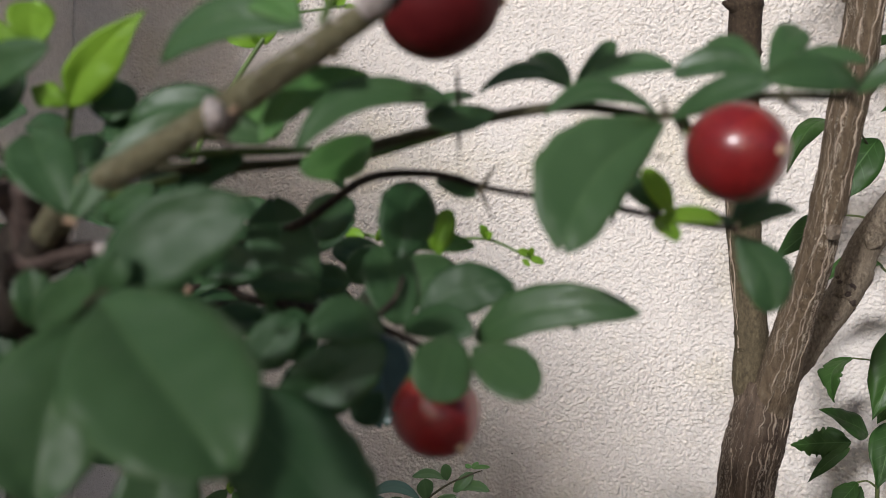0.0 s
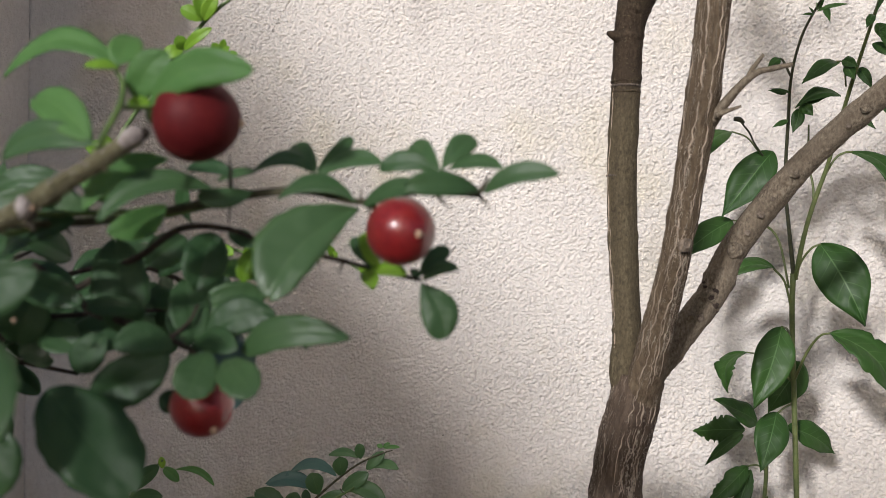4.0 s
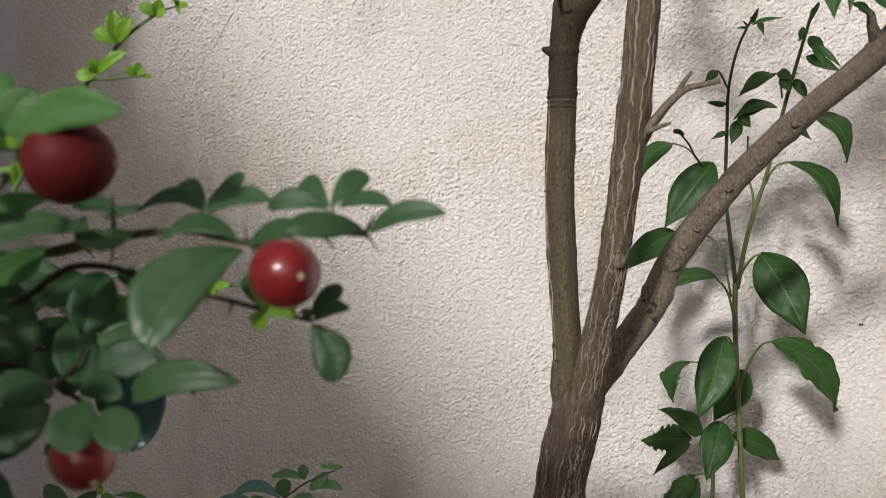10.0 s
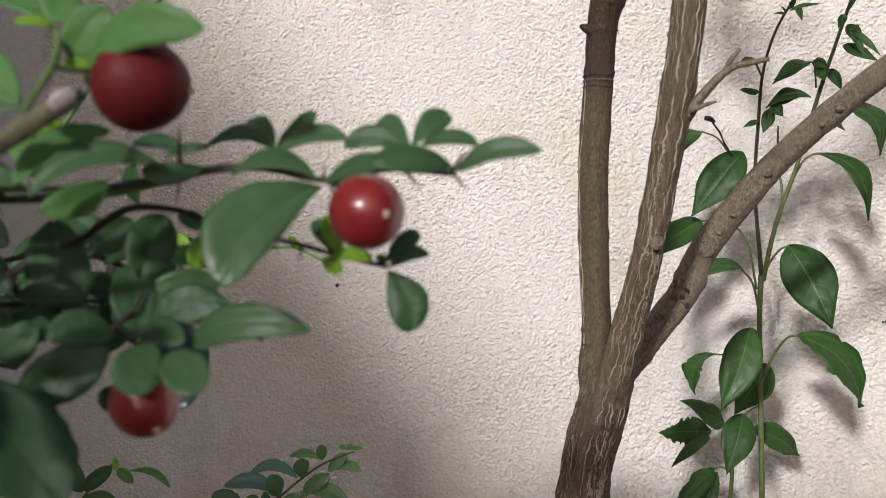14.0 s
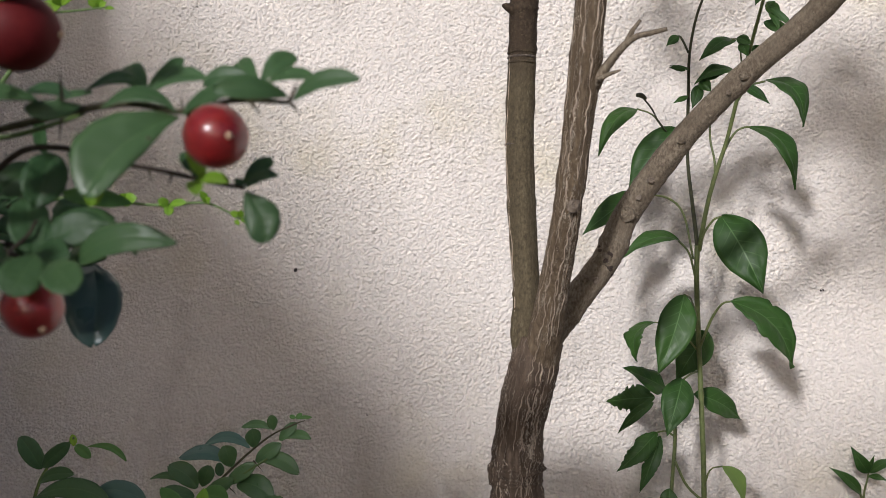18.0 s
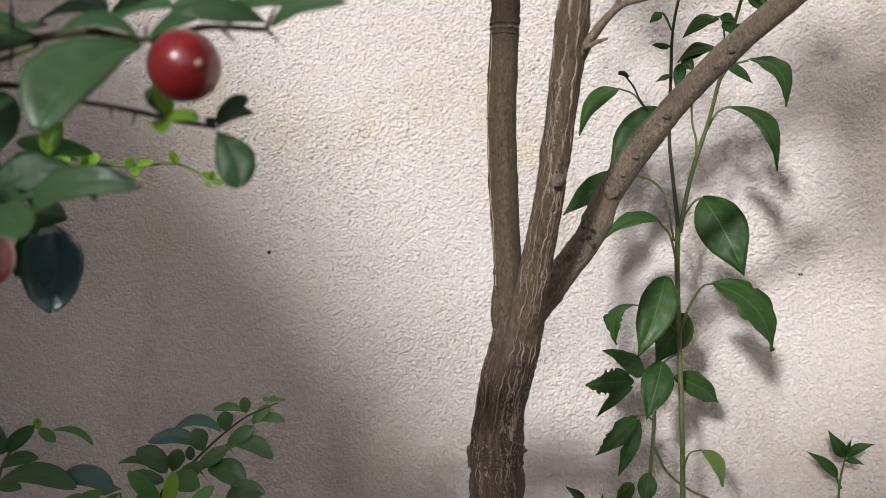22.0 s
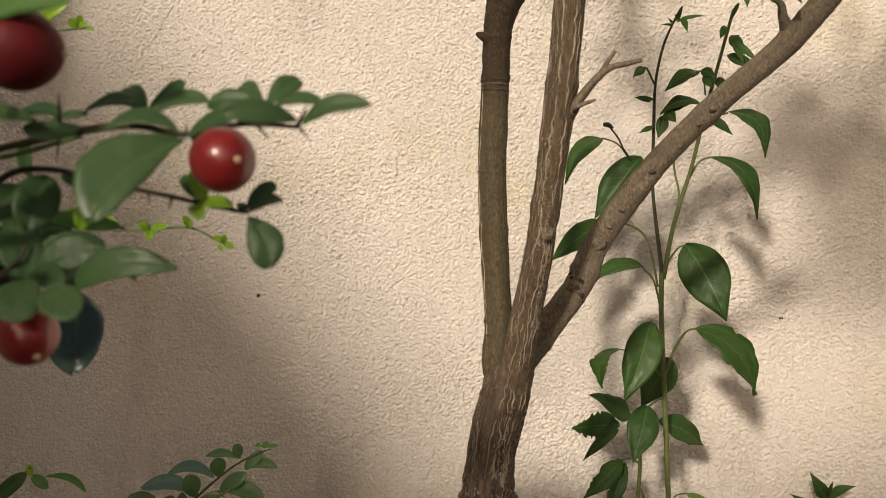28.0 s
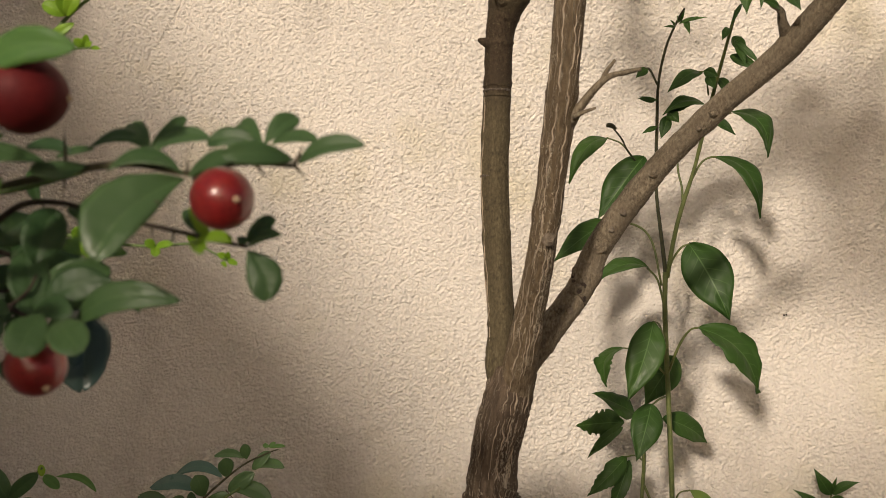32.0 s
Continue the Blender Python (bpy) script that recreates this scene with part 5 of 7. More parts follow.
tube("twig", bush, ((-0.07904, 0.15000, 0.89582, 0.00096), (-0.06731, 0.14800, 0.90172, 0.00087), (-0.05741, 0.14600, 0.90577, 0.00085), (-0.04596, 0.14300, 0.91215, 0.00077), (-0.03358, 0.14000, 0.91239, 0.00062), (-0.02301, 0.13700, 0.90955, 0.00048), (-0.01106, 0.13400, 0.90750, 0.00053), (-0.00396, 0.13300, 0.90620, 0.00052), (0.00478, 0.13200, 0.90429, 0.00046), (0.01267, 0.13100, 0.90299, 0.00040)), TWIG_BARK, 6, 8, 0.06)
tube("twig", bush, ((-0.08835, 0.15000, 0.90239, 0.00110), (-0.07752, 0.15000, 0.89587, 0.00089), (-0.07087, 0.14800, 0.89153, 0.00081), (-0.05506, 0.14000, 0.89030, 0.00076), (-0.04236, 0.13200, 0.88861, 0.00066), (-0.03440, 0.12800, 0.88649, 0.00053), (-0.02910, 0.12500, 0.88427, 0.00046)), TWIG_BARK, 6, 8, 0.06)
tube("twig", bush, ((-0.04236, 0.13200, 0.88861, 0.00054), (-0.03836, 0.13300, 0.89231, 0.00042), (-0.03748, 0.13500, 0.89581, 0.00037)), TWIG_BARK, 4, 7, 0.06)
tube("shoot", bush, ((-0.03523, 0.09350, 0.92566, 0.00057), (-0.03538, 0.09600, 0.92851, 0.00058), (-0.03575, 0.10100, 0.93376, 0.00065), (-0.03820, 0.10600, 0.93840, 0.00057), (-0.04159, 0.10900, 0.94167, 0.00037)), SHOOT, 5, 8, 0.04)
tube("shoot", bush, ((-0.03575, 0.10100, 0.93376, 0.00045), (-0.03446, 0.10400, 0.93377, 0.00041), (-0.03228, 0.10800, 0.93452, 0.00042)), SHOOT, 4, 8, 0)
tube("shoot", bush, ((-0.09999, 0.12500, 0.90875, 0.00117), (-0.10492, 0.12000, 0.91668, 0.00095), (-0.11398, 0.11800, 0.92337, 0.00070), (-0.12168, 0.11800, 0.92927, 0.00051), (-0.12941, 0.11800, 0.93256, 0.00045)), TWIG_GREEN, 5, 8, 0)
tube("shoot", bush, ((-0.08753, 0.12000, 0.91069, 0.00062), (-0.08529, 0.11800, 0.91941, 0.00055), (-0.08375, 0.11700, 0.92308, 0.00049)), SHOOT, 4, 8, 0)
leaf(bush, (0.0026, 0.1210, 0.9167), (-0.0099, 0.1070, 0.8999), 0.0123, (0.31, -0.83, 0.46), GREEN, 0.05, 0.3, shape="spoon", belly=0.6, bow=0.098, skew=0.25, rows=31)
leaf(bush, (0.0020, 0.1215, 0.9177), (-0.0133, 0.1190, 0.9183), 0.0052, (0.14, -0.70, 0.70), GREEN, 0.12, 0.2, shape="spoon", belly=0.5, bow=0.208, rows=31)
leaf(bush, (0.0034, 0.1210, 0.9173), (0.0159, 0.1150, 0.9212), 0.0043, (-0.49, -0.80, 0.34), GREEN, 0.08, 0.2, belly=0.55, bow=-0.061, rows=31)
leaf(bush, (0.0262, 0.1190, 0.9203), (0.0138, 0.1110, 0.9208), 0.0050, (0.54, -0.83, 0.16), GREEN, 0.1, 0.2, shape="spoon", belly=0.6, bow=0.038, rows=31)
leaf(bush, (0.0262, 0.1220, 0.9201), (0.0406, 0.1190, 0.9236), 0.0043, (-0.26, -0.93, 0.26), GREEN, 0.08, 0.2, belly=0.55, bow=-0.107, rows=31)
leaf(bush, (0.0160, 0.1300, 0.9245), (0.0038, 0.1300, 0.9252), 0.0046, (0.02, -0.97, 0.26), GREEN, 0.08, 0.2, shape="spoon", belly=0.6, bow=0.124, rows=31)
leaf(bush, (0.0164, 0.1300, 0.9249), (0.0088, 0.1370, 0.9308), 0.0051, (-0.31, -0.79, 0.53), GREEN, 0.08, 0.2, shape="spoon", belly=0.65, bow=0.000, rows=31)
leaf(bush, (0.0165, 0.1300, 0.9249), (0.0221, 0.1360, 0.9320), 0.0051, (0.33, -0.83, 0.45), GREEN, 0.08, 0.2, shape="spoon", belly=0.66, bow=-0.044, rows=31)
leaf(bush, (0.0181, 0.1300, 0.9251), (0.0290, 0.1280, 0.9254), 0.0042, (-0.15, -0.71, 0.68), GREEN, 0.08, 0.2, bow=-0.103, rows=31)
leaf(bush, (-0.0113, 0.1340, 0.9246), (-0.0250, 0.1340, 0.9244), 0.0045, (-0.01, -0.78, 0.63), DEEP, 0.08, 0.2, bow=0.227, rows=31)
leaf(bush, (-0.0110, 0.1340, 0.9247), (-0.0173, 0.1390, 0.9309), 0.0046, (-0.03, -0.80, 0.61), GREEN, 0.08, 0.35, belly=0.72, bow=0.000, rows=31)
leaf(bush, (-0.0106, 0.1340, 0.9243), (-0.0045, 0.1390, 0.9323), 0.0032, (0.40, -0.88, 0.25), GREEN, 0.08, 0.35, belly=0.66, bow=-0.000, rows=31)
leaf(bush, (-0.0101, 0.1340, 0.9239), (0.0041, 0.1310, 0.9264), 0.0047, (-0.26, -0.80, 0.54), GREEN, 0.08, 0.2, bow=-0.114, rows=31)
leaf(bush, (-0.0308, 0.1380, 0.9237), (-0.0433, 0.1400, 0.9254), 0.0038, (-0.06, -0.83, 0.56), DEEP, 0.08, 0.2, bow=0.082, rows=31)
leaf(bush, (-0.0348, 0.1380, 0.9228), (-0.0268, 0.1400, 0.9250), 0.0038, (-0.07, -0.62, 0.78), GREEN, 0.08, 0.2, bow=-0.000, rows=31)
leaf(bush, (-0.0207, 0.1250, 0.9200), (-0.0300, 0.1190, 0.9186), 0.0043, (0.52, -0.84, 0.12), GREEN, 0.08, 0.2, shape="spoon", belly=0.55, bow=-0.083, rows=31)
leaf(bush, (0.0037, 0.1310, 0.9043), (0.0000, 0.1330, 0.9122), 0.0040, (0.30, -0.88, 0.36), LIME, 0.08, 0.2, shape="spoon", belly=0.6, bow=0.000, rows=21)
leaf(bush, (0.0024, 0.1330, 0.9046), (-0.0033, 0.1360, 0.9112), 0.0036, (0.11, -0.87, 0.49), GREEN, 0.08, 0.2, shape="spoon", belly=0.6, bow=0.000, rows=21)
leaf(bush, (0.0016, 0.1310, 0.9043), (0.0105, 0.1280, 0.9042), 0.0034, (-0.23, -0.71, 0.67), LIME, 0.08, 0.2, bow=-0.055, rows=21)
leaf(bush, (0.0012, 0.1310, 0.9043), (0.0043, 0.1260, 0.9013), 0.0034, (0.06, -0.48, 0.88), LIME, 0.08, 0.2, bow=-0.000, rows=21)
leaf(bush, (0.0118, 0.1320, 0.9036), (0.0171, 0.1360, 0.9097), 0.0040, (0.14, -0.88, 0.46), GREEN, 0.08, 0.2, shape="spoon", bow=-0.000, rows=21)
leaf(bush, (0.0128, 0.1310, 0.9031), (0.0205, 0.1300, 0.9056), 0.0036, (-0.30, -0.73, 0.62), GREEN, 0.08, 0.2, bow=-0.081, rows=21)
leaf(bush, (0.0115, 0.1310, 0.9028), (0.0107, 0.1330, 0.9052), 0.0023, (0.39, -0.63, 0.67), GREEN, 0.08, 0.2, shape="spoon", bow=0.000, rows=21)
leaf(bush, (0.0124, 0.1320, 0.9024), (0.0176, 0.1310, 0.8913), 0.0078, (0.27, -0.94, 0.21), GREEN, 0.05, 0.12, shape="spoon", belly=0.58, bow=-0.101, rows=31)
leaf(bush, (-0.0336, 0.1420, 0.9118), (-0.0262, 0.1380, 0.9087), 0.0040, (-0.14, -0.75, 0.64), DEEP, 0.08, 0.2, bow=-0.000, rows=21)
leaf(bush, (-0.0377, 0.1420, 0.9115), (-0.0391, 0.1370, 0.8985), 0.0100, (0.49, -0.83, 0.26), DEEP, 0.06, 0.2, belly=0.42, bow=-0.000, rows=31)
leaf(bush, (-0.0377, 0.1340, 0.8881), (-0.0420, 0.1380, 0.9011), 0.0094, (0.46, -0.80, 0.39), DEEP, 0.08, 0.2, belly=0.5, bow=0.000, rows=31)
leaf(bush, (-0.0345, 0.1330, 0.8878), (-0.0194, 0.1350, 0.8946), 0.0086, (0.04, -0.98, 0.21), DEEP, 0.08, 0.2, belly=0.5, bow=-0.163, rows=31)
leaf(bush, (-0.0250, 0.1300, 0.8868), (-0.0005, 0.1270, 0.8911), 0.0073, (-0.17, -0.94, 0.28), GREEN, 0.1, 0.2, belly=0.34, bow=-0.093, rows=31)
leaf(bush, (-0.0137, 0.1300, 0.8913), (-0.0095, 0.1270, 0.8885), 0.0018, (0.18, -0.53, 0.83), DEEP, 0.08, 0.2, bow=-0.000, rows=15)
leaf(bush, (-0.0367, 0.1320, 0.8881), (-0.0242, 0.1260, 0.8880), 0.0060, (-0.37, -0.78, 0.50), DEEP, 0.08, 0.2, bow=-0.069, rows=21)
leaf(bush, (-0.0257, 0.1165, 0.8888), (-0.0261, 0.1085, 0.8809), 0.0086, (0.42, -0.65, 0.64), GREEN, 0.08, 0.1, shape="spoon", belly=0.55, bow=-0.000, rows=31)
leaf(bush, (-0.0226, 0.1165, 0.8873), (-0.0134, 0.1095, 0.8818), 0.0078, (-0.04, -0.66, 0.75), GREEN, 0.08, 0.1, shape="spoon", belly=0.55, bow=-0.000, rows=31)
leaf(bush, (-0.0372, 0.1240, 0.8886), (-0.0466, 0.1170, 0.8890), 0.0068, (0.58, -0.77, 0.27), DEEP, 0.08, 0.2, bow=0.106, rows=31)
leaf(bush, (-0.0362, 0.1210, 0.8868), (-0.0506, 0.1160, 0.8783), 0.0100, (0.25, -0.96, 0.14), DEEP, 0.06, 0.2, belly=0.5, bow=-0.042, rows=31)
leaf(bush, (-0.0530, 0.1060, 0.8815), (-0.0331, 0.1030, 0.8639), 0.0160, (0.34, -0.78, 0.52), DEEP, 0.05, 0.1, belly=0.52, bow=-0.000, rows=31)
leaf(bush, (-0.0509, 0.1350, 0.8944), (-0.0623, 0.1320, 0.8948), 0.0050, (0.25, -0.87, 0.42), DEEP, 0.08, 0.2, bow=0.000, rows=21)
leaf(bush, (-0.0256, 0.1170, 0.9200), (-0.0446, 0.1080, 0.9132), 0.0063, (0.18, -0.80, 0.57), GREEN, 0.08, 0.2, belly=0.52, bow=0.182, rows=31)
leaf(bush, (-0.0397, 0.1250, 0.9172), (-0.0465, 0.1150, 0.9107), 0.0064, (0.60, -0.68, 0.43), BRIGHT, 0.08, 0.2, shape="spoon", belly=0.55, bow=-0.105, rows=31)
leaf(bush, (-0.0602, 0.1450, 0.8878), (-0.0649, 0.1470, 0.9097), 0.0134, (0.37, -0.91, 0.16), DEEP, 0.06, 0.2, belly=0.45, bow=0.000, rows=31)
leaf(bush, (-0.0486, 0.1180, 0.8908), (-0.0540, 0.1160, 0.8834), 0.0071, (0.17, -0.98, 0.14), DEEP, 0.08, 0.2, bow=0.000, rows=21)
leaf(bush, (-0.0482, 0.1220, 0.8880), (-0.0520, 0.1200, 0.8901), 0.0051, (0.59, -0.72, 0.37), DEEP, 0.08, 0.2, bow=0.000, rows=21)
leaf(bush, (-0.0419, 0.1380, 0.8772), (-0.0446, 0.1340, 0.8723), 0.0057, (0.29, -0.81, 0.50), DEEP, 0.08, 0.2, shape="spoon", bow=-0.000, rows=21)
leaf(bush, (-0.0530, 0.0780, 0.8953), (-0.0325, 0.0660, 0.8817), 0.0163, (0.04, -0.72, 0.69), GREEN, 0.05, 0.45, shape="spoon", belly=0.54, bow=-0.000, rows=31)
leaf(bush, (-0.0573, 0.0830, 0.8931), (-0.0564, 0.0730, 0.8757), 0.0133, (0.38, -0.79, 0.48), GREEN, 0.05, 0.42, shape="spoon", belly=0.54, bow=0.040, skew=0.10, rows=31)
leaf(bush, (-0.0564, 0.0830, 0.8947), (-0.0399, 0.0850, 0.9052), 0.0098, (0.07, -0.99, 0.09), DEEP, 0.08, 0.2, belly=0.52, bow=-0.099, skew=-0.20, rows=31)
leaf(bush, (-0.0672, 0.0870, 0.8915), (-0.0564, 0.0830, 0.8975), 0.0046, (-0.25, -0.95, -0.18), GREEN, 0.08, 0.2, bow=-0.000, rows=31)
leaf(bush, (-0.0681, 0.0880, 0.8913), (-0.0686, 0.0880, 0.8980), 0.0045, (0.61, -0.79, 0.04), GREEN, 0.08, 0.2, bow=0.000, rows=31)
leaf(bush, (-0.0547, 0.0810, 0.8952), (-0.0518, 0.0800, 0.8998), 0.0042, (0.18, -0.93, -0.32), DEEP, 0.08, 0.2, shape="spoon", bow=0.000, rows=31)
leaf(bush, (-0.0591, 0.1010, 0.8751), (-0.0593, 0.0980, 0.8621), 0.0108, (0.37, -0.91, 0.20), GREEN, 0.08, 0.25, belly=0.5, bow=-0.000, rows=31)
leaf(bush, (-0.0583, 0.1150, 0.9185), (-0.0741, 0.1090, 0.9113), 0.0059, (0.29, -0.95, 0.15), GREEN, 0.08, 0.2, bow=0.062, rows=31)
leaf(bush, (-0.0584, 0.1200, 0.9211), (-0.0747, 0.1170, 0.9188), 0.0057, (0.15, -0.97, 0.19), DEEP, 0.08, 0.2, bow=0.102, rows=31)
leaf(bush, (-0.0780, 0.1200, 0.9195), (-0.0825, 0.1220, 0.9252), 0.0070, (0.28, -0.82, 0.50), DEEP, 0.08, 0.2, bow=0.000, skew=0.15, rows=21)
leaf(bush, (-0.0679, 0.0940, 0.9039), (-0.0767, 0.0980, 0.9151), 0.0088, (0.32, -0.78, 0.53), GREEN, 0.08, 0.2, shape="spoon", belly=0.56, bow=0.000, rows=31)
leaf(bush, (-0.0666, 0.0930, 0.9039), (-0.0628, 0.0960, 0.9113), 0.0041, (0.39, -0.91, 0.17), GREEN, 0.08, 0.2, bow=0.000, rows=31)
leaf(bush, (-0.0928, 0.1010, 0.9170), (-0.1030, 0.0960, 0.9080), 0.0055, (0.41, -0.91, 0.04), GREEN, 0.08, 0.2, bow=0.000, rows=21)
leaf(bush, (-0.0942, 0.1150, 0.9122), (-0.1057, 0.1100, 0.9062), 0.0049, (0.36, -0.93, 0.09), DEEP, 0.08, 0.2, bow=0.000, rows=21)
leaf(bush, (-0.0804, 0.1200, 0.9042), (-0.0707, 0.1180, 0.9096), 0.0045, (-0.11, -0.98, -0.16), DEEP, 0.08, 0.2, bow=-0.000, rows=21)
leaf(bush, (-0.0719, 0.1220, 0.9008), (-0.0539, 0.1180, 0.8967), 0.0074, (-0.10, -0.90, 0.42), DEEP, 0.08, 0.2, bow=-0.000, rows=21)
leaf(bush, (-0.0711, 0.1250, 0.9095), (-0.0584, 0.1220, 0.9137), 0.0045, (-0.26, -0.96, 0.11), DEEP, 0.08, 0.2, bow=-0.000, rows=21)
leaf(bush, (-0.0841, 0.1160, 0.9216), (-0.0687, 0.1120, 0.9339), 0.0070, (0.02, -0.94, -0.33), LIME, 0.08, 0.4, shape="point", belly=0.42, bow=-0.053, skew=0.25, rows=31)
leaf(bush, (-0.0843, 0.1160, 0.9216), (-0.0890, 0.1140, 0.9242), 0.0046, (0.52, -0.78, 0.34), LIME, 0.08, 0.2, shape="point", belly=0.5, bow=0.000, rows=31)
leaf(bush, (-0.0892, 0.1150, 0.9295), (-0.1019, 0.1100, 0.9366), 0.0053, (0.52, -0.76, 0.40), LIME, 0.08, 0.35, bow=-0.069, rows=31)
leaf(bush, (-0.0892, 0.1150, 0.9295), (-0.0922, 0.1180, 0.9384), 0.0071, (0.53, -0.73, 0.43), LIME, 0.08, 0.2, shape="spoon", bow=0.000, rows=31)
leaf(bush, (-0.0877, 0.1150, 0.9292), (-0.0922, 0.1100, 0.9288), 0.0026, (0.48, -0.49, 0.72), LIME, 0.08, 0.2, bow=0.000, rows=15)
leaf(bush, (-0.0910, 0.1020, 0.9190), (-0.0722, 0.0960, 0.9256), 0.0057, (-0.25, -0.96, -0.16), GREEN, 0.08, 0.2, bow=-0.044, rows=31)
leaf(bush, (-0.0913, 0.1020, 0.9192), (-0.0942, 0.1040, 0.9293), 0.0078, (0.60, -0.74, 0.32), GREEN, 0.08, 0.2, bow=0.000, rows=31)
leaf(bush, (-0.0949, 0.1040, 0.9199), (-0.1049, 0.1030, 0.9270), 0.0054, (0.35, -0.85, 0.38), DEEP, 0.08, 0.2, bow=0.048, rows=31)
leaf(bush, (-0.0917, 0.1100, 0.9188), (-0.0893, 0.1120, 0.9273), 0.0048, (0.51, -0.86, 0.06), DEEP, 0.08, 0.2, bow=0.000, rows=21)
leaf(bush, (-0.0399, 0.0997, 0.9270), (-0.0617, 0.1040, 0.9246), 0.0062, (-0.21, -0.96, 0.19), GREEN, 0.08, 0.2, bow=0.106, rows=31)
leaf(bush, (-0.0406, 0.0997, 0.9277), (-0.0575, 0.1076, 0.9364), 0.0073, (-0.17, -0.87, 0.47), BRIGHT, 0.08, 0.4, belly=0.45, bow=0.058, rows=31)
leaf(bush, (-0.0409, 0.1090, 0.9422), (-0.0663, 0.1100, 0.9408), 0.0063, (-0.06, -0.86, 0.51), BRIGHT, 0.12, 0.2, bow=0.208, rows=31)
leaf(bush, (-0.0405, 0.1080, 0.9418), (-0.0463, 0.1060, 0.9420), 0.0030, (0.25, -0.65, 0.72), LIME, 0.08, 0.2, bow=0.000, rows=21)
leaf(bush, (-0.0414, 0.1090, 0.9426), (-0.0415, 0.1150, 0.9493), 0.0061, (0.43, -0.67, 0.61), BRIGHT, 0.08, 0.2, bow=0.000, rows=31)
leaf(bush, (-0.0374, 0.1090, 0.9359), (-0.0306, 0.1080, 0.9448), 0.0068, (0.09, -0.98, -0.18), BRIGHT, 0.08, 0.2, bow=-0.081, rows=31)
leaf(bush, (-0.0334, 0.1070, 0.9348), (-0.0107, 0.1015, 0.9397), 0.0072, (-0.24, -0.97, 0.05), BRIGHT, 0.08, 0.2, belly=0.55, bow=-0.132, rows=31)
leaf(bush, (-0.0333, 0.1080, 0.9346), (-0.0372, 0.1060, 0.9353), 0.0034, (0.46, -0.72, 0.52), LIME, 0.08, 0.2, bow=0.000, rows=21)
leaf(bush, (-0.0541, 0.1180, 0.9156), (-0.0406, 0.1270, 0.9267), 0.0061, (0.24, -0.88, 0.42), BRIGHT, 0.08, 0.35, bow=-0.108, rows=31)
leaf(bush, (-0.0574, 0.1300, 0.9177), (-0.0623, 0.1340, 0.9266), 0.0079, (0.27, -0.82, 0.51), BRIGHT, 0.08, 0.2, bow=0.000, rows=31)
leaf(bush, (-0.0532, 0.1190, 0.9157), (-0.0661, 0.1160, 0.9178), 0.0053, (0.25, -0.95, 0.19), GREEN, 0.08, 0.2, bow=0.081, rows=31)
leaf(bush, (-0.0670, 0.1220, 0.9140), (-0.0747, 0.1220, 0.9199), 0.0050, (0.28, -0.89, 0.36), GREEN, 0.08, 0.2, bow=0.000, rows=21)
tube("petiole", bush, ((-0.01021, 0.12600, 0.92008, 0.00039), (-0.01076, 0.13000, 0.92234, 0.00035), (-0.01163, 0.13500, 0.92451, 0.00035)), SHOOT, 3, 6, 0)
tube("petiole", bush, ((0.01759, 0.12220, 0.92024, 0.00032), (0.01753, 0.12600, 0.92260, 0.00027), (0.01701, 0.13000, 0.92484, 0.00028)), SHOOT, 3, 6, 0)
fruit(bush, (0.0115, 0.1188, 0.9127), 0.0065, (0.68, -0.75, -0.07), (0.0043, 0.1225, 0.9185), "glossy ripe red berry dotted with oil glands")
fruit(bush, (-0.0283, 0.1194, 0.8774), 0.0062, (0.62, -0.50, -0.60), (-0.0277, 0.1230, 0.8845), "ripe red berry hanging below two round leaves")
fruit(bush, (-0.0261, 0.1109, 0.9327), 0.0080, (1.01, 0.20, -0.08), (-0.0350, 0.1105, 0.9352), "large red berry below a broad leaf, the leaf's shade in its dark skin", SHADED_SKIN)
leaf(bush, (-0.0355, 0.1600, 0.9077), (-0.0377, 0.1580, 0.8995), 0.0049, (0.39, -0.91, 0.12), LIME, 0.1, fold=0.2)
leaf(bush, (-0.0560, 0.1650, 0.9099), (-0.0637, 0.1600, 0.9028), 0.0087, (0.39, -0.90, 0.20), GREEN, 0.1, fold=0.2)
leaf(bush, (-0.0508, 0.1600, 0.8906), (-0.0345, 0.1650, 0.8964), 0.0098, (0.25, -0.96, 0.14), GREEN, 0.1, fold=0.2)
leaf(bush, (-0.0646, 0.1600, 0.8950), (-0.0547, 0.1600, 0.8939), 0.0057, (0.03, -0.96, 0.26), GREEN, 0.1, fold=0.2)
tube("petiole", bush, ((-0.09492, 0.12000, 0.88507, 0.00076), (-0.07304, 0.09800, 0.88992, 0.00049), (-0.05787, 0.08300, 0.89444, 0.00034), (-0.05218, 0.07800, 0.89614, 0.00028)), TWIG_GREEN, 4, 7, 0)
tube("bud", bush, ((-0.06842, 0.09400, 0.90320, 0.00016), (-0.06749, 0.09300, 0.90363, 0.00047), (-0.06698, 0.09250, 0.90400, 0.00021)), NUB, 3, 8, 0.15)
tube("bud", bush, ((-0.06748, 0.09400, 0.90305, 0.00016), (-0.06655, 0.09300, 0.90348, 0.00047), (-0.06604, 0.09250, 0.90385, 0.00021)), NUB, 3, 8, 0.15)
tube("bud", bush, ((-0.05568, 0.10000, 0.89465, 0.00016), (-0.05486, 0.09900, 0.89514, 0.00048), (-0.05440, 0.09850, 0.89555, 0.00021)), NUB, 3, 8, 0.15)
tube("bud", bush, ((-0.07255, 0.09500, 0.89066, 0.00016), (-0.07158, 0.09400, 0.89119, 0.00048), (-0.07105, 0.09350, 0.89161, 0.00021)), NUB, 3, 8, 0.15)
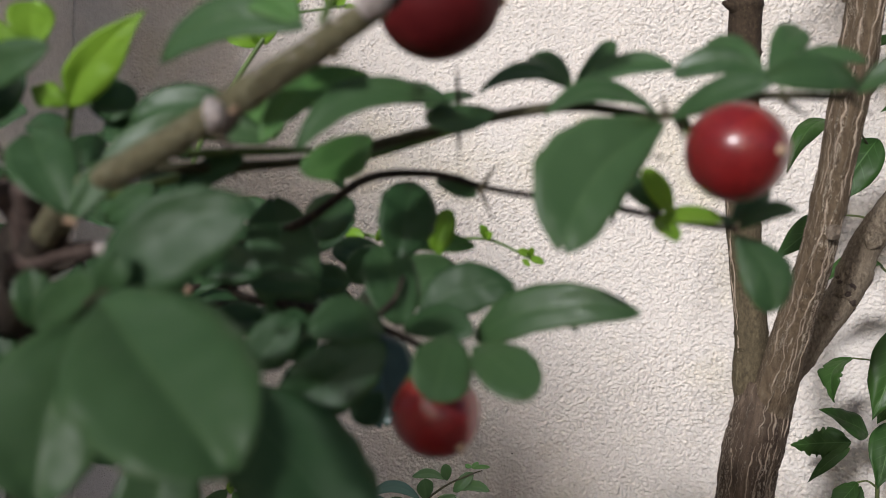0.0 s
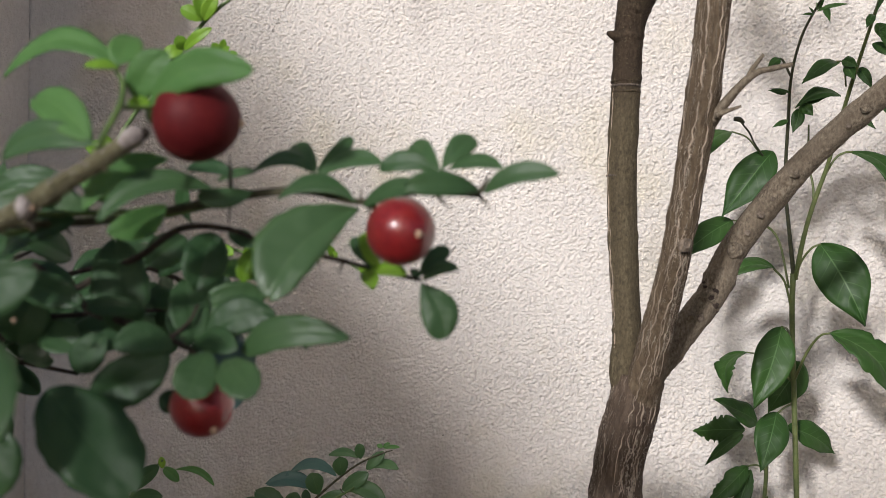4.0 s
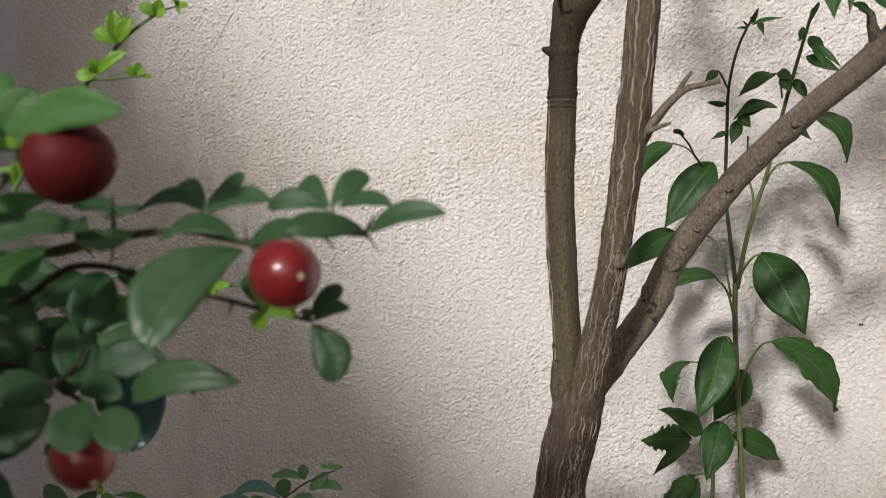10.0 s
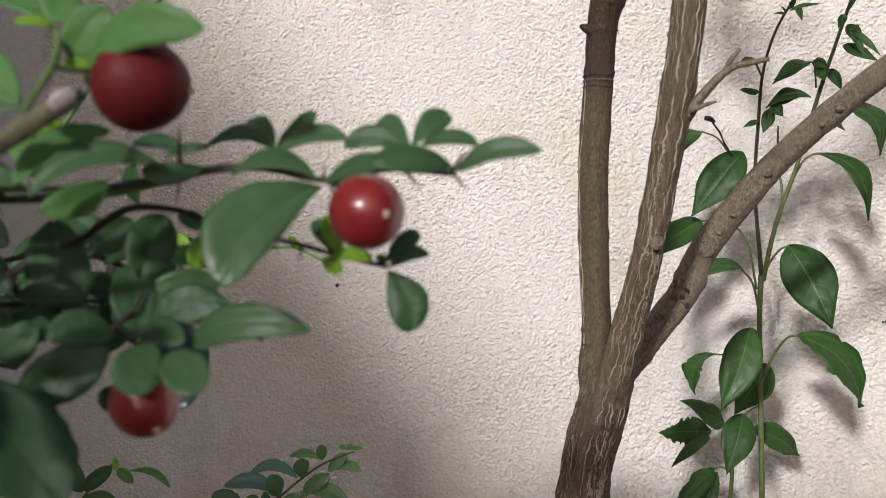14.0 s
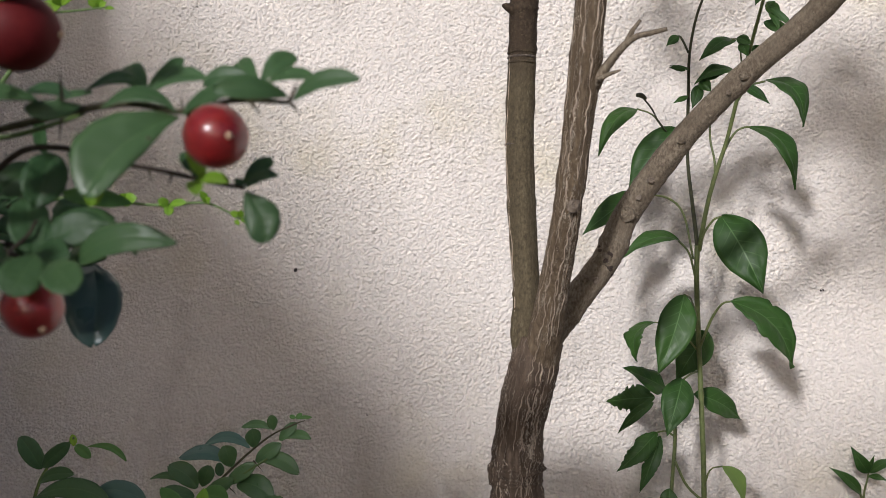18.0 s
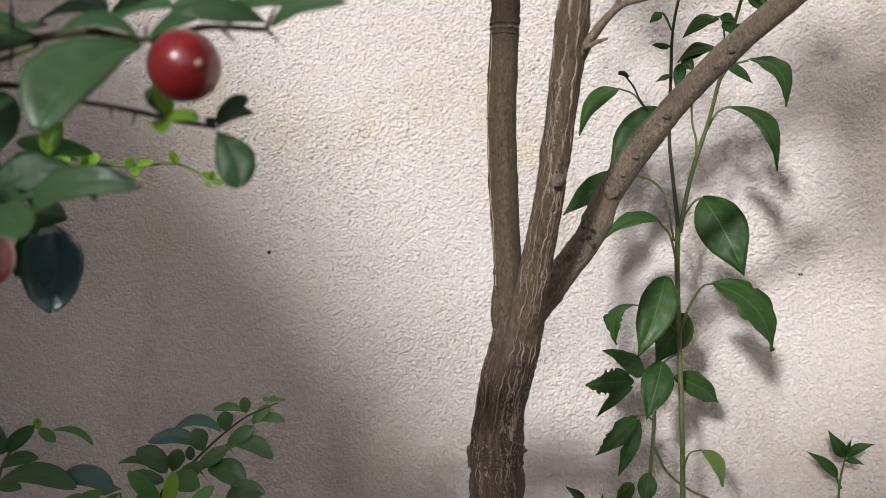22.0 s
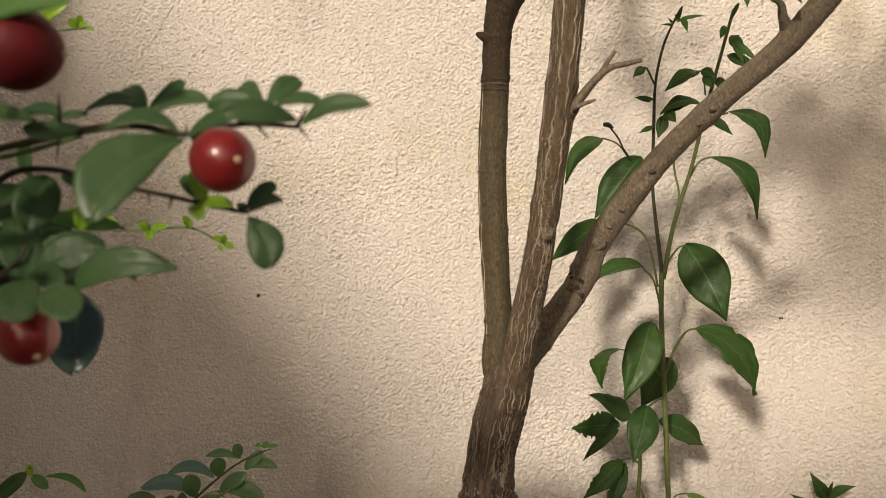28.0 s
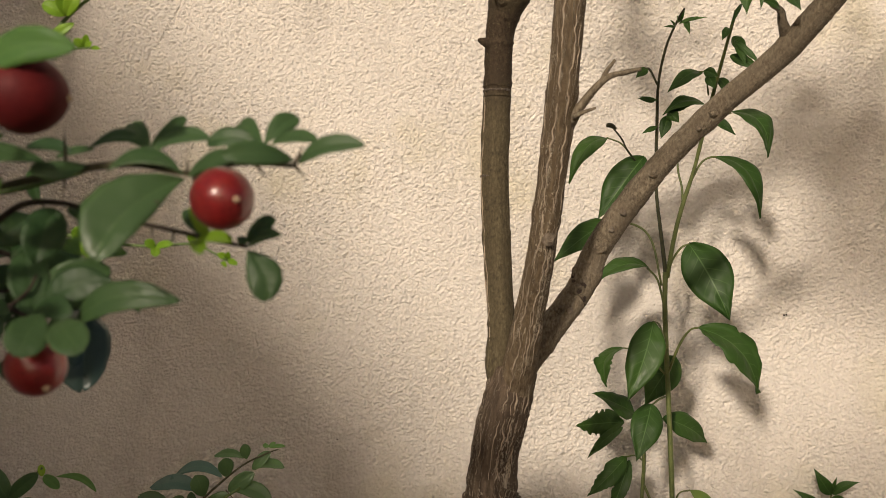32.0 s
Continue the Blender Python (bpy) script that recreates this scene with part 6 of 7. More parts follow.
tube("bud", bush, ((-0.07156, 0.09500, 0.89010, 0.00016), (-0.07061, 0.09400, 0.89063, 0.00048), (-0.07008, 0.09350, 0.89105, 0.00021)), NUB, 3, 8, 0.15)
tube("bud", bush, ((-0.07368, 0.09600, 0.89110, 0.00016), (-0.07271, 0.09500, 0.89162, 0.00048), (-0.07217, 0.09450, 0.89204, 0.00021)), NUB, 3, 8, 0.15)
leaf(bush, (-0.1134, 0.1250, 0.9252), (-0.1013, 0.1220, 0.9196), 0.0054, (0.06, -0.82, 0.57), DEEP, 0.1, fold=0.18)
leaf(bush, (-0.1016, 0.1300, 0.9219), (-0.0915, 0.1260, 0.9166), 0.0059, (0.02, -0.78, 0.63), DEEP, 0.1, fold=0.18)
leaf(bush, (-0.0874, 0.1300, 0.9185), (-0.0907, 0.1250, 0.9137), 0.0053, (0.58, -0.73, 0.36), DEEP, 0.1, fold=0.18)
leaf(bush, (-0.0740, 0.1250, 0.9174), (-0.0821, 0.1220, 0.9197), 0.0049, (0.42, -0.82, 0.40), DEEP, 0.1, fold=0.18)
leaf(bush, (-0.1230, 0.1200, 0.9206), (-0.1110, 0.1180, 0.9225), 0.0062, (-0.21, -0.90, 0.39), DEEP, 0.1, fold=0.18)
leaf(bush, (-0.1031, 0.1000, 0.9077), (-0.1002, 0.0850, 0.8891), 0.0110, (0.63, -0.55, 0.55), GREEN, 0.1, fold=0.25)
leaf(bush, (-0.1118, 0.1120, 0.9280), (-0.1114, 0.1150, 0.9416), 0.0057, (0.65, -0.74, 0.14), BRIGHT, 0.1, fold=0.5, shape="point")
leaf(bush, (-0.1126, 0.1130, 0.9283), (-0.1228, 0.1140, 0.9367), 0.0077, (0.24, -0.88, 0.40), BRIGHT, 0.1, fold=0.1, shape="point")
leaf(bush, (-0.0785, 0.1180, 0.9194), (-0.0779, 0.1200, 0.9259), 0.0068, (0.51, -0.84, 0.21), DEEP, 0.1, fold=0.18)
leaf(bush, (-0.1297, 0.1200, 0.9367), (-0.1241, 0.1200, 0.9413), 0.0072, (0.22, -0.94, -0.27), DEEP, 0.1, fold=0.18)
leaf(bush, (-0.1101, 0.1150, 0.9208), (-0.1161, 0.1100, 0.9167), 0.0056, (0.55, -0.81, 0.19), GREEN, 0.1, fold=0.18)
leaf(bush, (-0.1178, 0.1100, 0.9240), (-0.1188, 0.1000, 0.9186), 0.0077, (0.69, -0.40, 0.60), GREEN, 0.1, fold=0.18)
leaf(bush, (-0.1099, 0.1100, 0.9059), (-0.1042, 0.1050, 0.8981), 0.0072, (0.39, -0.62, 0.68), GREEN, 0.1, fold=0.18)
leaf(bush, (-0.1150, 0.1100, 0.9265), (-0.1178, 0.1000, 0.9279), 0.0064, (0.83, -0.16, 0.54), DEEP, 0.1, fold=0.18)
leaf(bush, (-0.1555, 0.1600, 0.8481), (-0.1214, 0.1500, 0.8625), 0.0098, (-0.29, -0.96, 0.03), BRIGHT, 0.1, fold=0.18)
leaf(bush, (-0.1555, 0.1600, 0.8484), (-0.1534, 0.1550, 0.8612), 0.0076, (0.65, -0.66, -0.37), DEEP, 0.1, fold=0.18)
leaf(bush, (-0.1555, 0.1600, 0.8474), (-0.1480, 0.1550, 0.8386), 0.0080, (0.38, -0.63, 0.68), BRIGHT, 0.1, fold=0.18)
tube("twig", bush, ((-0.15551, 0.16000, 0.84805, 0.00056), (-0.16649, 0.16500, 0.84251, 0.00066), (-0.18070, 0.17000, 0.83536, 0.00069)), SHOOT, 3, 6, 0)
leaf(bush, (-0.1421, 0.1500, 0.8743), (-0.1459, 0.1400, 0.8680), 0.0135, (0.72, -0.54, 0.43), DEEP, 0.1, fold=0.18)
leaf(bush, (-0.1453, 0.1500, 0.8648), (-0.1443, 0.1400, 0.8725), 0.0060, (0.92, -0.18, -0.35), BRIGHT, 0.1, fold=0.18)
fruit(bush, (-0.1565, 0.1500, 0.9096), 0.0055, (0.84, -0.49, -0.55), (-0.1644, 0.1550, 0.9130), "small red berry half hidden among leaves")
thorn(bush, (0.0027, 0.1222, 0.9179), (0.0022, 0.1230, 0.9213), 0.0004)
thorn(bush, (0.0255, 0.1220, 0.9201), (0.0279, 0.1200, 0.9239), 0.0005)
thorn(bush, (0.0253, 0.1220, 0.9199), (0.0282, 0.1210, 0.9168), 0.00045)
thorn(bush, (0.0173, 0.1220, 0.9197), (0.0203, 0.1200, 0.9169), 0.00045)
thorn(bush, (-0.0269, 0.1280, 0.9194), (-0.0272, 0.1275, 0.9278), 0.0006)
thorn(bush, (-0.0270, 0.1280, 0.9188), (-0.0265, 0.1260, 0.9128), 0.0004)
thorn(bush, (0.0039, 0.1220, 0.9179), (0.0049, 0.1210, 0.9144), 0.0004)
thorn(bush, (-0.0256, 0.1370, 0.9092), (-0.0227, 0.1360, 0.9132), 0.0006)
thorn(bush, (-0.0253, 0.1370, 0.9093), (-0.0231, 0.1350, 0.9048), 0.0004)
thorn(bush, (-0.0102, 0.1340, 0.9073), (-0.0093, 0.1330, 0.9045), 0.0004)
thorn(bush, (-0.0044, 0.1330, 0.9061), (-0.0048, 0.1320, 0.9033), 0.0004)
thorn(bush, (-0.0628, 0.1240, 0.9127), (-0.0588, 0.1220, 0.9102), 0.0005)
thorn(bush, (-0.0469, 0.1300, 0.9144), (-0.0423, 0.1270, 0.9104), 0.0004)
thorn(bush, (-0.0456, 0.1300, 0.9145), (-0.0449, 0.1270, 0.9115), 0.0004)
thorn(bush, (-0.0472, 0.0915, 0.9130), (-0.0445, 0.0900, 0.9115), 0.0006)
thorn(bush, (-0.0341, 0.0940, 0.9221), (-0.0323, 0.0920, 0.9218), 0.0006)
thorn(bush, (0.0012, 0.1100, 0.9116), (0.0023, 0.1100, 0.9110), 0.0003)
thorn(bush, (-0.0470, 0.0915, 0.9138), (-0.0452, 0.0915, 0.9113), 0.0006)
thorn(bush, (-0.1039, 0.1200, 0.9194), (-0.1023, 0.1200, 0.9239), 0.0005)
thorn(bush, (-0.0763, 0.1160, 0.9257), (-0.0732, 0.1160, 0.9303), 0.0003)
thorn(bush, (-0.0962, 0.1180, 0.9134), (-0.0909, 0.1180, 0.9155), 0.0005)
thorn(bush, (-0.0969, 0.1180, 0.9140), (-0.0990, 0.1180, 0.9182), 0.0006)
thorn(bush, (-0.1670, 0.1900, 0.8647), (-0.1645, 0.1900, 0.8529), 0.0008)
tube("shoot", bush, ((-0.13342, 0.24000, 0.92134, 0.00080), (-0.13508, 0.25500, 0.93797, 0.00094), (-0.12437, 0.26800, 0.96555, 0.00086), (-0.10574, 0.27200, 0.99066, 0.00076), (-0.09150, 0.27200, 1.00104, 0.00054), (-0.08241, 0.27200, 1.00420, 0.00032)), SHOOT, 6, 8, 0)
tube("shoot", bush, ((-0.11506, 0.27000, 0.97712, 0.00054), (-0.10470, 0.26800, 0.97708, 0.00043), (-0.09297, 0.26600, 0.97743, 0.00032)), SHOOT, 4, 6, 0)
leaf(bush, (-0.0815, 0.2700, 1.0035), (-0.0819, 0.2670, 1.0051), 0.0022, (0.84, -0.34, -0.42), LIME, 0.1)
leaf(bush, (-0.0815, 0.2700, 1.0035), (-0.0765, 0.2670, 1.0024), 0.0028, (-0.41, -0.81, 0.41), LIME, 0.1)
leaf(bush, (-0.0815, 0.2700, 1.0033), (-0.0801, 0.2670, 1.0000), 0.0019, (0.29, -0.64, 0.71), LIME, 0.1)
leaf(bush, (-0.0901, 0.2700, 1.0005), (-0.0952, 0.2670, 1.0034), 0.0049, (0.54, -0.84, 0.07), LIME, 0.1)
leaf(bush, (-0.0901, 0.2700, 1.0005), (-0.0873, 0.2670, 1.0052), 0.0043, (0.16, -0.78, -0.60), LIME, 0.1)
leaf(bush, (-0.0901, 0.2700, 1.0001), (-0.0850, 0.2670, 1.0010), 0.0035, (-0.51, -0.86, 0.00), LIME, 0.1)
leaf(bush, (-0.1051, 0.2700, 0.9907), (-0.1054, 0.2670, 1.0020), 0.0064, (0.51, -0.83, -0.21), LIME, 0.1)
leaf(bush, (-0.1051, 0.2700, 0.9907), (-0.0985, 0.2670, 0.9990), 0.0056, (0.12, -0.90, -0.42), LIME, 0.1)
leaf(bush, (-0.1056, 0.2700, 0.9907), (-0.1132, 0.2670, 0.9949), 0.0058, (0.44, -0.88, 0.17), LIME, 0.1)
leaf(bush, (-0.1134, 0.2700, 0.9797), (-0.1201, 0.2670, 0.9776), 0.0054, (0.37, -0.92, 0.15), LIME, 0.1)
leaf(bush, (-0.1134, 0.2700, 0.9801), (-0.1145, 0.2670, 0.9843), 0.0052, (0.70, -0.66, -0.29), LIME, 0.1)
leaf(bush, (-0.1130, 0.2700, 0.9797), (-0.1003, 0.2670, 0.9870), 0.0041, (-0.11, -0.97, -0.20), LIME, 0.1)
leaf(bush, (-0.1237, 0.2700, 0.9673), (-0.1350, 0.2670, 0.9705), 0.0060, (0.32, -0.91, 0.28), LIME, 0.1)
leaf(bush, (-0.1237, 0.2700, 0.9673), (-0.1261, 0.2670, 0.9738), 0.0048, (0.66, -0.75, -0.10), LIME, 0.1)
leaf(bush, (-0.1232, 0.2700, 0.9677), (-0.1164, 0.2670, 0.9745), 0.0058, (0.01, -0.91, -0.41), LIME, 0.1)
leaf(bush, (-0.0954, 0.2700, 0.9781), (-0.0899, 0.2670, 0.9771), 0.0020, (-0.35, -0.81, 0.47), LIME, 0.1)
leaf(bush, (-0.0982, 0.2700, 0.9782), (-0.1003, 0.2670, 0.9811), 0.0035, (0.75, -0.65, -0.13), LIME, 0.1)
leaf(bush, (-0.0977, 0.2700, 0.9781), (-0.0953, 0.2670, 0.9827), 0.0030, (0.21, -0.76, -0.61), LIME, 0.1)
leaf(bush, (-0.0973, 0.2700, 0.9779), (-0.0930, 0.2670, 0.9797), 0.0024, (-0.50, -0.84, -0.22), LIME, 0.1)
leaf(bush, (-0.1446, 0.2700, 0.9390), (-0.1521, 0.2670, 0.9437), 0.0064, (0.50, -0.81, 0.30), LIME, 0.1)
leaf(bush, (-0.1446, 0.2700, 0.9395), (-0.1445, 0.2670, 0.9472), 0.0053, (0.63, -0.72, -0.29), LIME, 0.1)
tube("twig", bush, ((-0.10406, 0.25000, 0.90416, 0.00070), (-0.08919, 0.25000, 0.90582, 0.00069), (-0.07396, 0.24900, 0.90306, 0.00059), (-0.05901, 0.24800, 0.90230, 0.00058), (-0.04433, 0.24700, 0.90310, 0.00048), (-0.03147, 0.24500, 0.89770, 0.00038)), SHOOT, 5, 6, 0)
leaf(bush, (-0.0318, 0.2470, 0.8978), (-0.0275, 0.2440, 0.8962), 0.0025, (-0.25, -0.72, 0.65), LIME, 0.1)
leaf(bush, (-0.0318, 0.2470, 0.8982), (-0.0347, 0.2440, 0.8999), 0.0026, (0.75, -0.65, 0.10), LIME, 0.1)
leaf(bush, (-0.0322, 0.2470, 0.8982), (-0.0307, 0.2440, 0.9007), 0.0021, (0.02, -0.64, -0.77), LIME, 0.1)
leaf(bush, (-0.0443, 0.2470, 0.9031), (-0.0455, 0.2440, 0.9071), 0.0027, (0.68, -0.67, -0.30), LIME, 0.1)
leaf(bush, (-0.0443, 0.2470, 0.9033), (-0.0419, 0.2440, 0.9048), 0.0024, (-0.65, -0.69, -0.30), LIME, 0.1)
leaf(bush, (-0.0585, 0.2470, 0.9022), (-0.0612, 0.2440, 0.9040), 0.0037, (0.78, -0.62, 0.10), LIME, 0.1)
leaf(bush, (-0.0585, 0.2470, 0.9020), (-0.0571, 0.2440, 0.8986), 0.0035, (0.31, -0.65, 0.70), LIME, 0.1)
leaf(bush, (-0.0581, 0.2470, 0.9022), (-0.0507, 0.2440, 0.9033), 0.0030, (-0.39, -0.88, 0.26), LIME, 0.1)
leaf(bush, (-0.0750, 0.2470, 0.9031), (-0.0750, 0.2440, 0.9062), 0.0052, (0.74, -0.49, -0.46), LIME, 0.1)
leaf(bush, (-0.0750, 0.2470, 0.9031), (-0.0689, 0.2440, 0.9047), 0.0050, (-0.47, -0.87, 0.14), LIME, 0.1)
leaf(bush, (-0.0864, 0.2470, 0.9056), (-0.0882, 0.2440, 0.9073), 0.0054, (0.86, -0.50, 0.03), LIME, 0.1)
leaf(bush, (-0.0864, 0.2470, 0.9054), (-0.0796, 0.2440, 0.9031), 0.0042, (-0.14, -0.78, 0.61), LIME, 0.1)
leaf(bush, (-0.0338, 0.2470, 0.8974), (-0.0315, 0.2440, 0.8954), 0.0018, (-0.03, -0.58, 0.82), LIME, 0.1)
tube("twig", bush, ((-0.08889, 0.20000, 0.90087, 0.00083), (-0.07905, 0.21000, 0.89470, 0.00078), (-0.06941, 0.21500, 0.88309, 0.00070)), TWIG_BARK, 4, 7, 0)
leaf(bush, (-0.0700, 0.2160, 0.8831), (-0.0603, 0.2000, 0.8581), 0.0171, (0.39, -0.70, 0.60), SLATE, fold=0.25, shape="spoon", belly=0.5, skew=0.1, label="dark green leaf with the sky's blue reflection in its colour")
leaf(bush, (-0.0709, 0.2150, 0.8836), (-0.0741, 0.2050, 0.8675), 0.0103, (0.58, -0.74, 0.34), DEEP)
leaf(bush, (-0.0581, 0.1900, 0.9003), (-0.0641, 0.1860, 0.8930), 0.0080, (0.44, -0.89, 0.12), DEEP)
leaf(bush, (-0.0728, 0.2000, 0.9009), (-0.0582, 0.1960, 0.8959), 0.0085, (-0.07, -0.87, 0.49), DEEP)
leaf(bush, (-0.0700, 0.1900, 0.8955), (-0.0724, 0.1860, 0.8812), 0.0111, (0.52, -0.84, 0.15), DEEP)
leaf(bush, (-0.0326, 0.1700, 0.9006), (-0.0501, 0.1660, 0.9030), 0.0050, (0.25, -0.94, 0.22), BRIGHT)


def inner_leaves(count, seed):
    """Leaves and twigs in the depth of the bush; the leaves carry its shade in their dark colour."""
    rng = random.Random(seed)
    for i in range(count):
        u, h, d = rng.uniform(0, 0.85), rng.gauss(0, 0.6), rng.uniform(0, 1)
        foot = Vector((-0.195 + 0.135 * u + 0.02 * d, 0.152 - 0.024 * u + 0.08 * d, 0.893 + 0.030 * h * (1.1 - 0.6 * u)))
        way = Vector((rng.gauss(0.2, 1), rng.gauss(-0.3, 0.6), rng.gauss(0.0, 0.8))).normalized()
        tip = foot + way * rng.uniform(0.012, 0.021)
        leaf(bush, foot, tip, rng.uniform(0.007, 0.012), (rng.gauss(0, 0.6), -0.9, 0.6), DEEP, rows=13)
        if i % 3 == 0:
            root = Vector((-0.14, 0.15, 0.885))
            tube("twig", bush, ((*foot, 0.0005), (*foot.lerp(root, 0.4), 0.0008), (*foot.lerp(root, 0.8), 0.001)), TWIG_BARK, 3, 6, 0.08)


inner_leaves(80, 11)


# ---- the low shrub at the bottom ----
shrub = thing("low_shrub", (-0.2, 0.57, 0.0), "low leafy green shrub growing in front of the wall", "shrub")
tube("stem", shrub, ((-0.2, 0.57, -0.02, 0.006), (-0.2171, 0.57, 0.5, 0.004), (-0.1971, 0.5700, 0.6651, 0.0022), (-0.1779, 0.5700, 0.6993, 0.0016)), TWIG_BARK, 5, 8, 0.05)
tube("twig", shrub, ((-0.17790, 0.57000, 0.69933, 0.00110), (-0.15454, 0.57000, 0.72314, 0.00090), (-0.13105, 0.56900, 0.74284, 0.00070), (-0.11195, 0.56800, 0.75278, 0.00052), (-0.10448, 0.56800, 0.75550, 0.00036)), TWIG_GREEN, 5, 7, 0)
tube("twig", shrub, ((-0.18428, 0.57000, 0.68656, 0.00124), (-0.15792, 0.56800, 0.70910, 0.00102), (-0.13198, 0.56600, 0.72717, 0.00081)), SHOOT, 4, 7, 0)
tube("twig", shrub, ((-0.31496, 0.56000, 0.67448, 0.00146), (-0.30610, 0.56000, 0.70425, 0.00125), (-0.29282, 0.56000, 0.72363, 0.00104), (-0.27874, 0.56000, 0.73794, 0.00083)), SHOOT, 4, 7, 0)
tube("twig", shrub, ((-0.2000, 0.5650, 0.5600, 0.0020), (-0.1800, 0.5000, 0.6500, 0.0014), (-0.1600, 0.4700, 0.7000, 0.0008)), SHOOT, 5, 7)
thorn(shrub, (-0.1435, 0.5690, 0.7243), (-0.1342, 0.5640, 0.7175), 0.0006)
thorn(shrub, (-0.1635, 0.5690, 0.7050), (-0.1544, 0.5640, 0.6999), 0.0006)
leaf(shrub, (-0.1307, 0.5700, 0.7478), (-0.1518, 0.5660, 0.7494), 0.0084, (0.17, -0.58, 0.79), SHRUB, 0.08, 0.2, bow=0.132, rows=19)
leaf(shrub, (-0.1286, 0.5700, 0.7470), (-0.1294, 0.5660, 0.7591), 0.0081, (0.47, -0.85, -0.25), SHRUB, 0.08, 0.2, shape="spoon", bow=0.000, rows=19)
leaf(shrub, (-0.1427, 0.5700, 0.7334), (-0.1431, 0.5640, 0.7489), 0.0117, (0.49, -0.82, -0.30), SHRUB, 0.08, 0.2, shape="spoon", bow=0.000, rows=19)
leaf(shrub, (-0.1244, 0.5700, 0.7399), (-0.1109, 0.5700, 0.7534), 0.0083, (-0.14, -0.98, 0.14), SHRUB, 0.08, 0.2, bow=-0.000, rows=19)
leaf(shrub, (-0.1232, 0.5700, 0.7400), (-0.0993, 0.5660, 0.7427), 0.0084, (-0.19, -0.60, 0.77), SHRUB, 0.08, 0.2, bow=-0.118, rows=19)
leaf(shrub, (-0.1121, 0.5700, 0.7566), (-0.1167, 0.5700, 0.7580), 0.0034, (0.18, -0.80, 0.57), BRIGHT, 0.08, 0.2, bow=0.000, rows=13)
leaf(shrub, (-0.1121, 0.5700, 0.7566), (-0.1072, 0.5700, 0.7600), 0.0034, (-0.19, -0.94, 0.28), BRIGHT, 0.08, 0.2, bow=-0.000, rows=13)
leaf(shrub, (-0.1117, 0.5700, 0.7562), (-0.0998, 0.5700, 0.7575), 0.0040, (-0.09, -0.57, 0.82), BRIGHT, 0.08, 0.2, bow=-0.000, rows=13)
leaf(shrub, (-0.1487, 0.5760, 0.7318), (-0.1844, 0.5760, 0.7323), 0.0099, (0.01, -0.71, 0.70), TEAL, 0.08, 0.2, bow=0.167, rows=19)
leaf(shrub, (-0.1630, 0.5740, 0.7209), (-0.2000, 0.5660, 0.7242), 0.0126, (0.22, -0.74, 0.64), TEAL, 0.08, 0.2, bow=0.135, rows=19)
leaf(shrub, (-0.1606, 0.5700, 0.7184), (-0.1638, 0.5640, 0.7360), 0.0138, (0.56, -0.81, -0.18), SHRUB, 0.08, 0.2, shape="spoon", bow=0.000, rows=19)
leaf(shrub, (-0.1422, 0.5700, 0.7233), (-0.1221, 0.5680, 0.7380), 0.0115, (-0.17, -0.98, 0.10), SHRUB, 0.08, 0.2, bow=-0.000, rows=19)
leaf(shrub, (-0.1389, 0.5700, 0.7255), (-0.1068, 0.5620, 0.7181), 0.0124, (-0.06, -0.79, 0.61), SHRUB, 0.08, 0.2, bow=-0.112, rows=19)
leaf(shrub, (-0.1703, 0.5700, 0.7216), (-0.1686, 0.5680, 0.7120), 0.0069, (0.44, -0.86, 0.26), DEEP, 0.08, 0.2, bow=-0.000, rows=15)
leaf(shrub, (-0.1868, 0.5700, 0.7020), (-0.2071, 0.5640, 0.7194), 0.0156, (0.51, -0.80, 0.32), SHRUB, 0.08, 0.2, bow=0.081, rows=19)
leaf(shrub, (-0.1893, 0.5700, 0.7010), (-0.2260, 0.5740, 0.7056), 0.0066, (0.03, -0.63, 0.77), SHRUB, 0.08, 0.2, bow=0.106, rows=17)
leaf(shrub, (-0.1834, 0.5700, 0.7030), (-0.1758, 0.5660, 0.7203), 0.0122, (0.11, -0.96, -0.27), SHRUB, 0.08, 0.2, shape="spoon", bow=0.000, rows=19)
leaf(shrub, (-0.1639, 0.5700, 0.7063), (-0.1410, 0.5680, 0.7226), 0.0109, (-0.21, -0.96, 0.18), SHRUB, 0.08, 0.2, bow=-0.000, rows=19)
leaf(shrub, (-0.1563, 0.5700, 0.7067), (-0.1252, 0.5600, 0.6985), 0.0179, (-0.10, -0.79, 0.60), SHRUB, 0.08, 0.2, bow=-0.106, rows=19)
leaf(shrub, (-0.1799, 0.5700, 0.6974), (-0.1573, 0.5660, 0.7110), 0.0107, (-0.24, -0.96, 0.12), SHRUB, 0.08, 0.2, bow=-0.000, rows=19)
leaf(shrub, (-0.1799, 0.5600, 0.6995), (-0.1543, 0.5500, 0.6997), 0.0161, (-0.31, -0.79, 0.52), BRIGHT, 0.08, 0.2, bow=-0.047, rows=19)
leaf(shrub, (-0.1849, 0.5600, 0.6984), (-0.2054, 0.5500, 0.7051), 0.0107, (0.51, -0.72, 0.48), SHRUB, 0.08, 0.2, bow=0.000, rows=19)
leaf(shrub, (-0.1399, 0.5600, 0.6885), (-0.1094, 0.5540, 0.6952), 0.0147, (-0.27, -0.85, 0.46), SHRUB, 0.08, 0.2, bow=-0.109, rows=19)
leaf(shrub, (-0.3039, 0.5600, 0.7149), (-0.2798, 0.5560, 0.7349), 0.0116, (-0.08, -0.99, -0.10), GREEN, 0.08, 0.2, bow=-0.000, rows=19)
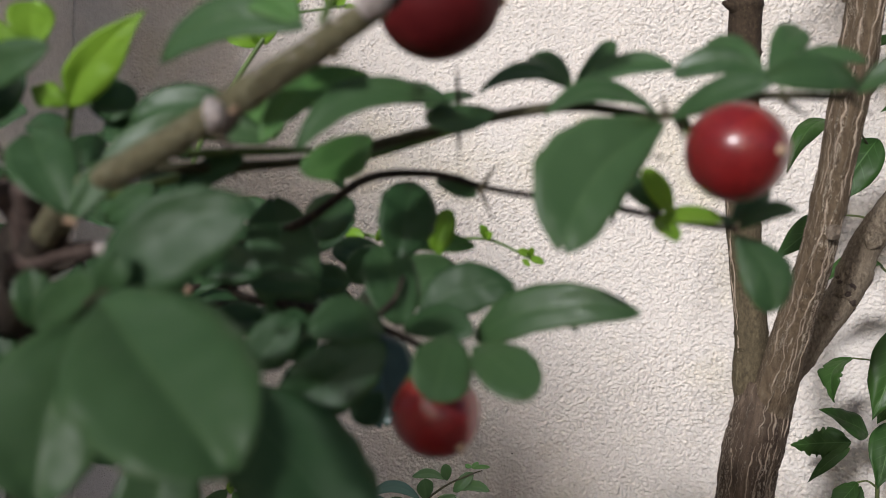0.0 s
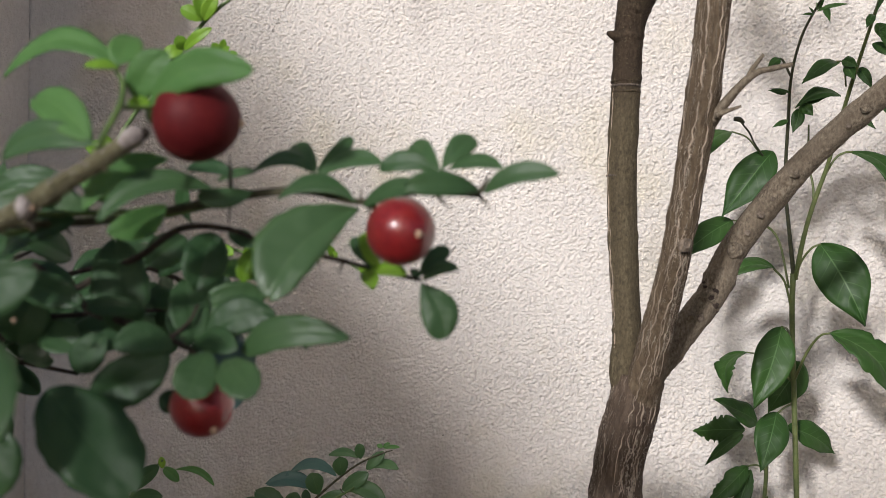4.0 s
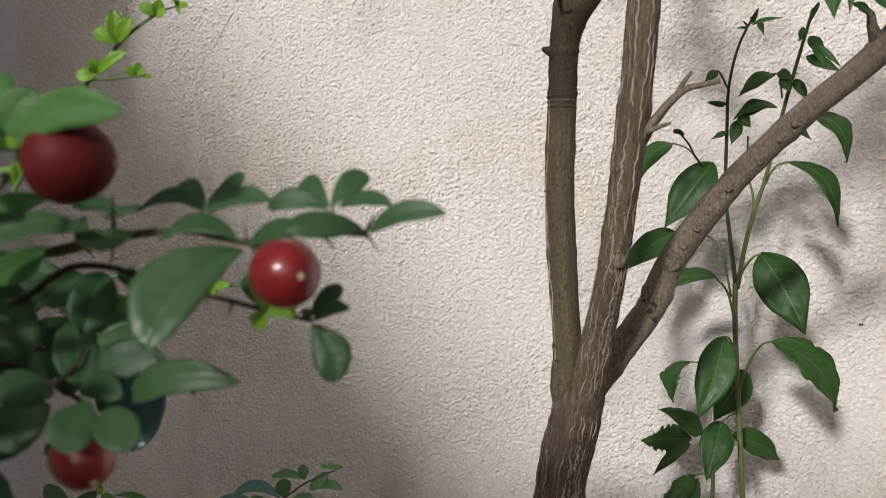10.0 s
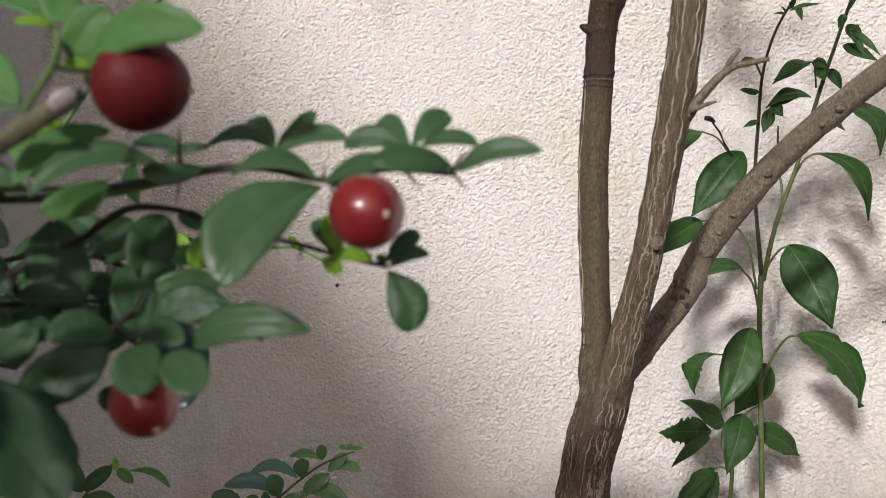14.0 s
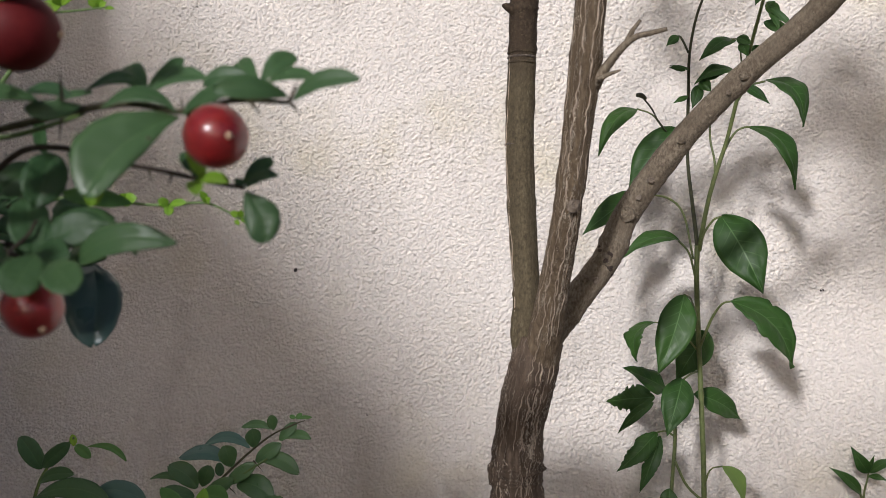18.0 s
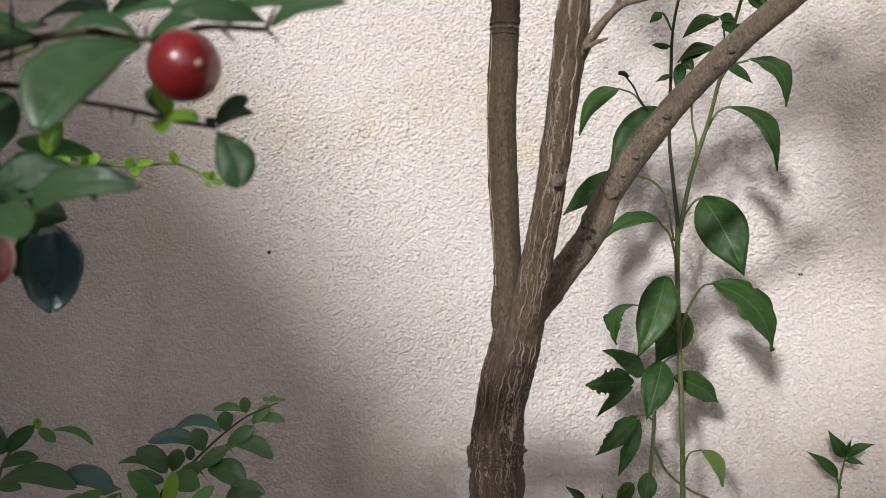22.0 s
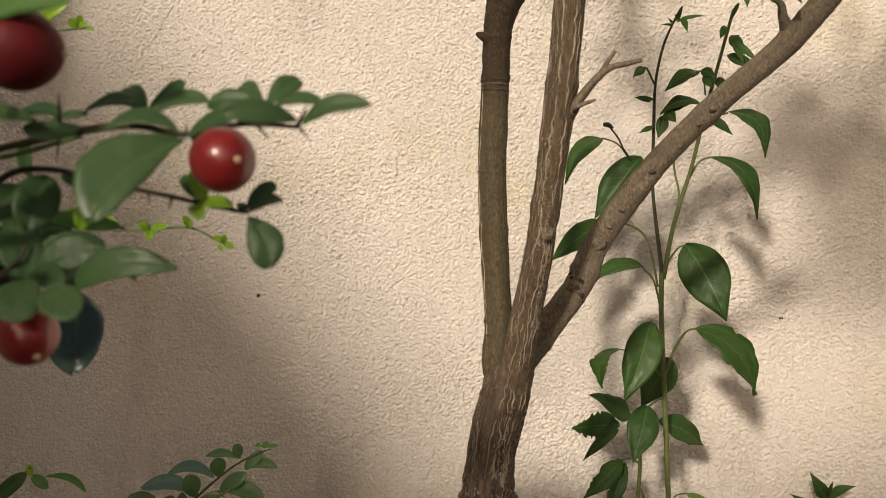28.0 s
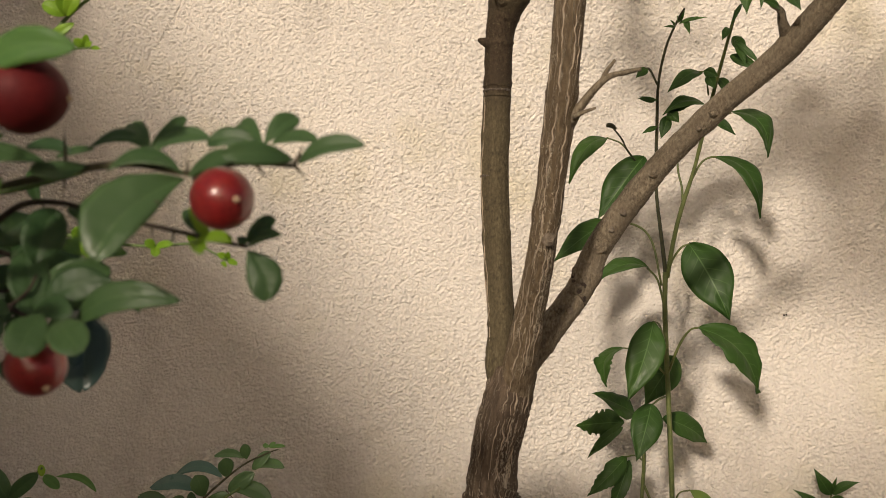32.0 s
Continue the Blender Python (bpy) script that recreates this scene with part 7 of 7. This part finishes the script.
leaf(shrub, (-0.3048, 0.5600, 0.7132), (-0.3196, 0.5560, 0.7382), 0.0149, (0.64, -0.73, 0.26), GREEN, 0.08, 0.2, bow=0.000, rows=19)
leaf(shrub, (-0.2787, 0.5600, 0.7316), (-0.2804, 0.5600, 0.7402), 0.0054, (0.66, -0.74, 0.13), LIME, 0.08, 0.2, bow=0.000, rows=13)
leaf(shrub, (-0.2778, 0.5600, 0.7321), (-0.2623, 0.5540, 0.7248), 0.0082, (0.05, -0.71, 0.70), BRIGHT, 0.08, 0.2, bow=-0.000, rows=15)
leaf(shrub, (-0.2683, 0.5600, 0.7316), (-0.2353, 0.5560, 0.7230), 0.0059, (0.15, -0.53, 0.84), BRIGHT, 0.08, 0.2, bow=-0.111, rows=17)
leaf(shrub, (-0.3074, 0.5600, 0.7031), (-0.2751, 0.5540, 0.7128), 0.0104, (-0.28, -0.88, 0.39), GREEN, 0.08, 0.2, bow=-0.069, rows=19)
leaf(shrub, (-0.3027, 0.5500, 0.6955), (-0.2414, 0.5440, 0.6955), 0.0162, (-0.08, -0.77, 0.63), GREEN, 0.08, 0.2, bow=-0.113, rows=19)
leaf(shrub, (-0.2648, 0.5600, 0.6961), (-0.2161, 0.5500, 0.6950), 0.0158, (-0.15, -0.79, 0.59), TEAL, 0.08, 0.2, bow=-0.104, rows=19)
leaf(shrub, (-0.3070, 0.5500, 0.6928), (-0.2793, 0.5400, 0.6948), 0.0092, (-0.26, -0.58, 0.77), GREEN, 0.08, 0.2, bow=-0.000, rows=17)
leaf(shrub, (-0.1440, 0.4700, 0.7078), (-0.1391, 0.4700, 0.7331), 0.0089, (0.25, -0.97, -0.05), LIME, 0.08, 0.2, bow=0.000, rows=19)
leaf(shrub, (-0.1312, 0.4700, 0.7102), (-0.1144, 0.4700, 0.7254), 0.0076, (-0.10, -0.99, 0.11), BRIGHT, 0.08, 0.2, bow=-0.000, rows=19)
leaf(shrub, (-0.1483, 0.4700, 0.7127), (-0.1636, 0.4600, 0.7348), 0.0103, (0.69, -0.71, 0.16), BRIGHT, 0.08, 0.2, bow=0.000, rows=19)
leaf(shrub, (-0.2067, 0.4700, 0.7044), (-0.1842, 0.4700, 0.7192), 0.0098, (-0.09, -0.99, 0.14), BRIGHT, 0.08, 0.2, bow=-0.000, rows=19)
leaf(shrub, (-0.2140, 0.4700, 0.7058), (-0.1958, 0.4700, 0.7165), 0.0070, (-0.10, -0.98, 0.16), BRIGHT, 0.08, 0.2, bow=-0.000, rows=19)
leaf(shrub, (-0.1633, 0.4700, 0.7085), (-0.1526, 0.4700, 0.7228), 0.0083, (-0.00, -1.00, 0.00), BRIGHT, 0.08, 0.2, bow=-0.000, rows=19)


def lower_leaves(count, seed):
    rng = random.Random(seed)
    for i in range(count):
        foot = Vector((rng.uniform(-0.33, -0.12), rng.uniform(0.52, 0.62), rng.uniform(0.60, 0.675)))
        way = Vector((rng.gauss(0, 1), rng.gauss(-0.2, 0.6), rng.gauss(0.1, 0.4))).normalized()
        leaf(shrub, foot, foot + way * rng.uniform(0.013, 0.024), rng.uniform(0.006, 0.011), (rng.gauss(0, 0.4), -0.5, 1), rng.choice((SHRUB, SHRUB, BRIGHT, GREEN)), 0.16, 0.2, "spoon", rows=13)
        if i % 2 == 0:
            tube("twig", shrub, ((*foot, 0.0007), (*foot.lerp(Vector((-0.215, 0.57, 0.60)), 0.5), 0.001), (-0.215, 0.57, 0.58, 0.0014)), SHOOT, 3, 6)


lower_leaves(44, 21)


# ---- dark chips on the wall ----
def chip(x, z, size):
    bm = bmesh.new()
    bmesh.ops.create_icosphere(bm, subdivisions=2, radius=size)
    for v in bm.verts:
        v.co.y *= 0.5
        v.co *= 1 + 0.4 * noise.noise(v.co * 900)
        v.co += Vector((x, WALL_Y - 0.0008, z))
    return part("chip", bm, SPECK, WALL, "small dark chip stuck in the stucco")



chip(-0.2230, 0.8471, 0.0021)
chip(0.3499, 0.8347, 0.0011)
chip(-0.1385, 0.6849, 0.0012)
chip(-0.4468, 0.8103, 0.0013)
chip(0.3476, 0.8342, 0.0011)
tube("scratch", WALL, ((-0.32844, 0.92380, 1.17541, 0.00035), (-0.33720, 0.92400, 1.16152, 0.00045), (-0.34802, 0.92400, 1.14376, 0.00040), (-0.35750, 0.92400, 1.12460, 0.00015)), STUCCO, 5, 6, 0.2, "slanting trowel mark in the stucco")
